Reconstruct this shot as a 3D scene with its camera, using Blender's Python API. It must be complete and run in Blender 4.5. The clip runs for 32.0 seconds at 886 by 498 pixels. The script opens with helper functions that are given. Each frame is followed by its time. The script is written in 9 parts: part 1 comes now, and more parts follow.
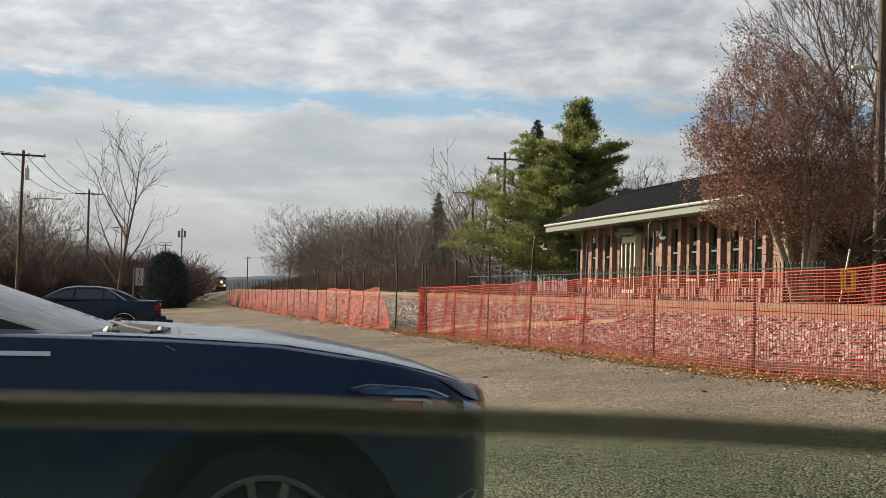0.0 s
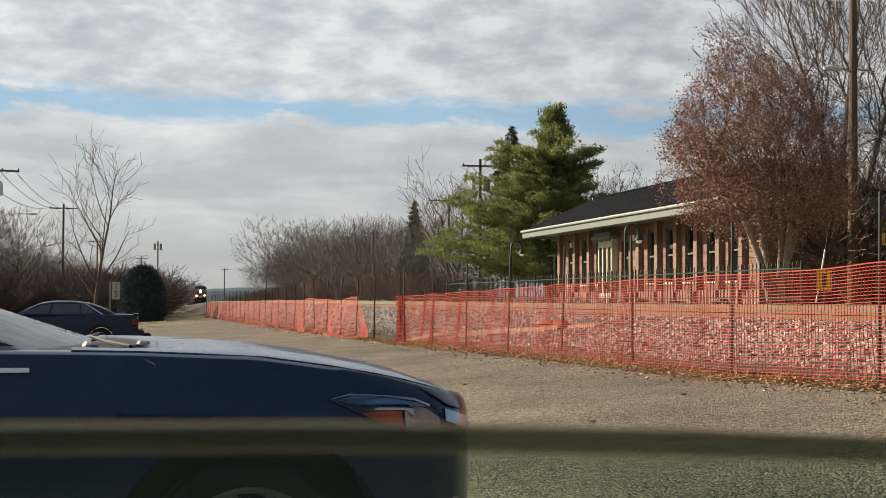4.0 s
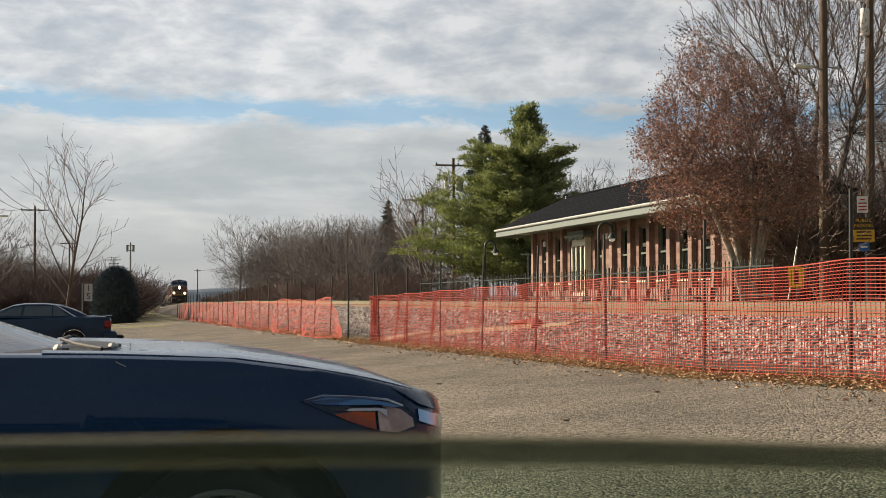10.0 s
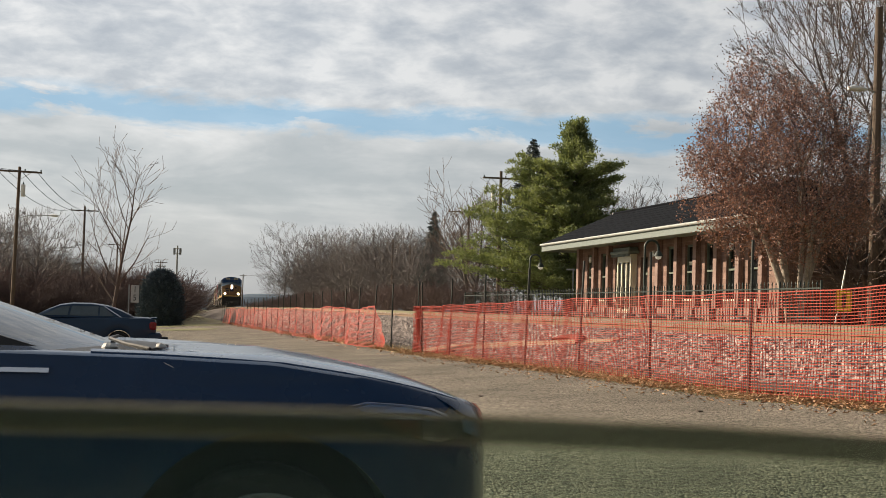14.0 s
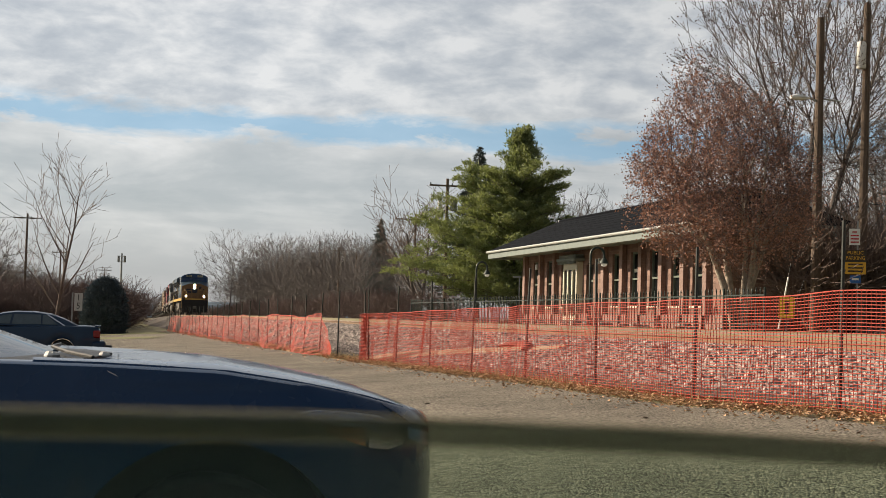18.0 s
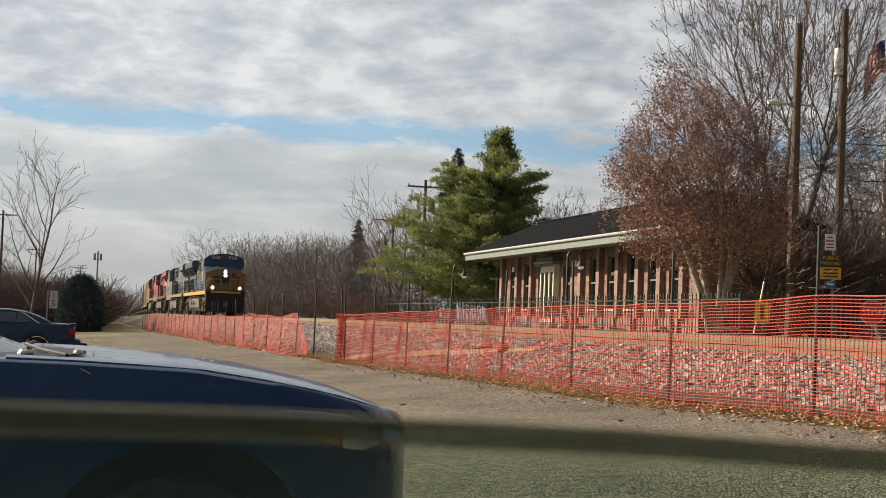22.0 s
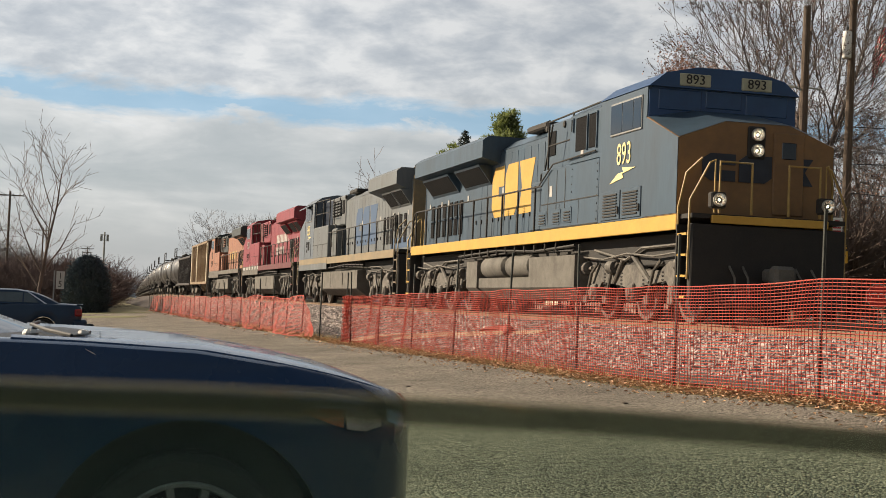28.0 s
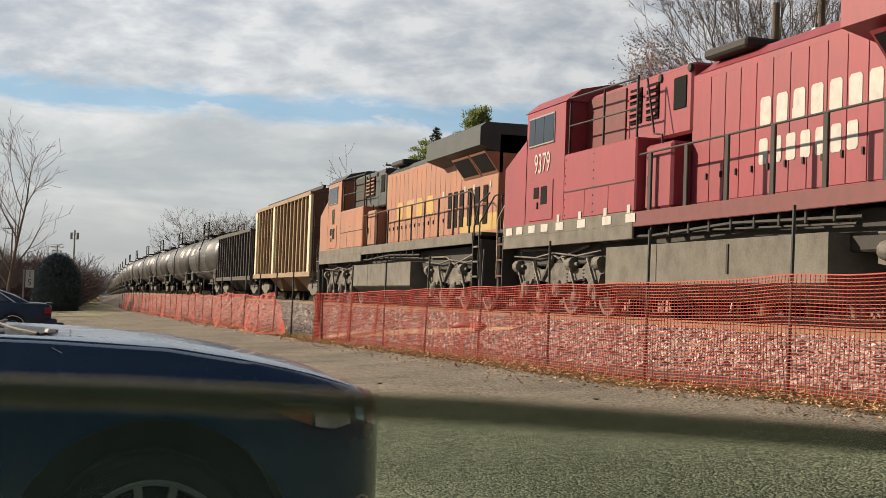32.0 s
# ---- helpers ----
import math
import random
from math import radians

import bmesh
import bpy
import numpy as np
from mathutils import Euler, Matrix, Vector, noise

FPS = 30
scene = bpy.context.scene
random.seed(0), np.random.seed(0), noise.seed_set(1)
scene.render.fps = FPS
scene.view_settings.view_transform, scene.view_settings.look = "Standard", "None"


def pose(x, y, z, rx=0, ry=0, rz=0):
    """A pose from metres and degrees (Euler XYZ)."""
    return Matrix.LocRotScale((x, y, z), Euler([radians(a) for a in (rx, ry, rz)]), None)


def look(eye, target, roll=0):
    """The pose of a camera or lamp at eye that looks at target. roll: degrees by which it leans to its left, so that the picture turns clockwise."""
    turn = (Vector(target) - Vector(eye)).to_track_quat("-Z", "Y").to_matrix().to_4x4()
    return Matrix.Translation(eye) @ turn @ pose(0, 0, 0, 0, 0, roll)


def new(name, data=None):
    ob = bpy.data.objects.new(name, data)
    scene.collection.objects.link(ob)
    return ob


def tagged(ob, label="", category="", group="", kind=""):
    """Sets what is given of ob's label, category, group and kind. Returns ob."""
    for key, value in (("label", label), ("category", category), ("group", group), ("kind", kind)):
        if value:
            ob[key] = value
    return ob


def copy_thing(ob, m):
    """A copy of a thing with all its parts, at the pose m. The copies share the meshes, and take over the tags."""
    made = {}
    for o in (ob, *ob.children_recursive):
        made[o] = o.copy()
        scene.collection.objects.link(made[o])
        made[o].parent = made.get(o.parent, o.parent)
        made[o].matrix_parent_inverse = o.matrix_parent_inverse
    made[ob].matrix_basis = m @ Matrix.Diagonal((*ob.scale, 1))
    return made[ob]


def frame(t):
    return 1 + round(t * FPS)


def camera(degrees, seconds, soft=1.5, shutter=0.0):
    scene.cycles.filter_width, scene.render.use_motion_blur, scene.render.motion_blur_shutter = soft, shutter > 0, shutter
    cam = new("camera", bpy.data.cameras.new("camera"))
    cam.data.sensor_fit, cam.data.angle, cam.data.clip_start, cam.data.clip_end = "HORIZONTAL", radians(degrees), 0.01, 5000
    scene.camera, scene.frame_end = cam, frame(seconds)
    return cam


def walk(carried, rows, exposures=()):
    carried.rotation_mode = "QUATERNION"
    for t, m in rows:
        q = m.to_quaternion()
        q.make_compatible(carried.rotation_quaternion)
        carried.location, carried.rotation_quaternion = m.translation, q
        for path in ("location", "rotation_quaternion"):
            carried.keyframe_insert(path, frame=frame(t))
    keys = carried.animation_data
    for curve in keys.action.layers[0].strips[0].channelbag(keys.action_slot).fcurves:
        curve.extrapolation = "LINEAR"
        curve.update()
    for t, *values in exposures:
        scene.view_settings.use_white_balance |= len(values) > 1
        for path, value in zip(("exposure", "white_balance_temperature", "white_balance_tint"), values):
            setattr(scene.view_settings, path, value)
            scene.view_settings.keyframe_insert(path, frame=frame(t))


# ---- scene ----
cam = camera(34.7, 32.0, 0.6)

PATH = [  # seconds, heading to the right of the track, tilt, lean (degrees), shift right, up (m)
    (0, 11.58, 1.74, 1.35, 0, 0.0000), (0.5, 11.66, 1.88, 1.18, 0, 0.0002), (1, 11.71, 2.01, 1.08, 0, 0.0004), (1.5, 11.67, 2.05, 0.92, 0, 0.0006),
    (2, 11.79, 2.12, 0.79, 0, 0.0009), (2.5, 11.99, 2.20, 0.57, 0, 0.0011), (3, 12.21, 2.15, 0.42, 0, 0.0013), (3.5, 12.38, 2.06, 0.32, 0, 0.0015),
    (5.5, 12.87, 2.10, 0.08, 0, 0.0031), (6, 13.01, 2.02, 0.02, 0, 0.0035), (6.5, 13.12, 2.00, 0.02, 0, 0.0036), (7, 13.21, 1.98, -0.02, 0, 0.0037),
    (7.5, 13.31, 1.94, -0.10, 0, 0.0037), (8, 13.40, 1.98, -0.16, 0, 0.0038), (8.5, 13.60, 1.95, -0.22, 0, 0.0039), (9, 13.67, 1.98, -0.19, 0, 0.0040),
    (9.5, 13.63, 2.01, -0.18, 0, 0.0038), (10, 13.57, 2.04, -0.17, 0, 0.0037), (10.5, 13.56, 2.09, -0.11, 0, 0.0035), (11, 13.47, 2.16, 0.13, 0, 0.0023),
    (11.5, 13.32, 2.09, 0.60, 0, 0.0010), (12, 12.83, 2.06, 1.06, 0, 0.0002), (12.5, 11.99, 2.02, 1.43, 0, -0.0007), (13, 11.37, 2.19, 1.64, 0, -0.0015),
    (13.5, 11.47, 2.34, 1.66, 0, -0.0015), (14, 11.74, 2.50, 1.65, 0, -0.0015), (14.5, 11.90, 2.36, 1.67, 0, -0.0015), (16.5, 12.91, 2.67, 1.71, 0, -0.0015),
    (17, 13.21, 2.69, 1.61, 0, -0.0018), (17.5, 13.50, 2.73, 1.59, 0, -0.0021), (18, 13.89, 2.86, 1.52, 0, -0.0024), (18.5, 14.12, 2.88, 1.63, 0, -0.0027),
    (19, 14.29, 2.80, 1.74, 0, -0.0030), (19.5, 14.51, 2.71, 1.84, 0, -0.0029), (20, 14.78, 2.55, 2.05, 0, -0.0029), (20.5, 14.57, 2.56, 2.16, 0, -0.0028),
    (21, 14.59, 2.64, 2.19, 0, -0.0027), (21.5, 14.70, 2.84, 2.11, 0, -0.0027), (22, 14.80, 2.94, 2.06, 0, -0.0026), (22.5, 14.90, 2.87, 2.19, 0, -0.0026),
    (23, 14.90, 2.73, 2.21, 0, -0.0025), (23.5, 14.82, 2.58, 2.20, 0, -0.0023), (24, 14.74, 2.51, 2.05, 0, -0.0020), (24.5, 14.67, 2.51, 1.96, 0, -0.0018),
    (25, 14.69, 2.58, 1.83, 0, -0.0015), (25.5, 14.69, 2.53, 1.76, 0, -0.0018), (27.5, 14.57, 2.28, 2.27, 0, -0.0030), (28, 14.57, 2.21, 2.29, 0, -0.0031),
    (28.5, 14.67, 2.11, 2.28, 0, -0.0031), (29, 14.91, 2.07, 2.24, 0, -0.0032), (29.5, 15.19, 2.03, 2.30, 0, -0.0032), (30, 15.31, 2.11, 2.44, 0, -0.0033),
    (30.5, 15.55, 2.18, 2.39, 0, -0.0033), (31, 15.54, 2.16, 2.29, 0, -0.0034), (31.5, 15.52, 2.14, 2.14, 0, -0.0034), (32, 15.71, 2.13, 2.04, 0, -0.0035),
]
EYE = (0.0, 0.0, 1.22)
EXPOSURE = 0.85


def sight(yaw, tilt, lean, right, up):
    a, b = radians(yaw), radians(tilt)
    eye = Vector(EYE) + Vector((math.cos(a) * right, -math.sin(a) * right, up))
    return look(eye, eye + Vector((math.sin(a) * math.cos(b), math.cos(a) * math.cos(b), math.sin(b))) * 10, lean)


cam.data.dof.use_dof, cam.data.dof.focus_distance, cam.data.dof.aperture_fstop = True, 25.0, 29.0


def drift(t):
    """Slow sideways sway of the camera (m)."""
    return float(np.interp(t, (0, 2, 10, 12, 14, 20, 25, 28, 32), (0, -0.008, 0, -0.004, -0.012, -0.009, -0.003, 0, 0.012)))


walk(cam, [(t, sight(yaw, tilt, lean, right + drift(t), up)) for t, yaw, tilt, lean, right, up in PATH], [(0, EXPOSURE), (32, EXPOSURE)])

# ---- light ----
SUN_EL, SUN_AZ = 26.0, -53.0          # degrees; azimuth from +Y (along the track) towards +X
sun = new("sun", bpy.data.lights.new("sun", "SUN"))
sun.data.energy, sun.data.angle, sun.data.color = 4.6, radians(0.8), (1.0, 0.83, 0.62)
_sd = Vector((math.sin(radians(SUN_AZ)) * math.cos(radians(SUN_EL)), math.cos(radians(SUN_AZ)) * math.cos(radians(SUN_EL)), math.sin(radians(SUN_EL))))
sun.matrix_world = look(_sd * 100, (0, 0, 0))

world = bpy.data.worlds.new("sky")
scene.world = world
world.use_nodes = True


def sky_nodes():
    nt = world.node_tree
    nt.nodes.clear()
    N, L = nt.nodes.new, nt.links.new

    def math_(op, a, b=None, c=None, clamp=False):
        n = N("ShaderNodeMath")
        n.operation, n.use_clamp = op, clamp
        for i, v in enumerate((a, b, c)):
            if v is None:
                continue
            if isinstance(v, (int, float)):
                n.inputs[i].default_value = v
            else:
                L(v, n.inputs[i])
        return n.outputs[0]

    def noise_(vec, scale, detail, rough, dist=0.0):
        n = N("ShaderNodeTexNoise")
        n.inputs["Scale"].default_value, n.inputs["Detail"].default_value = scale, detail
        n.inputs["Roughness"].default_value, n.inputs["Distortion"].default_value = rough, dist
        L(vec, n.inputs["Vector"])
        return n.outputs["Fac"]

    def ramp_(fac, stops):
        n = N("ShaderNodeValToRGB")
        el = n.color_ramp.elements
        while len(el) < len(stops):
            el.new(0.5)
        for e, (p, c) in zip(el, stops):
            e.position, e.color = p, (*c, 1) if len(c) == 3 else c
        L(fac, n.inputs["Fac"])
        return n.outputs["Color"]

    def mix_(fac, a, b):
        n = N("ShaderNodeMix")
        n.data_type = "RGBA"
        for s, v in ((n.inputs["Factor"], fac), (n.inputs[6], a), (n.inputs[7], b)):
            if isinstance(v, (int, float)):
                s.default_value = v
            elif isinstance(v, tuple):
                s.default_value = (*v, 1)
            else:
                L(v, s)
        return n.outputs[2]

    tc = N("ShaderNodeTexCoord")
    sep = N("ShaderNodeSeparateXYZ")
    L(tc.outputs["Generated"], sep.inputs[0])
    x, y, z = sep.outputs
    zz = math_("MAXIMUM", z, 0.004)
    # the cloud sheet: the way up to a flat layer, pulled in near the horizon
    den = math_("ADD", zz, 0.06)
    px, py = math_("DIVIDE", x, den), math_("DIVIDE", y, den)
    comb = N("ShaderNodeCombineXYZ")
    L(px, comb.inputs[0]), L(py, comb.inputs[1])
    sheet = comb.outputs[0]
    big = noise_(sheet, 0.55, 3, 0.5, 0.3)
    combd = N("ShaderNodeCombineXYZ")
    L(x, combd.inputs[0]), L(y, combd.inputs[1]), L(math_("MULTIPLY", z, 2.4), combd.inputs[2])
    puff = noise_(combd.outputs[0], 25.0, 8, 0.54, 0.2)
    fine = noise_(combd.outputs[0], 42.0, 5, 0.6, 0.3)
    # a strip of open sky across the sheet
    comb2 = N("ShaderNodeCombineXYZ")
    L(math_("MULTIPLY", x, 5.0), comb2.inputs[0]), L(math_("MULTIPLY", z, 16.0), comb2.inputs[1]), L(math_("MULTIPLY", y, 5.0), comb2.inputs[2])
    wob = noise_(comb2.outputs[0], 2.2, 6, 0.62, 0.3)
    mid = math_("ADD", 0.133, math_("MULTIPLY", x, -0.012))
    d = math_("ABSOLUTE", math_("SUBTRACT", math_("ADD", z, math_("MULTIPLY", math_("SUBTRACT", wob, 0.5), 0.045)), mid))
    strip = math_("SUBTRACT", 1.0, math_("MULTIPLY", d, 74.0), clamp=True)
    strip = math_("MULTIPLY", strip, math_("MULTIPLY", math_("SUBTRACT", math_("ADD", wob, math_("MULTIPLY", big, 0.4)), 0.53), 9.0, clamp=True))
    # clouds: bright rims, grey bellies; smoother and paler below the strip
    high = math_("MULTIPLY", math_("SUBTRACT", z, 0.125), 40.0, clamp=True)
    tone = math_("ADD", math_("MULTIPLY", puff, 0.85), math_("ADD", math_("MULTIPLY", big, 0.14), math_("MULTIPLY", fine, 0.26)))
    upper = ramp_(tone, [(0.44, (0.44, 0.47, 0.51)), (0.55, (0.52, 0.545, 0.575)), (0.64, (0.62, 0.635, 0.65)), (0.76, (0.76, 0.76, 0.755))])
    comb3 = N("ShaderNodeCombineXYZ")
    L(math_("MULTIPLY", x, 4.0), comb3.inputs[0]), L(math_("MULTIPLY", z, 20.0), comb3.inputs[1]), L(math_("MULTIPLY", y, 4.0), comb3.inputs[2])
    veil = noise_(comb3.outputs[0], 1.3, 6, 0.55, 0.4)
    lower = ramp_(math_("ADD", math_("MULTIPLY", veil, 0.75), math_("ADD", math_("MULTIPLY", z, 1.4), math_("MULTIPLY", puff, 0.26))),
                  [(0.45, (0.385, 0.42, 0.44)), (0.59, (0.465, 0.49, 0.505)), (0.70, (0.60, 0.61, 0.612)), (0.80, (0.76, 0.755, 0.745))])
    cloud = mix_(high, lower, upper)
    blue = (0.26, 0.47, 0.66)
    seen = mix_(math_("MULTIPLY", math_("MULTIPLY", strip, 1.6, clamp=True), 0.78), cloud, blue)
    haze = math_("SUBTRACT", 1.0, math_("MULTIPLY", zz, 13.0), clamp=True)
    seen = mix_(math_("MULTIPLY", haze, 0.75), seen, (0.46, 0.462, 0.468))
    sky = N("ShaderNodeTexSky")
    sky.sky_type, sky.sun_disc = "NISHITA", False
    sky.sun_elevation, sky.sun_rotation = radians(SUN_EL), radians(SUN_AZ)
    bg1, bg2, add, out = N("ShaderNodeBackground"), N("ShaderNodeBackground"), N("ShaderNodeAddShader"), N("ShaderNodeOutputWorld")
    L(sky.outputs[0], bg1.inputs[0])
    bg1.inputs[1].default_value = 0.006
    L(seen, bg2.inputs[0])
    # the clouds are brightest on the sun's side and towards the horizon there
    dot = N("ShaderNodeVectorMath")
    dot.operation = "DOT_PRODUCT"
    L(tc.outputs["Generated"], dot.inputs[0])
    dot.inputs[1].default_value = (_sd.x, _sd.y, 0.0)
    near = math_("ADD", math_("MULTIPLY", dot.outputs["Value"], 0.95), 0.57, clamp=True)
    shade = math_("MULTIPLY", math_("ADD", 0.30, math_("MULTIPLY", near, 0.70)), math_("SUBTRACT", 1.0, math_("MULTIPLY", math_("MAXIMUM", math_("SUBTRACT", z, 0.25), 0.0), 0.75)))
    L(math_("MULTIPLY", shade, 1.0 / 2 ** EXPOSURE), bg2.inputs[1])
    L(bg1.outputs[0], add.inputs[0]), L(bg2.outputs[0], add.inputs[1]), L(add.outputs[0], out.inputs[0])


sky_nodes()

# ---- tools ----
class Shape:
    """Collects the faces of one mesh."""

    def __init__(self):
        self.v, self.f = [], []

    def add(self, verts, faces):
        n = len(self.v)
        self.v.extend(tuple(p) for p in verts)
        self.f.extend(tuple(i + n for i in q) for q in faces)
        return self

    def box(self, x0, y0, z0, x1, y1, z1, c=0.0):
        c = min(c, (x1 - x0) * 0.45, (y1 - y0) * 0.45, (z1 - z0) * 0.45)
        if c <= 0:
            v = [(x, y, z) for x in (x0, x1) for y in (y0, y1) for z in (z0, z1)]
            return self.add(v, [(0, 1, 3, 2), (4, 6, 7, 5), (0, 4, 5, 1), (2, 3, 7, 6), (0, 2, 6, 4), (1, 5, 7, 3)])
        v, idx = [], {}
        for i, x in enumerate((x0, x1)):
            for j, y in enumerate((y0, y1)):
                for k, z in enumerate((z0, z1)):
                    s = (1 - 2 * i, 1 - 2 * j, 1 - 2 * k)
                    for a in range(3):
                        p = [x + s[0] * c, y + s[1] * c, z + s[2] * c]
                        p[a] = (x, y, z)[a]
                        idx[i, j, k, a] = len(v)
                        v.append(p)
        f = []
        for a in range(3):
            b, d = (a + 1) % 3, (a + 2) % 3
            for s in (0, 1):
                q = []
                for (m, n) in ((0, 0), (1, 0), (1, 1), (0, 1)):
                    t = [0, 0, 0]
                    t[a], t[b], t[d] = s, m, n
                    q.append(idx[(*t, a)])
                f.append(q if s else q[::-1])
            for m in (0, 1):
                for n in (0, 1):
                    t0, t1 = [0, 0, 0], [0, 0, 0]
                    t0[b], t0[d], t1[b], t1[d], t1[a] = m, n, m, n, 1
                    q = [idx[(*t0, b)], idx[(*t1, b)], idx[(*t1, d)], idx[(*t0, d)]]
                    f.append(q if (m ^ n) else q[::-1])
        for i in (0, 1):
            for j in (0, 1):
                for k in (0, 1):
                    q = [idx[i, j, k, a] for a in range(3)]
                    f.append(q if (i + j + k) % 2 else q[::-1])
        return self.add(v, f)

    def tube(self, p0, p1, r0, r1=None, n=8, cap=True):
        p0, p1 = Vector(p0), Vector(p1)
        r1 = r0 if r1 is None else r1
        w = (p1 - p0).normalized()
        u = w.orthogonal().normalized()
        t = w.cross(u)
        ring = [(math.cos(2 * math.pi * i / n), math.sin(2 * math.pi * i / n)) for i in range(n)]
        v = [p0 + (u * a + t * b) * r0 for a, b in ring] + [p1 + (u * a + t * b) * r1 for a, b in ring]
        f = [(i, (i + 1) % n, n + (i + 1) % n, n + i) for i in range(n)]
        if cap:
            f += [tuple(range(n))[::-1], tuple(range(n, 2 * n))]
        return self.add(v, f)

    def pipe(self, pts, r, n=6):
        pts = [Vector(p) for p in pts]
        ways = [(b - a).normalized() for a, b in zip(pts, pts[1:])]
        u = ways[0].orthogonal().normalized()
        v = []
        for i, p in enumerate(pts):
            w = ways[0] if i == 0 else ways[-1] if i == len(pts) - 1 else (ways[i - 1] + ways[i]).normalized()
            u = (u - w * u.dot(w)).normalized()
            s = w.cross(u)
            v += [p + (u * math.cos(6.28318 * k / n) + s * math.sin(6.28318 * k / n)) * r for k in range(n)]
        m = len(pts)
        f = [(j * n + k, j * n + (k + 1) % n, (j + 1) * n + (k + 1) % n, (j + 1) * n + k) for j in range(m - 1) for k in range(n)]
        return self.add(v, f + [tuple(range(n))[::-1], tuple(range((m - 1) * n, m * n))])

    def prism(self, pts, axis, a, b):
        """A flat outline of (u, v) pulled from a to b along the axis; (u, v) are the other two axes in order x, y, z."""
        def at(u, v, w):
            return (w, u, v) if axis == "x" else (u, w, v) if axis == "y" else (u, v, w)
        n = len(pts)
        v = [at(*p, a) for p in pts] + [at(*p, b) for p in pts]
        f = [(i, (i + 1) % n, n + (i + 1) % n, n + i) for i in range(n)]
        return self.add(v, f + [tuple(range(n))[::-1], tuple(range(n, 2 * n))])

    def lathe(self, prof, n=16, axis="z", at=(0, 0, 0), caps=True):
        """Turns (radius, height) pairs about an axis."""
        v = []
        for r, h in prof:
            for i in range(n):
                a = 2 * math.pi * i / n
                p = (r * math.cos(a), r * math.sin(a), h)
                p = p if axis == "z" else (p[2], p[0], p[1]) if axis == "x" else (p[1], p[2], p[0])
                v.append((p[0] + at[0], p[1] + at[1], p[2] + at[2]))
        f = []
        for k in range(len(prof) - 1):
            for i in range(n):
                j = (i + 1) % n
                f.append((k * n + i, k * n + j, (k + 1) * n + j, (k + 1) * n + i))
        if caps and prof[0][0] > 0:
            f.append(tuple(range(n))[::-1])
        if caps and prof[-1][0] > 0:
            f.append(tuple(range((len(prof) - 1) * n, len(prof) * n)))
        return self.add(v, f)

    def loft(self, rings, closed=True, caps=True):
        n = len(rings[0])
        v = [p for r in rings for p in r]
        f = []
        for k in range(len(rings) - 1):
            for i in range(n if closed else n - 1):
                j = (i + 1) % n
                f.append((k * n + i, k * n + j, (k + 1) * n + j, (k + 1) * n + i))
        if caps and closed:
            f += [tuple(range(n))[::-1], tuple(range((len(rings) - 1) * n, len(rings) * n))]
        return self.add(v, f)

    def mesh(self, name, smooth=None):
        me = bpy.data.meshes.new(name)
        me.from_pydata(self.v, [], self.f)
        bm = bmesh.new()
        bm.from_mesh(me)
        bmesh.ops.recalc_face_normals(bm, faces=bm.faces)
        if smooth is not None:
            for e in bm.edges:
                e.smooth = len(e.link_faces) == 2 and e.calc_face_angle(0) < radians(smooth)
            for f in bm.faces:
                f.smooth = True
        bm.to_mesh(me)
        bm.free()
        return me


def raw_mesh(name, v, f):
    me = bpy.data.meshes.new(name)
    me.from_pydata(v, [], f)
    return me


def part(name, shape, material, parent, label="", smooth=35, m=None):
    me = shape if isinstance(shape, bpy.types.Mesh) else shape.mesh(name, smooth)
    if material is not None and not me.materials:
        me.materials.append(material)
    ob = new(name, me)
    ob.parent = parent
    if m is not None:
        ob.matrix_basis = m
    if label:
        tagged(ob, label)
    return ob


def thing(name, label, category, m=None, group="", kind=""):
    ob = new(name)
    ob.empty_display_size = 0.2
    if m is not None:
        ob.matrix_basis = m
    return tagged(ob, label, category, group, kind)


def solid(name, shape, material, label, category, m=None, group="", kind="", smooth=35):
    return tagged(part(name, shape, material, None, "", smooth, m), label, category, group, kind)


def text_part(name, body, size, material, parent, m, depth=0.006, sx=1.0):
    """Lettering as a mesh under its thing: baseline centre at the origin of m, in m's XY plane."""
    cu = bpy.data.curves.new(name, "FONT")
    cu.body, cu.size, cu.extrude, cu.align_x, cu.align_y = body, size, depth, "CENTER", "CENTER"
    cu.resolution_u = 3
    tmp = bpy.data.objects.new(name, cu)
    scene.collection.objects.link(tmp)
    me = bpy.data.meshes.new_from_object(tmp.evaluated_get(bpy.context.evaluated_depsgraph_get()))
    bpy.data.objects.remove(tmp)
    bpy.data.curves.remove(cu)
    me.transform(Matrix.Diagonal((sx, 1, 1, 1)))
    me.materials.clear()
    me.materials.append(material)
    ob = new(name, me)
    ob.parent, ob.matrix_basis = parent, m
    return ob


def ground_line(y):
    """Height of the road along the fence."""
    return float(np.interp(y, (-400, 0, 11, 14, 20, 33, 60, 113, 190, 430, 3000), (0.6, 0.6, 0.5, 0.40, 0.35, 0.19, 0.02, -0.22, -0.35, -1.7, -2.5)))


def road_z(x, y):
    slope = float(np.interp(y, (8, 40), (0.085, 0.055)))
    return ground_line(y) - slope * (6.3 - max(x, -2.0)) * (1 if y < 120 else max(0.3, 1 - (y - 120) / 200))


RAIL = 1.05


def track_at(y):
    """Middle of the track, rail top and heading (radians to the right) at y."""
    u = max(0.0, y - 165.0)
    x = 11.54 + (0.038 * u * u / (u + 38.0) if u else 0.0)
    u2 = max(0.0, y - 150)
    z = RAIL - 0.0068 * u2 * u2 / (u2 + 60.0)
    return x, z


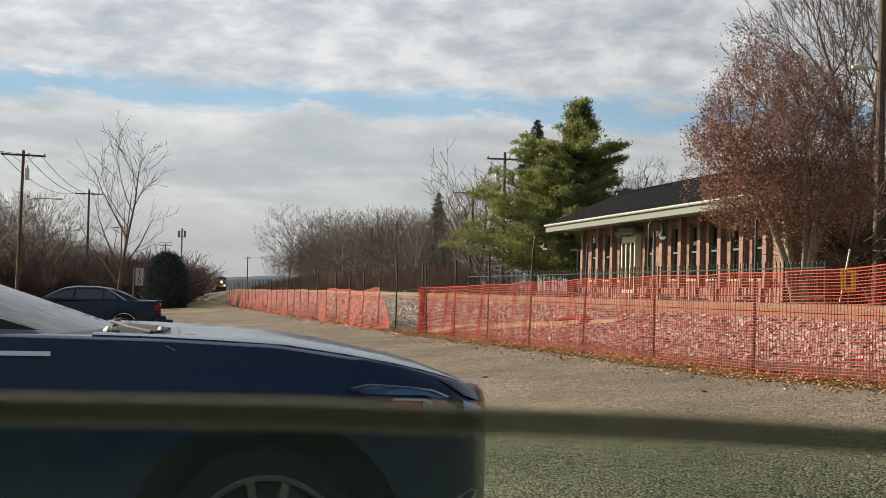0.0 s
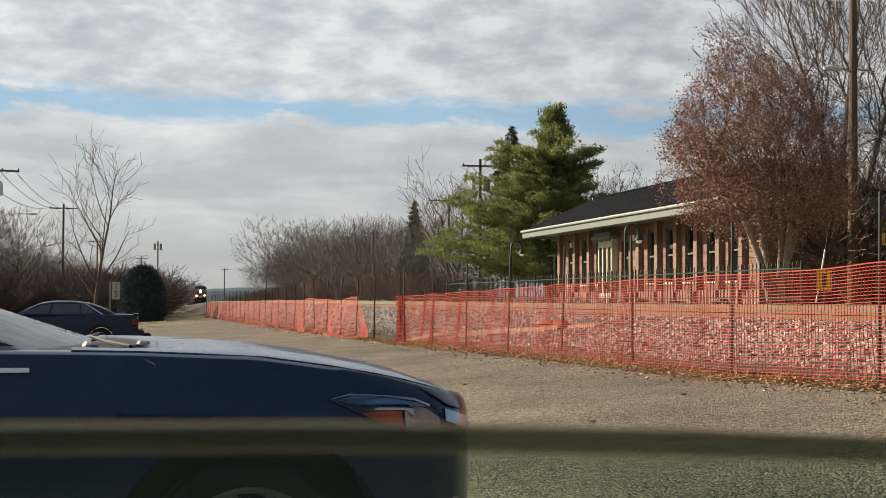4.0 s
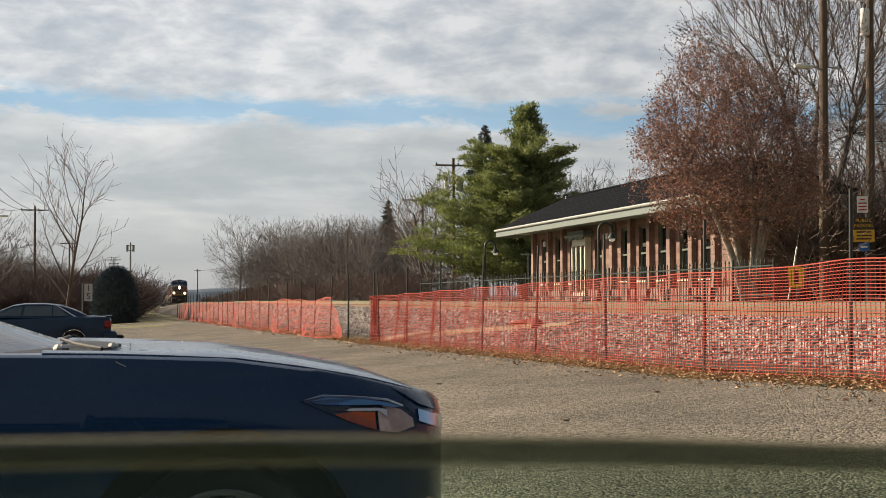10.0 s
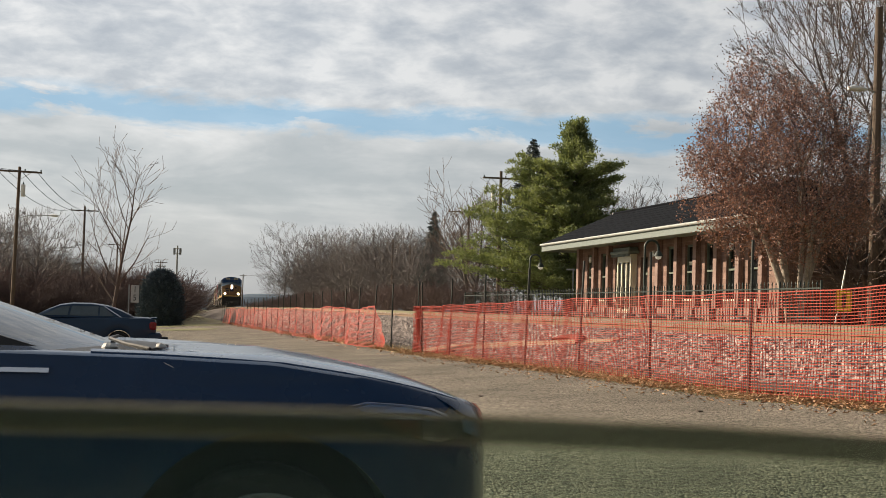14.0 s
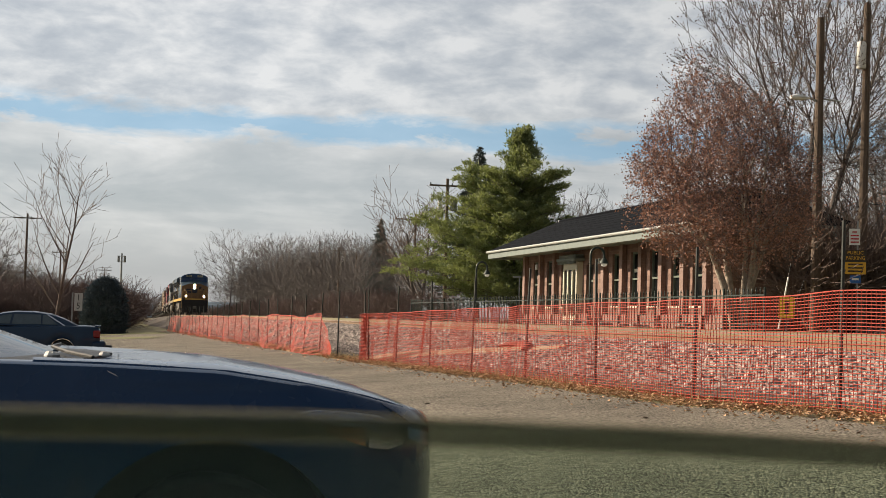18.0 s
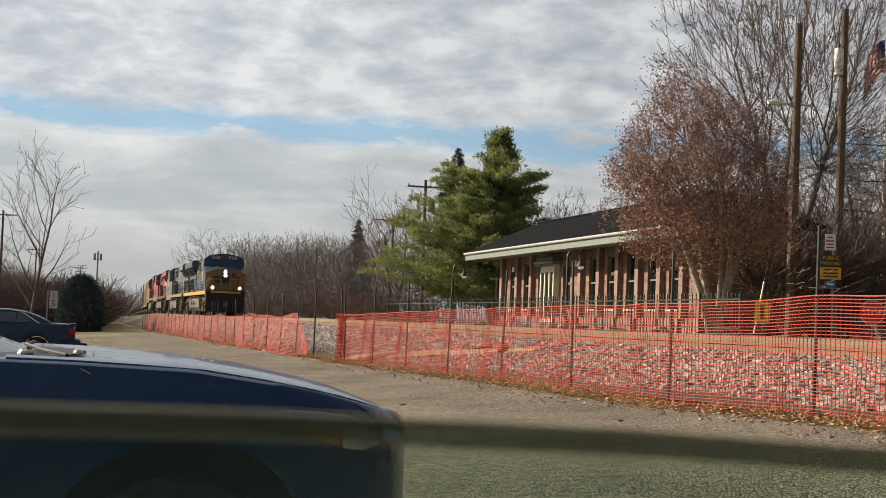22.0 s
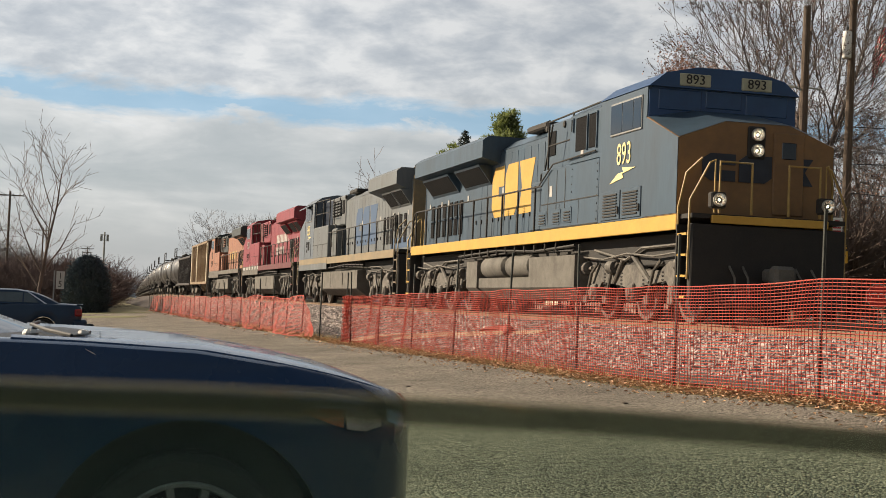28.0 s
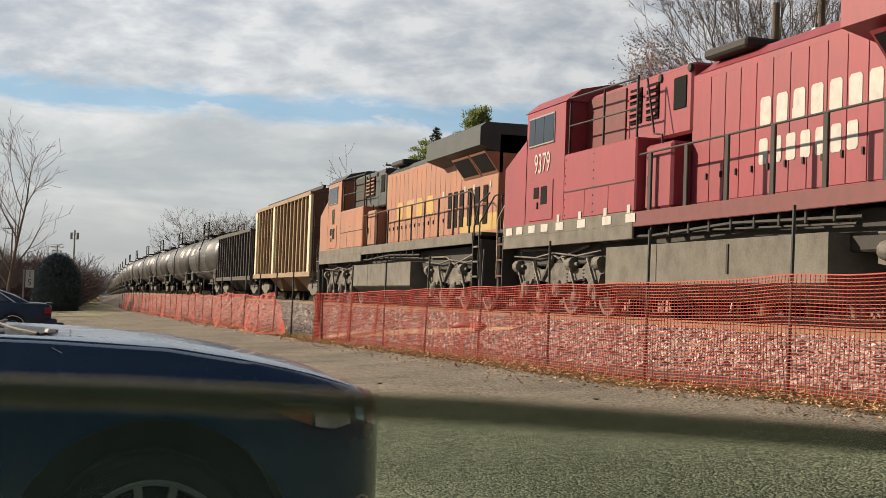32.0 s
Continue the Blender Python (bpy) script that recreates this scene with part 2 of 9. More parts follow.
def land_z(x, y):
    """The bare ground under everything."""
    cx, rz = track_at(y)
    a = road_z(x, y)
    far = rz + 0.12
    if x < 6.6:
        return a - 0.03
    k = min(1.0, max(0.0, (x - (cx - 4.6)) / 9.0))
    return (a - 0.03) * (1 - k) + (far - 0.03 if x > cx + 4 else far - 0.45) * k

# ---- materials ----
def mat(name, col, rough=0.6, metal=0.0, col2=None, scale=6.0, amount=0.35, fine=60.0, bump=0.15, spec=None, coat=0.0, per_object=0.0, per_island=0.0, emit=None, alpha=None, streak=None, detail=5.0):
    """A painted or natural surface: base colour broken up at two scales, fine relief and varying gloss."""
    m = bpy.data.materials.new(name)
    m.use_nodes = True
    nt = m.node_tree
    N, L = nt.nodes.new, nt.links.new
    b = nt.nodes["Principled BSDF"]
    tc = N("ShaderNodeTexCoord")
    vec = tc.outputs["Object"]
    if streak:
        mp = N("ShaderNodeMapping")
        mp.inputs["Scale"].default_value = streak
        L(vec, mp.inputs["Vector"])
        vec = mp.outputs[0]
    big, small = N("ShaderNodeTexNoise"), N("ShaderNodeTexNoise")
    for n, s in ((big, scale), (small, fine)):
        n.inputs["Scale"].default_value, n.inputs["Detail"].default_value, n.inputs["Roughness"].default_value = s, detail, 0.62
        L(vec, n.inputs["Vector"])
    add = N("ShaderNodeMath")
    add.operation = "MULTIPLY_ADD"
    L(small.outputs["Fac"], add.inputs[0])
    add.inputs[1].default_value = 0.5
    L(big.outputs["Fac"], add.inputs[2])
    rp = N("ShaderNodeMapRange")
    rp.inputs["From Min"].default_value, rp.inputs["From Max"].default_value = 0.50, 1.0
    L(add.outputs[0], rp.inputs["Value"])
    mx = N("ShaderNodeMix")
    mx.data_type = "RGBA"
    c2 = col2 or tuple(c * (1 - amount) for c in col)
    mx.inputs[6].default_value, mx.inputs[7].default_value = (*col, 1), (*c2, 1)
    L(rp.outputs[0], mx.inputs["Factor"])
    out = mx.outputs[2]
    if per_object or per_island:
        src = N("ShaderNodeObjectInfo").outputs["Random"] if per_object else N("ShaderNodeNewGeometry").outputs["Random Per Island"]
        amt = per_object or per_island
        r2 = N("ShaderNodeMapRange")
        r2.inputs["To Min"].default_value, r2.inputs["To Max"].default_value = 1 - amt, 1 + amt
        L(src, r2.inputs["Value"])
        hs = N("ShaderNodeHueSaturation")
        L(out, hs.inputs["Color"]), L(r2.outputs[0], hs.inputs["Value"])
        out = hs.outputs[0]
    L(out, b.inputs["Base Color"])
    rr = N("ShaderNodeMapRange")
    rr.inputs["To Min"].default_value, rr.inputs["To Max"].default_value = max(0.02, rough - 0.12), min(1, rough + 0.12)
    L(big.outputs["Fac"], rr.inputs["Value"]), L(rr.outputs[0], b.inputs["Roughness"])
    b.inputs["Metallic"].default_value = metal
    if spec is not None:
        b.inputs["Specular IOR Level"].default_value = spec
    if coat:
        b.inputs["Coat Weight"].default_value, b.inputs["Coat Roughness"].default_value = coat, 0.04
    if bump:
        bp = N("ShaderNodeBump")
        bp.inputs["Strength"].default_value, bp.inputs["Distance"].default_value = bump, 0.02
        L(small.outputs["Fac"], bp.inputs["Height"]), L(bp.outputs[0], b.inputs["Normal"])
    if emit:
        b.inputs["Emission Color"].default_value, b.inputs["Emission Strength"].default_value = (*emit[0], 1), emit[1]
    return m


def leafy(m, share, tint):
    """Lets some light through thin leaves and needles."""
    nt = m.node_tree
    N, L = nt.nodes.new, nt.links.new
    b, out = nt.nodes["Principled BSDF"], nt.nodes["Material Output"]
    tr, mx = N("ShaderNodeBsdfTranslucent"), N("ShaderNodeMixShader")
    tr.inputs[0].default_value = (*tint, 1)
    mx.inputs[0].default_value = share
    L(b.outputs[0], mx.inputs[1]), L(tr.outputs[0], mx.inputs[2]), L(mx.outputs[0], out.inputs[0])


def chips(m, scale, low, high):
    """Breaks a surface into small stones, each with its own tone and relief."""
    nt = m.node_tree
    N, L = nt.nodes.new, nt.links.new
    b = nt.nodes["Principled BSDF"]
    src = b.inputs["Base Color"].links[0].from_socket
    tc, vo, sp, mr, hs, bp = N("ShaderNodeTexCoord"), N("ShaderNodeTexVoronoi"), N("ShaderNodeSeparateColor"), N("ShaderNodeMapRange"), N("ShaderNodeHueSaturation"), N("ShaderNodeBump")
    vo.inputs["Scale"].default_value = scale
    L(tc.outputs["Object"], vo.inputs["Vector"]), L(vo.outputs["Color"], sp.inputs[0]), L(sp.outputs[0], mr.inputs["Value"])
    mr.inputs["To Min"].default_value, mr.inputs["To Max"].default_value = low, high
    L(src, hs.inputs["Color"]), L(mr.outputs[0], hs.inputs["Value"]), L(hs.outputs[0], b.inputs["Base Color"])
    bp.inputs["Strength"].default_value, bp.inputs["Distance"].default_value = 1.0, 0.02
    bp.invert = True
    L(vo.outputs["Distance"], bp.inputs["Height"]), L(bp.outputs[0], b.inputs["Normal"])


def glass(name, tint=(1, 1, 1), rough=0.02, see=0.9, dust=0.0):
    """Thin pane: part see-through, part mirror by angle, with a painted veil of haze where wanted."""
    m = bpy.data.materials.new(name)
    m.use_nodes = True
    nt = m.node_tree
    nt.nodes.clear()
    N, L = nt.nodes.new, nt.links.new
    tr, gl, mx, fr, out = N("ShaderNodeBsdfTransparent"), N("ShaderNodeBsdfGlossy"), N("ShaderNodeMixShader"), N("ShaderNodeFresnel"), N("ShaderNodeOutputMaterial")
    tr.inputs[0].default_value = (*[c * see for c in tint], 1)
    gl.inputs["Roughness"].default_value = rough
    fr.inputs[0].default_value = 1.45
    L(fr.outputs[0], mx.inputs[0]), L(tr.outputs[0], mx.inputs[1]), L(gl.outputs[0], mx.inputs[2]), L(mx.outputs[0], out.inputs[0])
    if dust:
        # even bluish diffuse share that imitates haze over the glass
        di, m2 = N("ShaderNodeBsdfDiffuse"), N("ShaderNodeMixShader")
        di.inputs[0].default_value = (0.32, 0.46, 0.49, 1)
        m2.inputs[0].default_value = dust
        L(mx.outputs[0], m2.inputs[1]), L(di.outputs[0], m2.inputs[2]), L(m2.outputs[0], out.inputs[0])
    return m


M = dict(
    soil=mat("soil", (0.24, 0.19, 0.11), 0.95, col2=(0.15, 0.15, 0.065), scale=0.35, fine=9, bump=0.5),
    asphalt=mat("chip_asphalt", (0.235, 0.21, 0.172), 0.9, col2=(0.10, 0.09, 0.075), scale=0.5, fine=42, bump=0.5, spec=0.2),
    # near-black so the gaps between the stones look shaded
    bed=mat("gap_shade_bed", (0.085, 0.066, 0.056), 0.95, scale=3, fine=40, bump=0.5),
    ballast=mat("ballast_stone", (0.47, 0.40, 0.365), 0.9, amount=0.55, scale=3, fine=40, bump=0.3, per_island=0.5),
    rail=mat("rusty_rail", (0.22, 0.14, 0.08), 0.75, col2=(0.14, 0.08, 0.045), scale=8, fine=80),
    railtop=mat("polished_rail_head", (0.55, 0.5, 0.46), 0.3, 0.9),
    tie=mat("weathered_tie", (0.10, 0.075, 0.055), 0.9, amount=0.5, scale=4, fine=50, bump=0.4),
    net=mat("orange_plastic_net", (0.41, 0.038, 0.015), 0.6, amount=0.18, scale=2, bump=0.0),
    post=mat("dark_steel_post", (0.035, 0.04, 0.035), 0.65, 0.3, scale=10),
    brick=mat("red_brick", (0.31, 0.13, 0.078), 0.85, col2=(0.21, 0.085, 0.055), scale=5, fine=40, bump=0.3, per_object=0.2),
    mortar=mat("mortar", (0.38, 0.30, 0.25), 0.95, scale=10),
    shingle=mat("dark_roof_shingles", (0.008, 0.010, 0.014), 0.95, scale=3, fine=25, bump=0.5, spec=0.05),
    cream=mat("cream_paint", (0.66, 0.63, 0.50), 0.55, scale=3, amount=0.15),
    soffit=mat("pale_green_trim", (0.18, 0.215, 0.20), 0.6, scale=3, amount=0.15),
    wood=mat("weathered_pole_wood", (0.15, 0.108, 0.078), 0.85, amount=0.5, scale=3, fine=25, streak=(6, 6, 0.6), bump=0.4),
    bark=mat("grey_bark", (0.15, 0.125, 0.112), 0.9, amount=0.45, scale=6, fine=30, bump=0.4),
    paleb=mat("pale_patchy_bark", (0.42, 0.36, 0.29), 0.9, col2=(0.15, 0.115, 0.09), scale=5, fine=25, bump=0.4),
    twig=mat("winter_twigs", (0.145, 0.105, 0.085), 0.9, amount=0.3, scale=1.5, bump=0.0),
    # grey-brown with the haze of distance mixed into the colour
    twig_far=mat("haze_greyed_far_twigs", (0.155, 0.138, 0.135), 0.95, col2=(0.10, 0.086, 0.084), scale=0.12, fine=1.5, bump=0.0),
    brush=mat("reddish_brush", (0.15, 0.098, 0.090), 0.95, col2=(0.085, 0.065, 0.062), scale=0.25, fine=2.5, bump=0.0),
    mauve=mat("mauve_brown_twigs", (0.20, 0.145, 0.135), 0.9, col2=(0.13, 0.088, 0.082), scale=1.5, fine=20, bump=0.0, per_island=0.3),
    redleaf=mat("dry_russet_leaves", (0.36, 0.195, 0.135), 0.85, col2=(0.25, 0.155, 0.135), scale=0.5, fine=12, bump=0.0, per_island=0.65),
    needle=mat("pine_needles", (0.235, 0.265, 0.105), 0.7, col2=(0.11, 0.155, 0.085), scale=0.7, fine=6, bump=0.0, per_island=0.35),
    needle_dark=mat("dark_evergreen", (0.09, 0.115, 0.105), 0.8, scale=1.2, fine=8, bump=0.0, per_island=0.3),
    bush=mat("bluish_evergreen_foliage", (0.09, 0.12, 0.14), 0.9, scale=1.2, fine=8, bump=0.0, per_island=0.35),
    steel=mat("galvanised_steel", (0.32, 0.33, 0.33), 0.45, 0.6, scale=4),
    black=mat("black_paint", (0.012, 0.012, 0.013), 0.5, scale=6),
    white=mat("white_paint", (0.75, 0.75, 0.72), 0.5, scale=6, amount=0.12),
)
leafy(M["needle"], 0.32, (0.24, 0.28, 0.08))
leafy(M["redleaf"], 0.2, (0.26, 0.11, 0.05))
chips(M["asphalt"], 52.0, 0.35, 1.85)

# ---- the land, the road and the track ----
def sheet(xs, ys, fz):
    v = [(x, y, fz(x, y)) for y in ys for x in xs]
    n = len(xs)
    f = [(j * n + i, j * n + i + 1, (j + 1) * n + i + 1, (j + 1) * n + i) for j in range(len(ys) - 1) for i in range(n - 1)]
    return v, f


def ground():
    xs = [-2500, -800, -300, -120, -60, -30, -15, -8, -4, -2, 0, 2, 4, 5.5, 6.6, 7.2, 7.8, 8.5, 9.5, 10.5, 11.5, 12.5, 13.5, 14.5, 15.6, 17, 20, 25, 35, 60, 120, 300, 800, 2500]
    ys = [-1500, -400, -100, -30, -12, -6, -3] + list(range(0, 60, 3)) + list(range(60, 200, 10)) + list(range(200, 480, 20)) + [520, 600, 800, 1200, 2000, 3500]
    v, f = sheet(xs, ys, land_z)
    me = raw_mesh("ground", v, f)
    me.materials.append(M["soil"])
    return tagged(new("ground", me), "winter ground of dull grass and bare soil", "ground", kind="structure")


def road():
    ys = [-30, -15, -8, -4, -2, 0, 2, 4, 6, 8, 10, 12, 14, 16, 18, 20, 23, 26, 30, 34, 38, 42, 48, 55, 62, 70, 80, 90, 100, 112]
    v, f = [], []
    n = 0
    for y in ys:
        left = float(np.interp(y, (60, 80, 100, 112), (-14, -7, 2.5, 4.6)))
        right = float(np.interp(y, (60, 112), (5.95, 6.1)))
        xs = [left + (right - left) * k / 12 for k in range(13)]
        v += [(x, y, road_z(x, y) + 0.012) for x in xs]
    for j in range(len(ys) - 1):
        for i in range(12):
            f.append((j * 13 + i, j * 13 + i + 1, (j + 1) * 13 + i + 1, (j + 1) * 13 + i))
    me = raw_mesh("road", v, f)
    me.materials.append(M["asphalt"])
    return tagged(new("road", me), "worn chip-seal asphalt parking lot beside the track", "road", kind="structure")


def track_frame(y):
    x, z = track_at(y)
    x2, z2 = track_at(y + 0.5)
    return Vector((x, y, z)), Vector((x2 - x, 0.5, z2 - z)).normalized()


def along_track(ys, profile):
    """A profile of (side, up) pairs drawn along the track."""
    v, f, n = [], [], len(profile)
    for y in ys:
        p, w = track_frame(y)
        s = Vector((w.y, -w.x, 0)).normalized()
        v += [tuple(p + s * a + Vector((0, 0, b))) for a, b in profile]
    for j in range(len(ys) - 1):
        for i in range(n - 1):
            f.append((j * n + i, j * n + i + 1, (j + 1) * n + i + 1, (j + 1) * n + i))
    return v, f


TRACK_Y = [-60, -40, -20, -10, 0, 10, 20, 30, 40, 60, 80, 100, 120, 140, 150, 160, 170, 180, 190, 200, 215, 230, 250, 275, 300, 340, 380, 420, 470, 520, 600]


def ballast_bed():
    bed = thing("ballast_bed", "pale crushed-stone ballast bank under the track", "ballast", kind="structure")
    v, f = [], []
    prof = [-4.9, -4.3, -3.6, -2.9, -2.2, -1.6, -0.8, 0.8, 1.6, 2.2, 3.0, 3.8]
    for y in TRACK_Y:
        p, w = track_frame(y)
        base = road_z(6.5, y) - p.z
        for a in prof:
            if a < 0:
                k = min(1.0, max(0.0, (a + 4.9) / 2.9))
                z = base + (-0.17 - base) * k
            else:
                z = -0.17 - 0.02 * max(0, a - 1.6)
            v.append((p.x + a, y, p.z + z))
    n = len(prof)
    for j in range(len(TRACK_Y) - 1):
        for i in range(n - 1):
            f.append((j * n + i, j * n + i + 1, (j + 1) * n + i + 1, (j + 1) * n + i))
    # sheet under the loose stones, its dark colour stands for shade in their gaps
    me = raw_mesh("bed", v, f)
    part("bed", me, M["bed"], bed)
    return bed


def rails():
    for side in (-0.755, 0.755):
        r = thing("rail", "rust-brown steel rail with a polished head", "rail", group="rails of the track", kind="structure")
        web = [(side - 0.07, -0.17), (side - 0.07, -0.155), (side - 0.012, -0.13), (side - 0.012, -0.045), (side - 0.036, -0.03), (side - 0.036, -0.003),
               (side + 0.036, -0.003), (side + 0.036, -0.03), (side + 0.012, -0.045), (side + 0.012, -0.13), (side + 0.07, -0.155), (side + 0.07, -0.17)]
        v, f = along_track(TRACK_Y, web)
        part("web", raw_mesh("web", v, f), M["rail"], r)
        v, f = along_track(TRACK_Y, [(side - 0.03, -0.003), (side - 0.024, 0.0), (side + 0.024, 0.0), (side + 0.03, -0.003)])
        part("head", raw_mesh("head", v, f), M["railtop"], r, "worn shiny rail head")


def grass_strip(y0, y1, x0, x1, label):
    """Low tufted grass over the end of the lot."""
    ys, xs = np.linspace(y0, y1, 7), np.linspace(0, 1, 13)
    v = []
    for y in ys:
        wob = 0.5 * math.sin(y * 1.3)
        v += [(x0 + wob + (x1 - x0) * k, y + 1.2 * math.sin(k * 9 + y0) - 4.0 * k, 0) for k in xs]
    v = [(x, y, road_z(x, y) + 0.03) for x, y, z in v]
    f = [(j * 13 + i, j * 13 + i + 1, (j + 1) * 13 + i + 1, (j + 1) * 13 + i) for j in range(6) for i in range(12)]
    me = raw_mesh("grass_verge", v, f)
    me.materials.append(M["turf"])
    tagged(new("grass_verge", me), label, "grass", kind="stuff")


M["turf"] = mat("olive_winter_turf", (0.20, 0.19, 0.07), 0.95, col2=(0.11, 0.12, 0.045), scale=0.8, fine=14, bump=0.6)
grass_strip(84, 91, -9.0, 3.8, "olive winter grass strip at the end of the lot")
grass_strip(101, 110, -4.0, 5.2, "thin yellowish grass beside the crossing")
ground()
road()
ballast_bed()
rails()

# ---- the orange fence ----
FENCE_X = 6.3
NET_H = 1.10


def fence_near():
    """Net on rods from beside the camera to the gap."""
    y0, y1 = -6.0, 33.2
    fence = thing("safety_fence", "orange plastic mesh safety fence tied to dark steel rods", "fence", group="safety fences")
    rod = Shape().tube((0, 0, -0.25), (0, 0, 1.68), 0.017, 0.017, 6).mesh("post", 40)
    for k in range(-6, 8):
        y = 14.2 + 3.06 * k
        if y0 - 1 < y < y1 + 1:
            g = road_z(FENCE_X, y)
            part("post", rod, M["post"], fence, m=pose(FENCE_X + 0.02, y, g, random.uniform(-1.5, 1.5), random.uniform(-1.5, 1.5)))
    g = road_z(FENCE_X, y1)
    part("post", rod, M["post"], fence, m=pose(FENCE_X + 0.03, y1, g))

    def at(y, h):
        g = road_z(FENCE_X, y)
        ph = ((y - 14.2) / 3.06) % 1.0
        sag = 0.025 * math.sin(math.pi * ph) * (0.4 + 0.6 * math.sin(y * 1.7) ** 2)
        x = FENCE_X + 0.035 * math.sin(y * 2.1) * math.sin(math.pi * h * 0.9) + 0.015 * math.sin(y * 5.3 + h * 3)
        top = NET_H - 0.055 * min(1.0, max(0.0, (15.0 - y) / 4.0))
        return (x, y, g + 0.02 + h * top - sag * h)

    rows, step = 34, 0.067
    s = Shape()
    ys = np.arange(y0, y1 + 0.01, 0.3)
    for r in range(rows + 1):
        h, t = r / rows, 0.0034 if 0 < r < rows else 0.0055
        v = []
        for y in ys:
            p = at(y, h)
            v += [(p[0], p[1], p[2] - t), (p[0], p[1], p[2] + t)]
        s.add(v, [(2 * i, 2 * i + 2, 2 * i + 3, 2 * i + 1) for i in range(len(ys) - 1)])
    y = y0
    while y < y1:
        v = []
        for i in range(9):
            p = at(y, i / 8)
            v += [(p[0] - 0.0026, p[1] + 0.0024, p[2]), (p[0] + 0.0026, p[1] - 0.0024, p[2])]
        s.add(v, [(2 * i, 2 * i + 2, 2 * i + 3, 2 * i + 1) for i in range(8)])
        y += step
    part("net", raw_mesh("net", s.v, s.f), M["net"], fence)
    # the spare end of the net, folded back on itself at the last rod
    s = Shape()
    for layer in range(3):
        for r in range(rows + 1):
            h = r / rows
            v = []
            for k in range(8):
                p = at(y1 - 0.13 * k, h)
                off = -0.03 - 0.03 * layer - 0.03 * math.sin(k * 1.9 + layer * 2 + h * 5)
                v += [(p[0] + off, p[1], p[2] - 0.0045), (p[0] + off, p[1], p[2] + 0.0045)]
            s.add(v, [(2 * i, 2 * i + 2, 2 * i + 3, 2 * i + 1) for i in range(7)])
        for k in range(14):
            v = []
            for i in range(9):
                p = at(y1 - 0.067 * k, i / 8)
                off = -0.03 - 0.03 * layer - 0.03 * math.sin(k * 0.98 + layer * 2 + i * 0.62)
                v += [(p[0] + off - 0.003, p[1] - 0.004, p[2]), (p[0] + off + 0.003, p[1] + 0.004, p[2])]
            s.add(v, [(2 * i, 2 * i + 2, 2 * i + 3, 2 * i + 1) for i in range(8)])
    part("folded_net_end", raw_mesh("folded_net_end", s.v, s.f), M["net"], fence, "net end folded back in layers")
    return fence


def fence_far():
    """The older, slack and crumpled run beyond the gap."""
    y0, y1 = 37.0, 113.0
    fence = thing("safety_fence", "slack crumpled orange mesh safety fence running off beside the track", "fence", group="safety fences")
    rod = Shape().tube((0, 0, -0.25), (0, 0, 1.75), 0.02, 0.02, 6).mesh("post", 40)
    y = y0
    while y < y1 + 10:
        part("post", rod, M["post"], fence, m=pose(FENCE_X + 0.05, y, road_z(FENCE_X, y), random.uniform(-2, 2), random.uniform(-2, 2)))
        y += 3.05

    def at(y, h):
        g = road_z(FENCE_X, y)
        end = min(1.0, (y - y0) / 1.8)
        top = NET_H * (0.99 + 0.04 * math.sin(y * 0.55) + 0.02 * math.sin(y * 1.3)) * (0.25 + 0.75 * end)
        x = FENCE_X - 0.12 - 0.05 * math.sin(y * 2.1) * (1 - h) - 0.025 * math.sin(y * 5.0 + 4 * h) - 0.16 * (1 - h) * (1 + math.sin(y * 0.8))
        return (x, y, g + 0.02 + h * top)

    s = Shape()
    ys = np.arange(y0, y1, 0.14)
    rows = 30
    for r in range(rows + 1):
        h, t = r / rows, 0.0050 if 0 < r < rows else 0.012
        v = []
        for y in ys:
            p = at(y, h)
            v += [(p[0], p[1], p[2] - t), (p[0], p[1], p[2] + t)]
        s.add(v, [(2 * i, 2 * i + 2, 2 * i + 3, 2 * i + 1) for i in range(len(ys) - 1)])
    for y in np.arange(y0, y1, 0.07):
        v = []
        for i in range(9):
            p = at(y, i / 8)
            v += [(p[0] - 0.003, p[1] - 0.0065, p[2]), (p[0] - 0.003, p[1] + 0.0065, p[2])]
        s.add(v, [(2 * i, 2 * i + 2, 2 * i + 3, 2 * i + 1) for i in range(8)])
    part("net", raw_mesh("net", s.v, s.f), M["net"], fence)
    return fence


fence_near()
fence_far()

# ---- the station across the track ----
def brick_mat():
    """Red brick courses at true size."""
    m = mat("red_brick_courses", (0.29, 0.18, 0.14), 0.85, col2=(0.165, 0.098, 0.078), scale=2.0, fine=30, bump=0.2)
    nt = m.node_tree
    N, L = nt.nodes.new, nt.links.new
    b = nt.nodes["Principled BSDF"]
    src = b.inputs["Base Color"].links[0].from_socket
    tc, mp, br, mx = N("ShaderNodeTexCoord"), N("ShaderNodeMapping"), N("ShaderNodeTexBrick"), N("ShaderNodeMix")
    mp.inputs["Rotation"].default_value = (radians(90), 0, radians(90))
    L(tc.outputs["Object"], mp.inputs["Vector"]), L(mp.outputs[0], br.inputs["Vector"])
    br.inputs["Scale"].default_value, br.inputs["Mortar Size"].default_value = 1.0, 0.008
    br.inputs["Brick Width"].default_value, br.inputs["Row Height"].default_value = 0.215, 0.075
    br.inputs["Color1"].default_value, br.inputs["Color2"].default_value, br.inputs["Mortar"].default_value = (1, 1, 1, 1), (0.72, 0.70, 0.68, 1), (1.05, 1.15, 1.25, 1)
    mx.data_type, mx.blend_type = "RGBA", "MULTIPLY"
    mx.inputs["Factor"].default_value = 1.0
    L(src, mx.inputs[6]), L(br.outputs["Color"], mx.inputs[7]), L(mx.outputs[2], b.inputs["Base Color"])
    return m


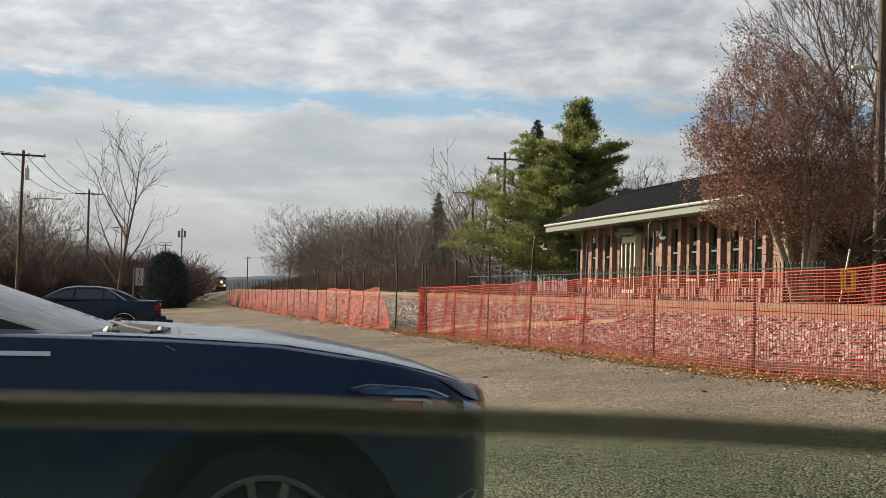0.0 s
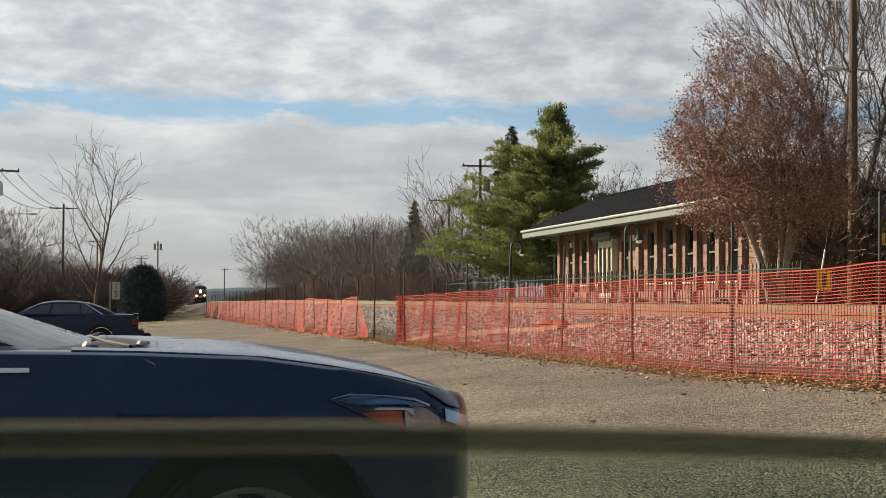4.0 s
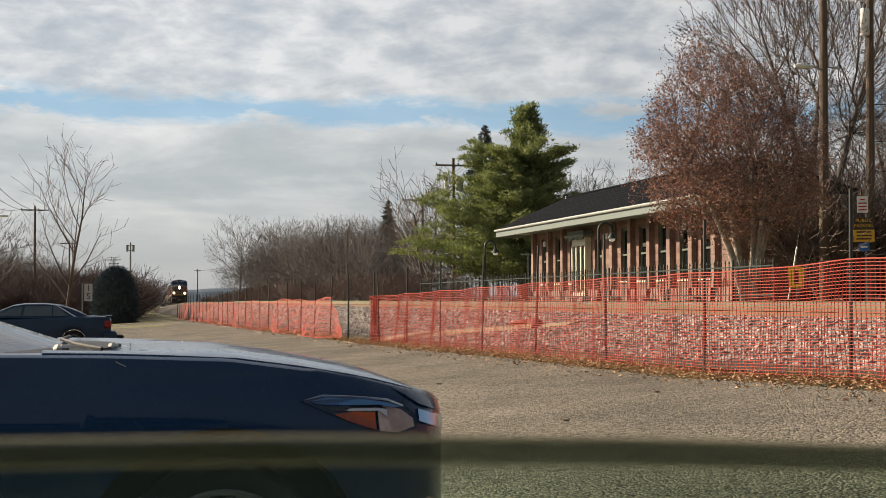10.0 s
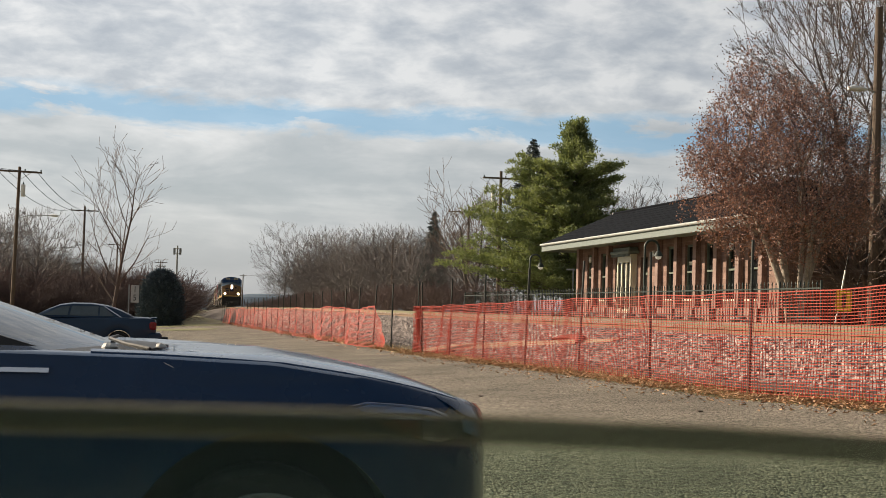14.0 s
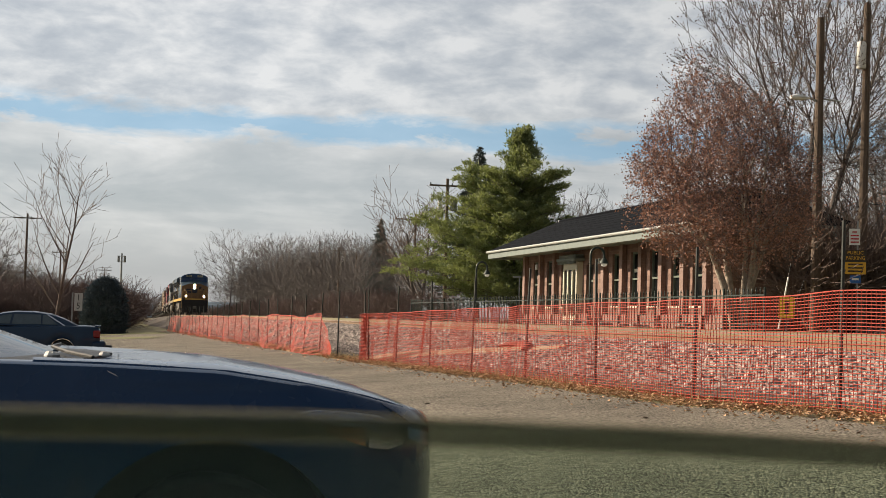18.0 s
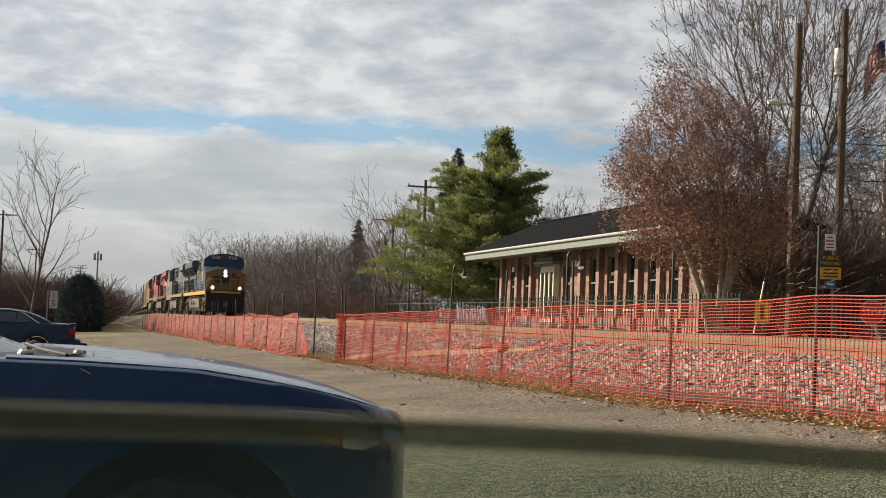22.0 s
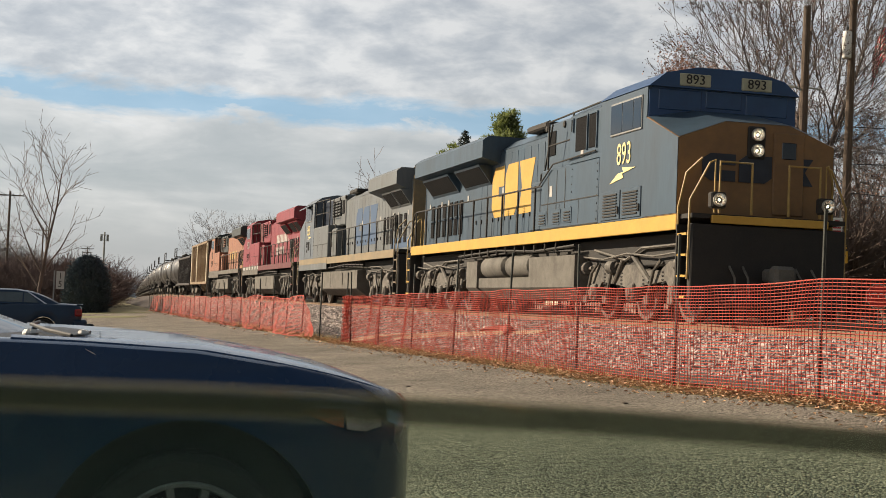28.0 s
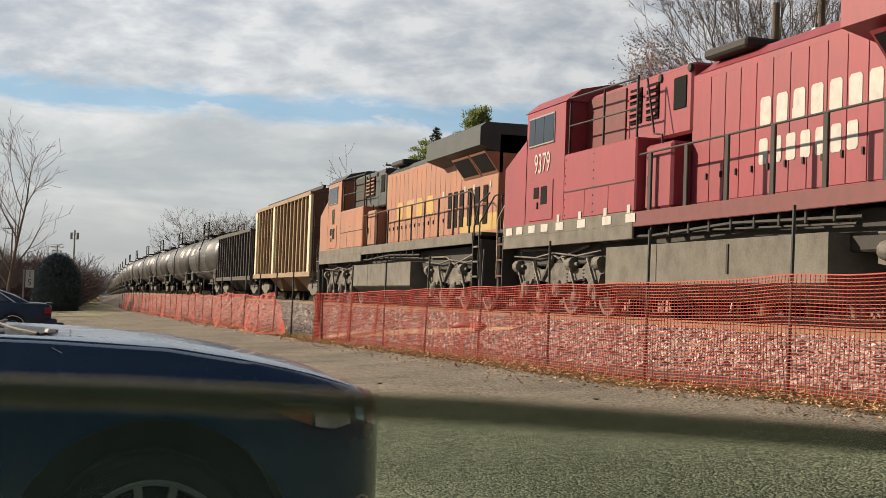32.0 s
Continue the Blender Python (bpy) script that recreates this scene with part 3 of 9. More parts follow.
M["bricks"] = brick_mat()
M["gutter"] = mat("pale_grey_gutter", (0.36, 0.38, 0.36), 0.55, scale=3, amount=0.2)
M["pane"] = mat("dark_window_pane", (0.012, 0.014, 0.015), 0.08, scale=2, bump=0.0, spec=0.7)
M["sash"] = mat("green_grey_sash_paint", (0.13, 0.16, 0.12), 0.6, scale=5)
M["iron"] = mat("dark_green_iron", (0.02, 0.035, 0.03), 0.55, 0.2, scale=8)
M["paving"] = mat("pale_platform_paving", (0.22, 0.185, 0.15), 0.9, col2=(0.14, 0.115, 0.09), scale=0.8, fine=12, bump=0.3)
M["stone"] = mat("pale_garden_stone", (0.42, 0.39, 0.35), 0.85, scale=6, fine=30, per_object=0.15)
M["lampglow"] = mat("frosted_lamp_bowl", (0.8, 0.8, 0.76), 0.4, scale=5, emit=((1.0, 0.92, 0.75), 0.1), bump=0.0)


def station():
    st = thing("station_house", "low red-brick depot with a broad pale eave and dark hipped roof", "building")
    X0, X1, Y0, Y1, G = 20.6, 23.2, 43.6, 66.3, 1.12
    wins = [64.65, 62.6, 60.5, 54.05, 52.05, 50.05, 48.0, 46.1]
    # wall facing the track, built between openings
    edges = [Y0]
    holes = sorted([(y - 0.42, y + 0.42, 1.95, 4.08) for y in wins] + [(58.05, 59.85, 1.35, 3.9), (56.7, 57.6, G, 3.75)])
    s = Shape()
    y = Y0
    for a, b, z0, z1 in holes:
        s.box(X0, y, G, X0 + 0.35, a, 4.75)
        if z0 > G:
            s.box(X0, a, G, X0 + 0.35, b, z0)
        s.box(X0, a, z1, X0 + 0.35, b, 4.75)
        y = b
    s.box(X0, y, G, X0 + 0.35, Y1, 4.75)
    part("front_wall", s, M["bricks"], st)
    part("end_wall", Shape().box(X0 + 0.35, Y0, G, X1, Y0 + 0.35, 4.75), M["bricks"], st)
    part("end_wall", Shape().box(X0 + 0.35, Y1 - 0.35, G, X1, Y1, 4.75), M["bricks"], st)
    part("rear_wall", Shape().box(X1 - 0.35, Y0 + 0.35, G, X1, Y1 - 0.35, 4.75), M["bricks"], st)
    for y in (66.05, 63.65, 61.55, 55.15, 53.05, 51.05, 49.05, 47.05, 45.1):
        part("pilaster", Shape().box(X0 - 0.20, y - 0.17, G, X0, y + 0.17, 4.4, 0.01), M["bricks"], st)
    part("plinth", Shape().box(X0 - 0.20, Y0, G, X0 - 0.004, Y1, G + 0.5, 0.02), M["bricks"], st)
    for y in wins:
        w = part("window", Shape().box(X0 + 0.16, y - 0.42, 1.95, X0 + 0.19, y + 0.42, 4.08), M["pane"], st)
        s = Shape()
        s.box(X0 + 0.09, y - 0.42, 1.95, X0 + 0.17, y - 0.35, 4.08).box(X0 + 0.09, y + 0.35, 1.95, X0 + 0.17, y + 0.42, 4.08)
        s.box(X0 + 0.09, y - 0.35, 4.0, X0 + 0.17, y + 0.35, 4.08).box(X0 + 0.07, y - 0.35, 2.98, X0 + 0.17, y + 0.35, 3.05)
        part("window_frame", s, M["sash"], w)
        part("window_sill", Shape().box(X0 - 0.08, y - 0.5, 1.87, X0 + 0.16, y + 0.5, 1.95, 0.01), M["cream"], w)
        part("lintel", Shape().box(X0 - 0.03, y - 0.5, 4.08, X0 + 0.05, y + 0.5, 4.28, 0.01), M["bricks"], w)
    for y in (64.65, 60.5, 52.05):
        part("blind", Shape().box(X0 + 0.135, y - 0.34, 3.28, X0 + 0.155, y + 0.34, 3.42), M["cream"], st)
    # the white bay with its hood
    bay = part("bay", Shape().box(X0 - 0.27, 58.05, 3.55, X0 - 0.15, 59.85, 3.9, 0.01), M["cream"], st, "cream-painted wooden bay")
    part("bay_rail", Shape().box(X0 - 0.27, 58.05, 1.35, X0 - 0.15, 59.85, 1.55, 0.01), M["cream"], bay)
    for y in (58.05, 58.6, 59.2, 59.75):
        part("mullion", Shape().box(X0 - 0.28, y, 1.35, X0 - 0.15, y + 0.13, 3.6, 0.01), M["cream"], bay)
    part("pane", Shape().box(X0 - 0.22, 58.1, 1.55, X0 - 0.19, 59.8, 3.55), M["pane"], bay)
    for y in (58.05, 59.79):
        part("bay_side", Shape().box(X0 - 0.15, y, 1.35, X0, y + 0.06, 3.9), M["cream"], bay)
    part("bay_base", Shape().box(X0 - 0.27, 58.05, G, X0, 59.85, 1.35, 0.01), M["bricks"], bay)
    hood = part("hood", Shape().box(X0 - 0.50, 57.75, 3.92, X0, 60.2, 4.05, 0.02).box(X0 - 0.42, 57.9, 4.05, X0, 60.05, 4.2, 0.02), M["soffit"], st)
    for k in range(14):
        y = 57.85 + k * 0.165
        part("dentil", Shape().box(X0 - 0.48, y, 3.80, X0 - 0.39, y + 0.08, 3.92), M["soffit"], hood)
    d = part("door", Shape().box(X0 + 0.14, 56.72, G, X0 + 0.2, 57.58, 3.1, 0.01), M["sash"], st)
    part("door_glass", Shape().box(X0 + 0.13, 56.86, 2.0, X0 + 0.145, 57.44, 3.0), M["pane"], d)
    part("transom", Shape().box(X0 + 0.14, 56.72, 3.14, X0 + 0.17, 57.58, 3.74), M["pane"], d)
    # eave, soffit, roof
    EX, EY0, EY1 = 19.0, 42.0, 67.55
    e = part("fascia", Shape().box(EX, EY0, 4.28, EX + 0.06, EY1, 4.64, 0.01), M["soffit"], st)
    part("fascia", Shape().box(EX + 0.06, EY1 - 0.06, 4.28, X1 + 1.6, EY1, 4.64, 0.01), M["soffit"], st)
    part("fascia", Shape().box(EX + 0.06, EY0, 4.28, X1 + 1.6, EY0 + 0.06, 4.64, 0.01), M["soffit"], st)
    part("gutter", Shape().tube((EX - 0.05, EY0, 4.60), (EX - 0.05, EY1, 4.60), 0.06, 0.06, 8), M["gutter"], st)
    part("soffit", Shape().box(EX + 0.06, EY0 + 0.06, 4.40, X1 + 1.54, EY1 - 0.06, 4.44), M["soffit"], st)
    # steep hipped skirt of shingles round a low flat crown
    RD, RZ = 2.7, 6.05
    rf = part("roof_deck", Shape().loft([[(EX + d, EY0 + d, z), (X1 + 1.6 - d, EY0 + d, z), (X1 + 1.6 - d, EY1 - d, z), (EX + d, EY1 - d, z)] for d, z in ((0.0, 4.645), (RD, RZ))]), M["shingle"], st, smooth=10)
    for k in range(9):
        d = 0.30 * k
        z = 4.66 + (RZ - 4.645) * d / RD
        a, b = EY0 + d, EY1 - d
        s = Shape().add([(EX + d - 0.03, a, z), (EX + d - 0.03, b, z), (EX + d + 0.30, b - 0.30, z + 0.157), (EX + d + 0.30, a + 0.30, z + 0.157), (EX + d - 0.03, a, z - 0.02), (EX + d - 0.03, b, z - 0.02)], [(0, 1, 2, 3), (0, 4, 5, 1)])
        part("shingle_course", raw_mesh("shingle_course", s.v, s.f), M["shingle"], rf)
    part("ridge_cap", Shape().tube((EX + RD, EY0 + RD, RZ + 0.03), (EX + RD, EY1 - RD, RZ + 0.03), 0.07, 0.07, 6), M["shingle"], st)
    part("vent_pipe", Shape().tube((21.7, 64.6, 5.5), (21.7, 64.6, 6.15), 0.07, 0.07, 8), M["white"], st)
    for y in (64.0, 55.5, 47.5):
        part("wall_lamp", Shape().box(X0 - 0.25, y - 0.1, 3.7, X0 - 0.16, y + 0.1, 3.95, 0.02), M["white"], st)
    return st


def platform():
    s = Shape().box(15.4, 20, 0.7, 20.35, 75, 1.115, 0.02)
    solid("platform", s, M["paving"], "pale paved station platform beside the track", "platform", kind="structure")


def picket_fence():
    f = thing("platform_fence", "low dark green iron picket fence on the platform edge", "fence")
    y0, y1, x, g = 33.0, 74.0, 16.6, 1.115
    for z in (1.30, 2.05):
        part("rail", Shape().box(x - 0.015, y0, z, x + 0.015, y1, z + 0.035), M["iron"], f)
    pk = Shape().box(-0.01, -0.01, 0, 0.01, 0.01, 1.06).add([(-0.02, -0.02, 1.06), (0.02, -0.02, 1.06), (0.02, 0.02, 1.06), (-0.02, 0.02, 1.06), (0, 0, 1.16)], [(0, 1, 4), (1, 2, 4), (2, 3, 4), (3, 0, 4)]).mesh("picket")
    pk.materials.append(M["iron"])
    n = int((y1 - y0) / 0.24)
    for k in range(n + 1):
        part("picket", pk, None, f, m=pose(x, y0 + 0.24 * k, g))
    post = Shape().box(-0.025, -0.025, 0, 0.025, 0.025, 1.15, 0.008).mesh("post")
    post.materials.append(M["iron"])
    for k in range(0, 18):
        part("post", post, None, f, m=pose(x, y0 + 2.4 * k, g))


def gooseneck(az, R, top, turn):
    a = radians(az)
    e = thing("platform_lamp", "black gooseneck lamp post with a small bowl shade", "street lamp", pose(R * math.sin(a), R * math.cos(a), 1.115, 0, 0, turn), group="platform lamps")
    h = top - 1.115 - 0.25
    pts = [(0, 0, 0), (0, 0, h)] + [(0.25 - 0.25 * math.cos(t), 0, h + 0.25 * math.sin(t)) for t in np.linspace(0, math.pi, 9)] + [(0.5, 0, h - 0.1)]
    part("pole", Shape().pipe(pts, 0.045, 8), M["iron"], e)
    part("base", Shape().lathe([(0.12, 0), (0.12, 0.1), (0.07, 0.3), (0.05, 0.5)], 10), M["iron"], e)
    part("shade", Shape().lathe([(0.04, h - 0.1), (0.10, h - 0.16), (0.17, h - 0.30), (0.165, h - 0.31), (0.0, h - 0.2)], 12, "z", (0.5, 0, 0)), M["iron"], e)
    part("bowl", Shape().lathe([(0.0, h - 0.42), (0.09, h - 0.39), (0.12, h - 0.3), (0.12, h - 0.27)], 10, "z", (0.5, 0, 0)), M["lampglow"], e)


def garden_stones():
    rnd = random.Random(11)
    for k in range(26):
        s = Shape().lathe([(0.0, 0.0), (0.5, 0.05), (0.55, 0.3), (0.4, 0.55), (0.0, 0.62)], 8)
        s.v = [(p[0] * rnd.uniform(0.7, 1.2), p[1] * rnd.uniform(0.7, 1.2), p[2] * rnd.uniform(0.8, 1.1)) for p in s.v]
        z = rnd.uniform(0.25, 0.6)
        ob = solid("garden_stone", s, M["stone"], "pale boulder laid along the platform garden", "stone", pose(rnd.uniform(17.2, 18.6), 40 + 1.15 * k + rnd.uniform(-0.4, 0.4), 1.10, 0, 0, rnd.uniform(0, 360)), "platform stones", smooth=20)
        ob.scale = (z, z * rnd.uniform(0.8, 1.5), z * 0.7)


station()
platform()
picket_fence()
gooseneck(15.26, 64.6, 3.9, 0)
gooseneck(19.84, 50.0, 3.9, 0)
garden_stones()

# ---- the train ----
T = dict(
    dirt=mat("road_grime_steel", (0.140, 0.130, 0.110), 0.85, col2=(0.075, 0.068, 0.058), scale=2.5, fine=30, bump=0.3),
    dark=mat("grimy_underframe", (0.013, 0.012, 0.011), 0.8, col2=(0.03, 0.026, 0.022), scale=3, fine=30, bump=0.2),
    truck=mat("oily_truck_casting", (0.155, 0.138, 0.115), 0.75, col2=(0.03, 0.027, 0.024), scale=3.0, fine=22, bump=0.3),
    wheel=mat("wheel_steel", (0.022, 0.019, 0.017), 0.6, 0.3, scale=5),
    tread=mat("bright_wheel_rim", (0.17, 0.145, 0.125), 0.5, 0.4),
    navy=mat("navy_locomotive_paint", (0.048, 0.082, 0.118), 0.42, amount=0.45, scale=0.8, fine=9, streak=(1, 1, 0.3), bump=0.05),
    deepblue=mat("deep_blue_locomotive_paint", (0.018, 0.062, 0.165), 0.4, amount=0.25, scale=1.5, bump=0.04),
    yellow=mat("yellow_locomotive_paint", (0.56, 0.33, 0.05), 0.5, amount=0.22, scale=1.2, fine=12, bump=0.04),
    oldyellow=mat("faded_dusty_yellow_paint", (0.25, 0.18, 0.085), 0.65, col2=(0.15, 0.125, 0.085), scale=1.0, fine=10, bump=0.04),
    grey=mat("faded_grey_locomotive_paint", (0.128, 0.146, 0.156), 0.55, col2=(0.080, 0.084, 0.084), scale=0.7, fine=8, streak=(1, 1, 0.35), bump=0.05),
    bluegrey=mat("blue_grey_cab_paint", (0.12, 0.145, 0.175), 0.5, amount=0.28, scale=1.0, fine=9, bump=0.05),
    fadeblue=mat("faded_blue_paint", (0.018, 0.060, 0.15), 0.6, col2=(0.04, 0.082, 0.145), scale=1.6, fine=12, bump=0.04),
    red=mat("rail_red_paint", (0.255, 0.029, 0.042), 0.5, col2=(0.165, 0.024, 0.035), scale=0.8, fine=9, streak=(1, 1, 0.4), bump=0.05),
    orange=mat("weathered_orange_paint", (0.33, 0.130, 0.065), 0.6, col2=(0.20, 0.100, 0.068), scale=1.0, fine=9, streak=(1, 1, 0.35), bump=0.05),
    bnyellow=mat("weathered_yellow_band", (0.44, 0.29, 0.06), 0.55, col2=(0.30, 0.19, 0.07), scale=1.4, fine=12, bump=0.04),
    roofgreen=mat("dark_green_roof_paint", (0.035, 0.045, 0.045), 0.55, scale=1.2),
    mesh=mat("black_radiator_screen", (0.010, 0.010, 0.011), 0.9, scale=30, fine=140, bump=0.4, spec=0.12),
    window=mat("dark_cab_glass", (0.006, 0.008, 0.012), 0.06, scale=2, bump=0.0, spec=0.8),
    # glass whose blue base colour stands for reflected sky
    screenblue=mat("sky_blue_painted_windshield", (0.016, 0.055, 0.15), 0.15, scale=2, bump=0.0, spec=0.6),
    chrome=mat("bright_window_frame", (0.30, 0.30, 0.29), 0.45, 0.5),
    lamp=mat("lit_headlight", (0.9, 0.88, 0.8), 0.2, emit=((1.0, 0.84, 0.60), 300.0), bump=0.0),
    ditch=mat("lit_ditch_light", (0.9, 0.88, 0.8), 0.2, emit=((1.0, 0.80, 0.52), 200.0), bump=0.0),
    # navy darkened so the recess panel looks shaded
    navydark=mat("shaded_navy_panel_paint", (0.012, 0.022, 0.045), 0.4, scale=1.5, bump=0.03),
    logodark=mat("dull_navy_emblem", (0.022, 0.030, 0.048), 0.6, scale=3, bump=0.03),
    number=mat("grey_rear_number", (0.22, 0.20, 0.19), 0.7, scale=6, bump=0.0),
    mirror=mat("lamp_mirror", (0.86, 0.85, 0.80), 0.16, 1.0, amount=0.05, scale=6, bump=0.0),
    reflector=mat("dull_reflector", (0.50, 0.47, 0.40), 0.45, 0.2, scale=20, bump=0.0),
    white=mat("dull_white_marking", (0.46, 0.44, 0.41), 0.6, amount=0.35, scale=5, bump=0.03),
    tan=mat("tan_hopper_paint", (0.27, 0.185, 0.10), 0.65, col2=(0.16, 0.105, 0.06), scale=0.8, fine=7, streak=(1, 1, 0.25), bump=0.06),
    cartop=mat("brown_rusted_end", (0.11, 0.06, 0.04), 0.8, scale=1.2),
    blackcar=mat("black_hopper_paint", (0.02, 0.019, 0.02), 0.6, col2=(0.045, 0.035, 0.03), scale=1.0, fine=8, streak=(1, 1, 0.25), bump=0.06),
    tankblack=mat("grimy_black_tank_paint", (0.075, 0.074, 0.074), 0.38, col2=(0.042, 0.038, 0.036), scale=0.6, fine=6, bump=0.04),
)


def wheelset(parent, y, r=0.53, rim=True):
    """One axle with two wheels; turns about its own middle."""
    s = Shape()
    for sx in (-1, 1):
        s.lathe([(0.0, 0.80 * sx), (0.12, 0.84 * sx), (0.16, 0.80 * sx), (0.40, 0.79 * sx), (0.44, 0.85 * sx), (r - 0.012, 0.85 * sx), (r, 0.83 * sx), (r + 0.002, 0.74 * sx), (r + 0.028, 0.72 * sx), (r + 0.02, 0.70 * sx), (0.42, 0.71 * sx), (0.14, 0.72 * sx), (0.0, 0.70 * sx)], 24, "x")
    s.tube((-0.72, 0, 0), (0.72, 0, 0), 0.09, 0.09, 8)
    for k in range(3):
        a = 2.094 * k
        for sx in (-1, 1):
            s.tube((0.80 * sx, 0.26 * math.cos(a), 0.26 * math.sin(a)), (0.835 * sx, 0.26 * math.cos(a), 0.26 * math.sin(a)), 0.07, 0.06, 6)
    w = part("wheelset", s, T["wheel"], parent, m=pose(0, y, r))
    for sx in (-1, 1):
        part("rim", Shape().lathe([(r - 0.085, 0.853 * sx), (r - 0.004, 0.853 * sx), (r + 0.004, 0.836 * sx), (r + 0.004, 0.76 * sx)], 24, "x", caps=False), T["tread"], w)
    return w


def lamp_can(parent, name, x, y, z, r, lit):
    """Small bulb at the focus of a mirror bowl behind a pale rim: bright along its axis, dull from aside."""
    f = 0.03
    deep = r * r / (4 * f)
    bowl = [(r * k / 8, y + 0.004 + deep * (1 - (k / 8) ** 2)) for k in range(8, -1, -1)]
    c = part(name, Shape().lathe([(r + 0.014, y + 0.06), (r + 0.014, y), (r + 0.002, y - 0.004)], 24, "y", (x, 0, z), False), T["reflector"], parent, "dull silvery lamp rim")
    part("mirror_bowl", Shape().lathe(bowl, 24, "y", (x, 0, z), False), T["mirror"], c, "bright mirror bowl", 80)
    q = y + 0.004 + deep - f
    part("bulb", Shape().lathe([(0.0, q - 0.012), (0.008, q - 0.008), (0.012, q), (0.008, q + 0.008), (0.0, q + 0.012)], 10, "y", (x, 0, z)), lit, c)


def truck_six(parent, yc, wheels):
    """Six-wheel power truck: cast side frames, journals, springs, dampers and brake gear."""
    for dy in (-2.0, 0.0, 2.0):
        wheels.append(wheelset(parent, yc + dy))
    # added dark box that stops light passing between the wheels, no real part
    part("bolster", Shape().box(-0.66, yc - 2.9, 0.62, 0.66, yc + 2.9, 1.42, 0.05), T["dark"], parent)
    for sx in (-1, 1):
        s = Shape()
        prof = [(-2.75, 0.86), (-2.75, 1.06), (-1.75, 1.10), (-1.35, 0.94), (-0.7, 0.94), (-0.4, 1.06), (0.4, 1.06), (0.7, 0.94), (1.35, 0.94), (1.75, 1.10), (2.75, 1.06), (2.75, 0.86),
                (2.35, 0.80), (2.25, 0.62), (1.75, 0.62), (1.6, 0.74), (0.55, 0.66), (0.3, 0.62), (-0.3, 0.62), (-0.55, 0.66), (-1.6, 0.74), (-1.75, 0.62), (-2.25, 0.62), (-2.35, 0.80)]
        s.prism([(y + yc, z) for y, z in prof], "x", 1.02 * sx, 1.16 * sx)
        for dy in (-2.0, 0.0, 2.0):
            y = yc + dy
            s.box(min(0.98 * sx, 1.22 * sx), y - 0.17, 0.36, max(0.98 * sx, 1.22 * sx), y + 0.17, 0.70, 0.03)
            s.lathe([(0.0, 1.27 * sx), (0.10, 1.26 * sx), (0.14, 1.22 * sx), (0.14, 1.10 * sx)], 10, "x", (0, y, 0.53))
        part("side_frame", s, T["truck"], parent)
        for dy in (-1.45, -0.55, 0.55, 1.45):
            coil = [(0.05, 0.0)] + [q for k in range(5) for q in ((0.085, 0.07 * k + 0.015), (0.085, 0.07 * k + 0.035), (0.05, 0.07 * k + 0.05), (0.05, 0.07 * k + 0.068))]
            part("coil_spring", Shape().lathe(coil, 8, "z", (1.10 * sx, yc + dy, 0.60)), T["dark"], parent)
        for dy, f in ((-2.55, 1), (2.55, -1), (0.75, 1)):
            s = Shape().lathe([(0.0, 0), (0.13, 0.01), (0.14, 0.05), (0.14, 0.30), (0.10, 0.33), (0.04, 0.34), (0.04, 0.5), (0, 0.5)], 10, "y", (1.20 * sx, 0, 0))
            part("brake_cylinder", s, T["truck"], parent, m=pose(0, yc + dy, 1.02, 0, 0, 0) @ Matrix.Diagonal((1, f, 1, 1)))
        for dy in (-2.2, -1.1, 1.0, 2.1):
            s = Shape().pipe([(1.2 * sx, yc + dy - 0.35, 1.12), (1.24 * sx, yc + dy - 0.1, 0.92), (1.22 * sx, yc + dy + 0.1, 0.62), (1.22 * sx, yc + dy + 0.18, 0.45)], 0.035, 6)
            s.box(min(1.17 * sx, 1.27 * sx), yc + dy + 0.05, 0.30, max(1.17 * sx, 1.27 * sx), yc + dy + 0.30, 0.46, 0.02)
            part("brake_rigging", s, T["truck"], parent)
        s = Shape().pipe([(1.25 * sx, yc - 2.6, 1.25), (1.25 * sx, yc - 1.2, 1.19), (1.28 * sx, yc, 1.27), (1.25 * sx, yc + 1.3, 1.18), (1.25 * sx, yc + 2.6, 1.26)], 0.022, 5)
        part("air_pipe", s, T["truck"], parent)
        s = Shape().pipe([(1.22 * sx, yc - 2.3, 1.38), (1.22 * sx, yc - 0.6, 1.36), (1.22 * sx, yc + 0.2, 1.15), (1.22 * sx, yc + 1.9, 1.38)], 0.03, 5)
        part("air_pipe", s, T["truck"], parent)
        part("damper", Shape().tube((1.16 * sx, yc - 0.9, 0.72), (1.2 * sx, yc - 0.15, 1.22), 0.06, 0.06, 8), T["truck"], parent)
        part("damper", Shape().tube((1.16 * sx, yc + 0.9, 0.72), (1.2 * sx, yc + 0.35, 1.2), 0.05, 0.05, 8), T["truck"], parent)


def panel(parent, name, sx, x, y0, y1, z0, z1, material, out=0.02, c=0.008, label=""):
    s = Shape().box(min(x * sx, (x + out) * sx), y0, z0, max(x * sx, (x + out) * sx), y1, z1, c)
    return part(name, s, material, parent, label)


def rail_run(parent, pts, r, material, posts=(), foot=1.88, name="handrail", wide=0.0):
    part(name, Shape().pipe(pts, r, 6), material, parent)
    for p in posts:
        s = Shape()
        if wide:
            s.box(p[0] - 0.02, p[1] - wide / 2, foot - 0.16, p[0] + 0.02, p[1] + wide / 2, p[2] - 0.02, 0.01)
        else:
            s.tube((p[0], p[1], foot - 0.16), (p[0], p[1], p[2]), r * 1.15, r * 1.15, 6)
        part("stanchion", s, material, parent)


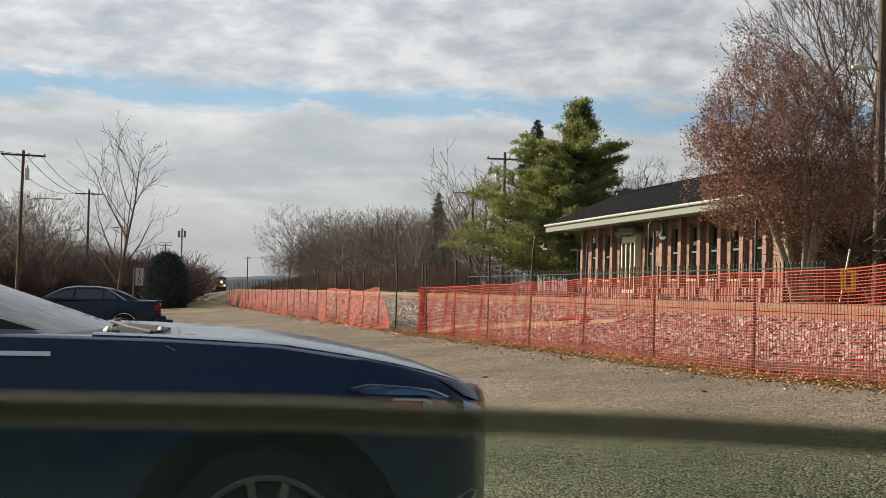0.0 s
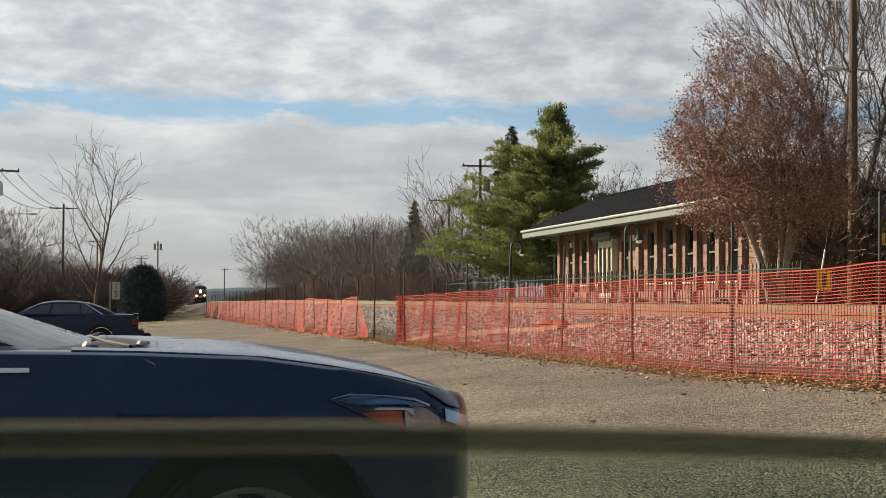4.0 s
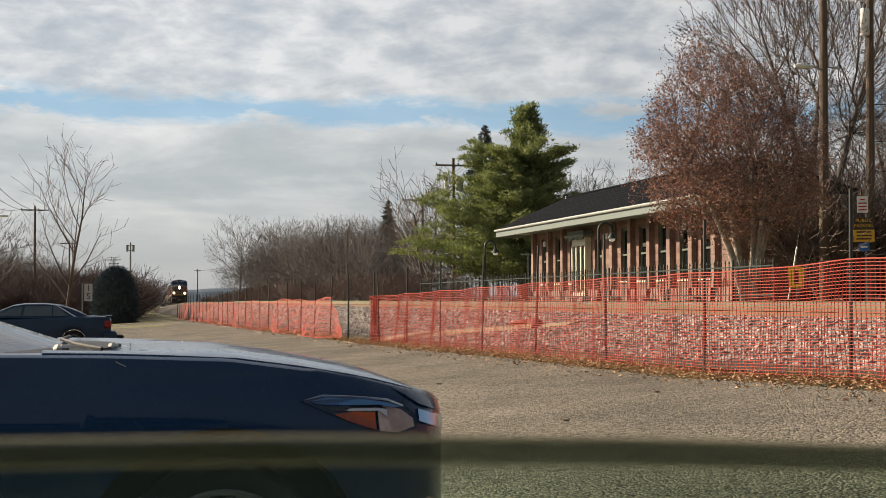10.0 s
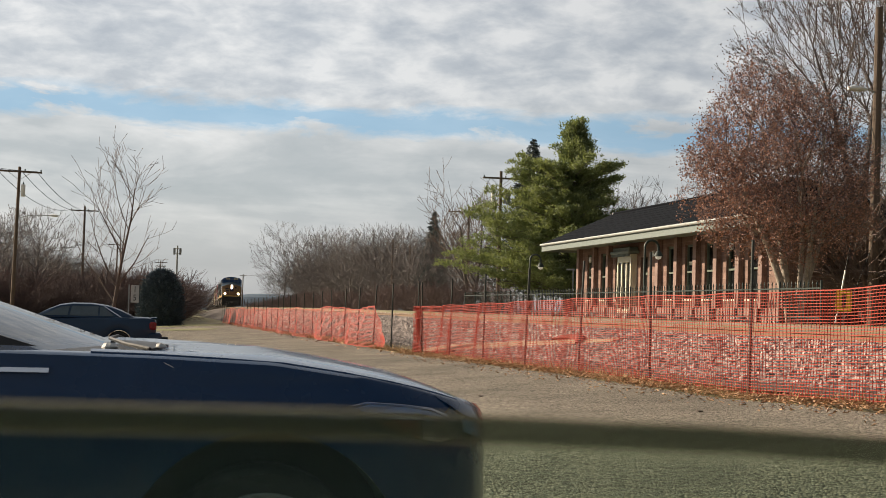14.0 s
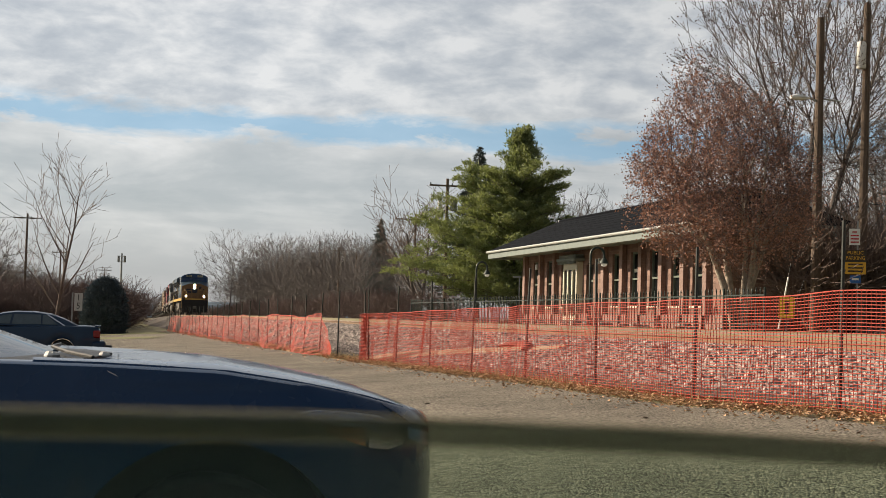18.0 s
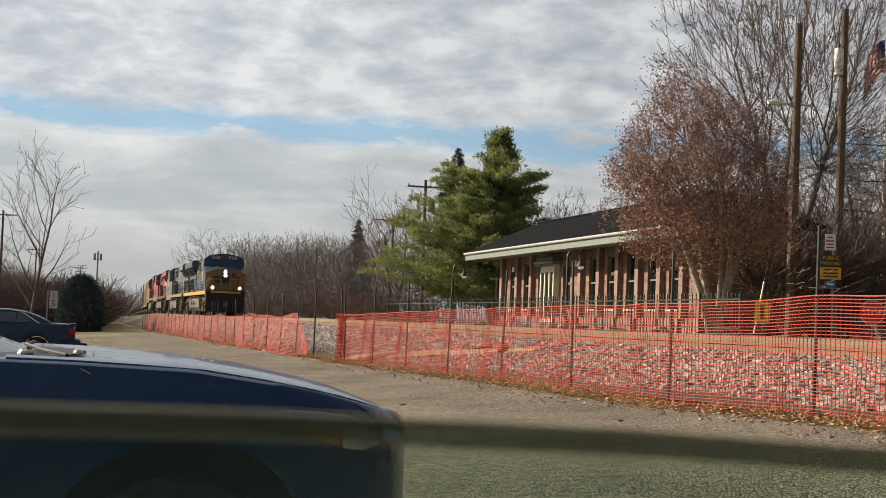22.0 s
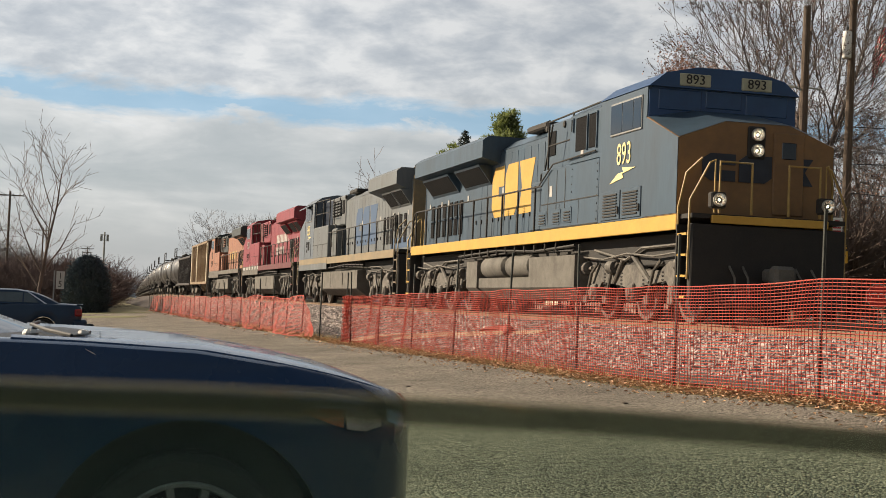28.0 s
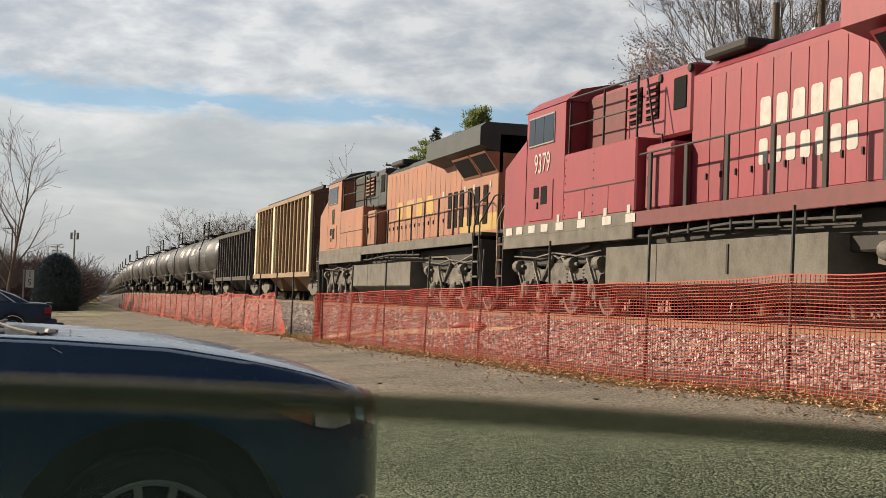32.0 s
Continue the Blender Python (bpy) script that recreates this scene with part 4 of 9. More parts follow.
def locomotive(label, P):
    """Six-axle road engine, nose towards -y. P holds paints and the places of what differs."""
    e = thing("locomotive", label, "locomotive", group="locomotives of the train")
    wheels = []
    body, cabm, roofm, sillm, hr = P["body"], P["cab"], P["roof"], P["sill"], P["handrail"]
    W, HW = 1.50, 0.98
    # underframe and walkway
    part("underframe", Shape().box(-1.15, -10.4, 1.02, 1.15, 10.4, 1.60, 0.03), T["dark"], e)
    for sx in (-1, 1):
        panel(e, "side_sill", sx, W - 0.05, -9.94, 9.9, 1.61, 1.88, sillm, 0.05, 0.01)
        bracket = Shape().box(min(1.2 * sx, 1.44 * sx), 0, 1.42, max(1.2 * sx, 1.44 * sx), 0.06, 1.62, 0.01).mesh("sill_bracket")
        for k in range(8, 19):
            part("sill_bracket", bracket, T["dark"], e, m=pose(0, -9.4 + 0.74 * k, 0))
        s = Shape().pipe([(1.40 * sx, -4.6, 1.50), (1.40 * sx, -2.0, 1.44), (1.40 * sx, 1.0, 1.53), (1.40 * sx, 4.6, 1.46)], 0.03, 5)
        s.pipe([(1.36 * sx, -4.4, 1.40), (1.37 * sx, 0.2, 1.46), (1.36 * sx, 4.4, 1.38)], 0.022, 5)
        part("conduit", s, T["dark"], e)
    part("walkway", Shape().box(-W + 0.06, -10.5, 1.80, W - 0.06, 10.5, 1.878), T["dark"], e)
    # nose: faces bend in at the corners and rise to the middle
    zr, zb = P.get("nose_z", 3.22), 1.885
    front = [(-1.5, zb), (-1.5, zr), (-0.62, zr + 0.33), (0.62, zr + 0.33), (1.5, zr), (1.5, zb)]
    back = [(-1.5, zb), (-1.5, 3.76), (-0.62, 3.92), (0.62, 3.92), (1.5, 3.76), (1.5, zb)]
    mid = [(x * 0.997, z) for x, z in front]
    s = Shape().loft([[(x, -9.95, z) for x, z in mid], [(x, -9.88, z + 0.02 if z > 2 else z) for x, z in front], [(x, -8.45, z) for x, z in back]])
    part("nose", s, P["nose"], e, smooth=20)
    if P.get("nose_side"):
        for sx in (-1, 1):
            s = Shape().add([(1.503 * sx, -9.94, 1.9), (1.503 * sx, -9.94, zr), (1.503 * sx, -8.46, 3.74), (1.503 * sx, -8.46, 1.9)] + [(1.51 * sx, -9.94, 1.9), (1.51 * sx, -9.94, zr), (1.51 * sx, -8.46, 3.74), (1.51 * sx, -8.46, 1.9)],
                            [(0, 1, 2, 3), (4, 5, 6, 7), (0, 1, 5, 4), (1, 2, 6, 5), (2, 3, 7, 6), (3, 0, 4, 7)])
            part("nose_side", s, P["nose_side"], e)
        s = Shape().add([(-1.495, -9.94, zr + 0.012), (-0.62, -9.94, zr + 0.342), (0.62, -9.94, zr + 0.342), (1.495, -9.94, zr + 0.012), (-1.495, -8.46, 3.775), (-0.62, -8.46, 3.935), (0.62, -8.46, 3.935), (1.495, -8.46, 3.775)],
                        [(0, 1, 5, 4), (1, 2, 6, 5), (2, 3, 7, 6)])
        part("nose_top", s, P["nose_side"], e)
    # cab
    cr = P.get("cab_rear", -6.15)
    ring = [(-1.5, zb), (-1.5, 4.30), (-1.18, 4.56), (-0.55, 4.70), (0.55, 4.70), (1.18, 4.56), (1.5, 4.30), (1.5, zb)]
    s = Shape().loft([[(x, -8.5, z) for x, z in ring], [(x, cr, z) for x, z in ring]])
    part("cab", s, cabm, e, smooth=20)
    part("cab_roof", Shape().loft([[(x * 1.012, -8.62, z + 0.012) for x, z in ring[1:-1]], [(x * 1.012, cr + 0.05, z + 0.012) for x, z in ring[1:-1]]]), P.get("cabroof", cabm), e, smooth=20)
    part("windshield_panel", Shape().loft([[(x * 0.985, -8.53, max(z - 0.06, 3.74)) for x, z in ring], [(x * 0.985, -8.49, max(z - 0.06, 3.74)) for x, z in ring]]), P["front"], e, smooth=20)
    for x0, x1 in ((-1.30, -0.45), (0.45, 1.30)):
        part("windshield", Shape().box(x0, -8.545, 3.90, x1, -8.52, 4.28, 0.02), P.get("screen", T["window"]), e)
    part("windshield", Shape().box(-0.36, -8.545, 3.98, 0.36, -8.52, 4.30, 0.02), P.get("screen", T["window"]), e)
    for sx in (-1, 1):
        nb = part("number_board", Shape().box(0.62 * sx - 0.31, -8.64, 4.35, 0.62 * sx + 0.31, -8.53, 4.58, 0.015), T["board"], e)
        text_part("road_number", P["number"], 0.25, M["black"], nb, pose(0.62 * sx, -8.648, 4.465, 90, 0, 0), 0.004, 1.05)
        # side window: sliding pair in a frame, with mirrors and a sunshade
        fr = part("window_frame", Shape().box(min(1.49 * sx, 1.525 * sx), -8.30, 3.54, max(1.49 * sx, 1.525 * sx), -6.74, 4.18, 0.01), T["chrome"], e)
        for y0, y1 in ((-8.275, -7.915), (-7.89, -7.36), (-7.335, -6.765)):
            part("pane", Shape().box(min(1.51 * sx, 1.532 * sx), y0, 3.58, max(1.51 * sx, 1.532 * sx), y1, 4.14), T["window"], fr)
        if P.get("shade"):
            s = Shape().add([(1.5 * sx, -8.3, 4.30), (1.5 * sx, -6.7, 4.30), (1.86 * sx, -6.8, 4.08), (1.86 * sx, -8.2, 4.08), (1.5 * sx, -8.3, 4.28), (1.5 * sx, -6.7, 4.28), (1.86 * sx, -6.8, 4.06), (1.86 * sx, -8.2, 4.06)],
                            [(0, 1, 2, 3), (4, 5, 6, 7), (0, 1, 5, 4), (1, 2, 6, 5), (2, 3, 7, 6), (3, 0, 4, 7)])
            part("sunshade", s, P["shade"], e)
        text_part("road_number", P["number"], 0.60, P["numpaint"], e, pose(1.512 * sx, -7.45, 3.14, 90, 0, 90 * sx), 0.004, 0.82)
        if P.get("bolt"):
            pts = [(-8.05, 2.62), (-7.34, 2.70), (-7.42, 2.78), (-6.75, 2.86), (-7.42, 2.90), (-7.36, 2.81), (-7.62, 2.80)]
            part("bolt_mark", Shape().prism([(y if sx > 0 else -14.8 - y, z) for y, z in pts], "x", 1.505 * sx, 1.513 * sx), P["numpaint"], e)
        # battery-box doors with louvres under the cab
        if P["doors"] == "louvre":
            for y0 in (-8.35, -7.32):
                d = panel(e, "louvre_door", sx, W, y0, y0 + 0.98, 1.92, 2.48, cabm, 0.02)
                for k in range(8):
                    z = 1.98 + 0.058 * k
                    part("slat", Shape().box(min(1.515 * sx, 1.54 * sx), y0 + 0.14, z, max(1.515 * sx, 1.54 * sx), y0 + 0.84, z + 0.028), T["dark"], d)
                part("handle", Shape().box(min(1.52 * sx, 1.55 * sx), y0 + 0.03, 2.02, max(1.52 * sx, 1.55 * sx), y0 + 0.09, 2.16, 0.01), T["dark"], d)
        else:
            d = panel(e, "cab_door", sx, W, -8.2, -6.75, 1.95, 2.78, cabm, 0.018)
            part("door_window", Shape().box(min(1.51 * sx, 1.528 * sx), -7.9, 2.42, max(1.51 * sx, 1.528 * sx), -7.58, 2.66, 0.01), T["mesh"], d)
            part("door_window", Shape().box(min(1.51 * sx, 1.528 * sx), -7.45, 2.28, max(1.51 * sx, 1.528 * sx), -7.08, 2.66, 0.01), T["mesh"], d)
            part("handle", Shape().box(min(1.52 * sx, 1.55 * sx), -7.66, 2.2, max(1.52 * sx, 1.55 * sx), -7.60, 2.34, 0.01), T["dark"], d)
        if P.get("skirt"):
            panel(e, "skirt_stripe", sx, W, -9.9, -2.6, 1.66, 1.90, P["skirt"], 0.006, 0.0)
            panel(e, "cab_skirt", sx, W - 0.04, -9.9, -2.6, 1.40, 1.66, P.get("skirt_low", sillm), 0.05, 0.01)
        s = Shape()
        for y in (-6.05, -4.55):
            for z in np.arange(1.98, 3.1, 0.16):
                s.lathe([(0.014, 1.50 * sx), (0.014, 1.512 * sx), (0.006, 1.514 * sx)], 5, "x", (0, y, z))
        part("rivet_row", s, T["dark"], e)
    # cabinet section behind the cab: broad below, set back above, with a roof walk and rails
    lz = P.get("cabinet_z", 3.22)
    s = Shape().box(-W, cr, zb, W, -2.55, lz, 0.03)
    part("equipment_cabinet", s, P.get("cabinet", body), e)
    part("upper_cabinet", Shape().box(-1.02, cr, lz - 0.02, 1.02, -1.35, 4.42, 0.05), P.get("upper", body), e)
    for sx in (-1, 1):
        for y in (-5.0, -3.8):
            panel(e, "panel_seam", sx, W, y, y + 0.02, 1.95, 2.42, T["dark"], 0.004, 0)
        panel(e, "panel_seam", sx, W, cr + 0.02, -2.6, 2.44, 2.46, T["dark"], 0.012, 0)
        panel(e, "recess_panel", sx, 1.02, cr + 0.04, -4.15, lz + 0.06, 4.34, P["recess"], 0.03)
        for y0 in P["vents"]:
            g = panel(e, "vent_grille", sx, 1.02, y0, y0 + 0.52, 3.60, 4.26, T["mesh"], 0.03)
            for k in range(5):
                part("slat", Shape().box(min(1.03 * sx, 1.085 * sx), y0 + 0.03, 3.66 + 0.12 * k, max(1.03 * sx, 1.085 * sx), y0 + 0.49, 3.71 + 0.12 * k, 0.005), body, g)
        panel(e, "mesh_window", sx, 1.02, -2.05, -1.55, 3.66, 4.22, T["mesh"], 0.02)
        rail_run(e, [(1.42 * sx, cr + 0.05, 4.36), (1.42 * sx, -2.7, 4.30)], 0.02, hr, [(1.42 * sx, y, 4.35) for y in (cr + 0.06, -4.3, -2.72)], lz + 0.1, "roof_rail")
        rail_run(e, [(1.42 * sx, cr + 0.05, 3.80), (1.42 * sx, -2.7, 3.76)], 0.018, hr, (), lz, "roof_rail")
        s = Shape().pipe([(1.3 * sx, -2.6, 4.28), (1.32 * sx, -2.2, 3.25), (1.3 * sx, -1.9, 3.2), (1.3 * sx, -1.85, 2.9)], 0.02, 6)
        part("ladder_rail", s, hr, e)
        b = part("side_box", Shape().box(min(0.95 * sx, 1.36 * sx), -2.45, 1.9, max(0.95 * sx, 1.36 * sx), -1.35, 3.05, 0.05), P.get("sidebox", body), e)
        part("handle", Shape().box(min(1.36 * sx, 1.39 * sx), -2.3, 2.3, max(1.36 * sx, 1.39 * sx), -2.22, 2.5, 0.01), T["dark"], b)
        s = Shape().lathe([(0.0, 1.06 * sx), (0.07, 1.055 * sx), (0.085, 1.03 * sx), (0.085, 1.0 * sx)], 8, "x", (0, -2.62, 4.30))
        part("marker_lamp", s, T["dark"], e)
        s = Shape().lathe([(0.0, 1.06 * sx), (0.07, 1.055 * sx), (0.085, 1.03 * sx), (0.085, 1.0 * sx)], 8, "x", (0, -1.42, 4.32))
        part("marker_lamp", s, T["dark"], e)
    if P.get("flush"):
        ru = [(-1.5, lz), (-1.5, 4.22), (-1.12, 4.46), (1.12, 4.46), (1.5, 4.22), (1.5, lz)]
        part("side_cabinet", Shape().loft([[(x, cr, z) for x, z in ru], [(x, P["flush"], z) for x, z in ru]]), body, e, smooth=20)
        for sx in (-1, 1):
            for y0, y1, z0, z1 in ((-5.95, -5.5, 3.45, 4.14), (-5.4, -4.72, 3.45, 4.14), (-4.55, -4.42, 3.9, 4.14)):
                g = panel(e, "vent_grille", sx, 1.5, y0, y1, z0, z1, T["mesh"], 0.016)
                part("grille_rim", Shape().box(min(1.5 * sx, 1.53 * sx), y0 - 0.03, z0 - 0.03, max(1.5 * sx, 1.53 * sx), y0, z1 + 0.03).box(min(1.5 * sx, 1.53 * sx), y0, z1, max(1.5 * sx, 1.53 * sx), y1, z1 + 0.03), body, g)
            for y in (-4.15, -3.6, -3.05):
                panel(e, "panel_seam", sx, 1.5, y, y + 0.025, 2.0, 3.15, T["dark"], 0.006, 0)
            for y, z in ((-8.9, 3.25), (-5.2, 3.3), (-3.3, 2.6), (-8.75, 2.15), (-8.75, 1.98)):
                panel(e, "warning_label", sx, 1.502, y, y + 0.16, z, z + 0.24, T["white"], 0.005, 0)
            part("cabinet_rail", Shape().pipe([(1.54 * sx, -2.5, 2.9), (1.54 * sx, -3.4, 3.3), (1.54 * sx, -6.0, 3.36)], 0.018, 5), T["dark"], e)
            for y in (-4.6, -3.9, -2.95):
                d = panel(e, "louvre_panel", sx, 1.5, y, y + 0.5, 1.98, 2.3, body, 0.012)
                for k in range(4):
                    part("slat", Shape().box(min(1.512 * sx, 1.53 * sx), y + 0.06, 2.02 + 0.06 * k, max(1.512 * sx, 1.53 * sx), y + 0.44, 2.045 + 0.06 * k), T["dark"], d)
    # engine hood with doors
    hood = [(-HW, 1.88), (-HW, 4.16), (-0.62, 4.42), (0.62, 4.42), (HW, 4.16), (HW, 1.88)]
    part("hood", Shape().loft([[(x, -1.38, z) for x, z in hood], [(x, 10.25, z) for x, z in hood]]), body, e, smooth=20)
    part("hood_roof", Shape().loft([[(x * 1.01, -1.2, z + 0.008) for x, z in hood[1:5]], [(x * 1.01, 10.2, z + 0.008) for x, z in hood[1:5]]], False, False), roofm, e, smooth=20)
    part("exhaust_housing", Shape().box(-0.95, -1.1, 4.40, 0.95, 0.4, 4.56, 0.04), T["dark"], e)
    for sx in (-1, 1):
        if P.get("band"):
            panel(e, "colour_band", sx, HW, -1.3, 10.2, *P["band_z"], P["band"], 0.006, 0)
        if P.get("band2"):
            panel(e, "colour_band", sx, HW, -1.3, 10.2, *P["band2_z"], P["band2"], 0.006, 0)
        for k in range(16):
            y = -1.2 + 0.52 * k
            if y < P["wing"][0] + 1.9:
                d = panel(e, "hood_door", sx, HW, y + 0.012, y + 0.508, 1.98, 4.06, body, 0.012, 0.008)
                part("latch", Shape().box(min(0.99 * sx, 1.02 * sx), y + 0.42, 2.35, max(0.99 * sx, 1.02 * sx), y + 0.46, 2.45), T["dark"], d)
        for y0 in (5.9, 6.45, 7.0, 7.75, 8.4, 9.1):
            g = panel(e, "intake_grille", sx, HW + 0.01, y0, y0 + 0.36, 2.15, 3.12, T["mesh"], 0.016)
            part("grille_bar", Shape().box(min(1.0 * sx, 1.016 * sx), y0, 2.62, max(1.0 * sx, 1.016 * sx), y0 + 0.36, 2.68), body, g)
        for y in (5.3, 7.4, 8.2, 9.6, 2.0):
            panel(e, "warning_label", sx, HW + 0.013, y, y + 0.12, 3.05, 3.2, T["white"], 0.004, 0)
        # logo as plain blocks
        lo, hi = min(y for p in P["logo"] for y, z in p), max(y for p in P["logo"] for y, z in p)
        for pts in P["logo"]:
            pts = pts if sx > 0 else [(lo + hi - y, z) for y, z in pts]
            part("logo_block", Shape().prism(pts, "x", (HW + 0.014) * sx, (HW + 0.02) * sx), P["logopaint"], e)
        # long handrail
        zt = 2.92
        ys = list(np.linspace(-2.0, 9.5, P.get("posts", 9)))
        rail_run(e, [(1.46 * sx, -2.45, zt - 0.03), (1.46 * sx, 9.55, zt), (1.46 * sx, 9.8, zt - 0.1), (1.46 * sx, 10.0, 2.2)], 0.021, hr, [(1.46 * sx, y, zt) for y in ys], 1.88, wide=P.get("wide", 0))
        if P.get("handbrake"):
            bx = (HW + 0.10) * sx
            s = Shape()
            ring = [(bx, P["handbrake"] + 0.30 * math.cos(a), 2.86 + 0.30 * math.sin(a)) for a in np.linspace(0, 2 * math.pi, 17)]
            s.pipe(ring, 0.02, 6)
            for a in np.linspace(0, 2 * math.pi, 6)[:5]:
                s.tube((bx, P["handbrake"], 2.86), (bx, P["handbrake"] + 0.29 * math.cos(a), 2.86 + 0.29 * math.sin(a)), 0.022, 0.014, 5)
            s.tube((HW * sx, P["handbrake"], 2.86), (bx, P["handbrake"], 2.86), 0.06, 0.06, 8)
            part("brake_wheel", s, T["dark"], e)
    # radiator wing
    w0, w1 = P["wing"]
    wz0, wz1 = P.get("wing_z", (4.02, 4.50))
    s = Shape().prism([(-1.5, wz0), (-1.5, wz1 - 0.06), (-1.35, wz1 + 0.06), (1.35, wz1 + 0.06), (1.5, wz1 - 0.06), (1.5, wz0), (1.0, 3.84), (-1.0, 3.84)], "y", w0, w1)
    part("radiator_wing", s, P["wingpaint"], e, smooth=15)
    part("wing_top", Shape().box(-1.3, w0 + 0.15, wz1 + 0.055, 1.3, w1 - 0.15, wz1 + 0.085), T["dark"], e)
    for sx in (-1, 1):
        for y0, y1 in P["screens"]:
            s = Shape().add([(1.0 * sx, y0, 3.36), (1.0 * sx, y1, 3.36), (1.38 * sx, y1, 3.86), (1.38 * sx, y0, 3.86), (0.9 * sx, y0, 3.86), (0.9 * sx, y1, 3.86), (0.9 * sx, y0, 3.36), (0.9 * sx, y1, 3.36)],
                            [(0, 1, 2, 3), (0, 3, 4, 6), (1, 2, 5, 7), (3, 2, 5, 4), (0, 1, 7, 6), (4, 5, 7, 6)])
            rd = part("radiator_frame", s, body, e, smooth=10)
            n = Vector((0.50 * sx, 0, -0.38)).normalized() * 0.012
            q = [Vector((1.035 * sx, y0 + 0.07, 3.42)), Vector((1.035 * sx, y1 - 0.07, 3.42)), Vector((1.345 * sx, y1 - 0.07, 3.81)), Vector((1.345 * sx, y0 + 0.07, 3.81))]
            s = Shape().add([p + n for p in q] + [p - n for p in q], [(0, 1, 2, 3), (4, 5, 6, 7), (0, 1, 5, 4), (1, 2, 6, 5), (2, 3, 7, 6), (3, 0, 4, 7)])
            part("radiator_screen", s, T["mesh"], rd)
    # rear of the hood and the end platform
    part("rear_bulkhead", Shape().box(-1.0, 10.22, 1.88, 1.0, 10.3, 4.3, 0.02), P.get("end", body), e)
    # fuel tank
    if P.get("reservoirs"):
        tank = [(-1.45, 1.30), (-1.45, 0.62), (-1.15, 0.36), (1.15, 0.36), (1.45, 0.62), (1.45, 1.30)]
        part("fuel_tank", Shape().prism(tank, "y", -4.75, -1.7), T["dirt"], e)
        part("fuel_tank", Shape().prism(tank, "y", 2.6, 3.6), T["dirt"], e)
        part("fuel_tank", Shape().prism([(-1.4, 0.86), (-1.4, 0.62), (-1.1, 0.36), (1.1, 0.36), (1.4, 0.62), (1.4, 0.86)], "y", -1.7, 2.6), T["dirt"], e)
        for sx in (-1, 1):
            for y0, y1 in ((-1.55, 0.35), (0.5, 2.45)):
                s = Shape().lathe([(0.0, y0), (0.2, y0 + 0.03), (0.27, y0 + 0.1), (0.28, y0 + 0.2), (0.28, y1 - 0.2), (0.27, y1 - 0.1), (0.2, y1 - 0.03), (0, y1)], 16, "y", (1.16 * sx, 0, 1.14))
                part("air_reservoir", s, T["dirt"], e)
    else:
        tank = [(-1.48, 1.28), (-1.48, 0.60), (-1.1, 0.34), (1.1, 0.34), (1.48, 0.60), (1.48, 1.28)]
        part("fuel_tank", Shape().prism(tank, "y", -3.85, 3.9), T["dirt"], e)
        for sx in (-1, 1):
            panel(e, "sight_glass", sx, 1.48, 1.0, 1.06, 0.75, 1.2, T["dark"], 0.02, 0)
            panel(e, "tank_seam", sx, 1.48, -1.6, -1.58, 0.62, 1.27, T["dark"], 0.006, 0)
    truck_six(e, -7.22, wheels)
    truck_six(e, 7.34, wheels)
    # ends: pilot, steps, coupler, hoses, grab rails
    for sy in (-1, 1):
        part("pilot", Shape().box(-1.45, min(sy * 10.35, sy * 10.5), 0.30, 1.45, max(sy * 10.35, sy * 10.5), 1.70, 0.02), T["dark"], e)
        part("coupler", Shape().box(-0.12, min(sy * 10.4, sy * 11.1), 0.74, 0.12, max(sy * 10.4, sy * 11.1), 0.98, 0.05).box(-0.2, min(sy * 10.85, sy * 11.14), 0.68, 0.2, max(sy * 10.85, sy * 11.14), 1.02, 0.06), T["dirt"], e)
        for x in (-0.75, -0.5, 0.5, 0.8):
            part("air_hose", Shape().pipe([(x, sy * 10.52, 1.0), (x + 0.03, sy * 10.68, 0.8), (x + 0.05, sy * 10.7, 0.5), (x + 0.02, sy * 10.6, 0.42)], 0.022, 5), T["dirt"], e)
        for sx in (-1, 1):
            st = part("step_well", Shape().box(min(1.15 * sx, 1.5 * sx), min(sy * 9.96, sy * 10.0), 0.4, max(1.15 * sx, 1.5 * sx), max(sy * 9.96, sy * 10.0), 1.7).box(min(1.0 * sx, 1.05 * sx), min(sy * 9.96, sy * 10.45), 0.4, max(1.0 * sx, 1.05 * sx), max(sy * 9.96, sy * 10.45), 1.7), T["dark"], e)
            for k in range(4):
                part("step", Shape().box(min(1.05 * sx, 1.48 * sx), min(sy * 10.0, sy * 10.4), 0.42 + 0.36 * k, max(1.05 * sx, 1.48 * sx), max(sy * 10.0, sy * 10.4), 0.455 + 0.36 * k), T["dark"], st)
                part("step_edge", Shape().box(min(1.47 * sx, 1.5 * sx), min(sy * 10.02, sy * 10.38), 0.425 + 0.36 * k, max(1.47 * sx, 1.5 * sx), max(sy * 10.02, sy * 10.38), 0.465 + 0.36 * k), sillm, st)
            s = Shape().pipe([(1.48 * sx, sy * 9.98, 0.75), (1.48 * sx, sy * 9.98, 2.0), (1.40 * sx, sy * 10.1, 2.6), (1.2 * sx, sy * 10.3, 2.85)], 0.02, 6)
            part("grab_rail", s, P.get("endrail", hr), e)
            s = Shape().pipe([(1.48 * sx, sy * 10.42, 0.75), (1.48 * sx, sy * 10.45, 2.1), (1.15 * sx, sy * 10.5, 2.75), (1.05 * sx, sy * 10.5, 2.8), (1.05 * sx, sy * 10.5, 1.9)], 0.02, 6)
            part("grab_rail", s, P.get("endrail", hr), e)
            s = Shape().pipe([(0.95 * sx, sy * 10.48, 1.9), (0.95 * sx, sy * 10.48, 2.78), (0.35 * sx, sy * 10.48, 2.78), (0.35 * sx, sy * 10.48, 1.9)], 0.024, 6)
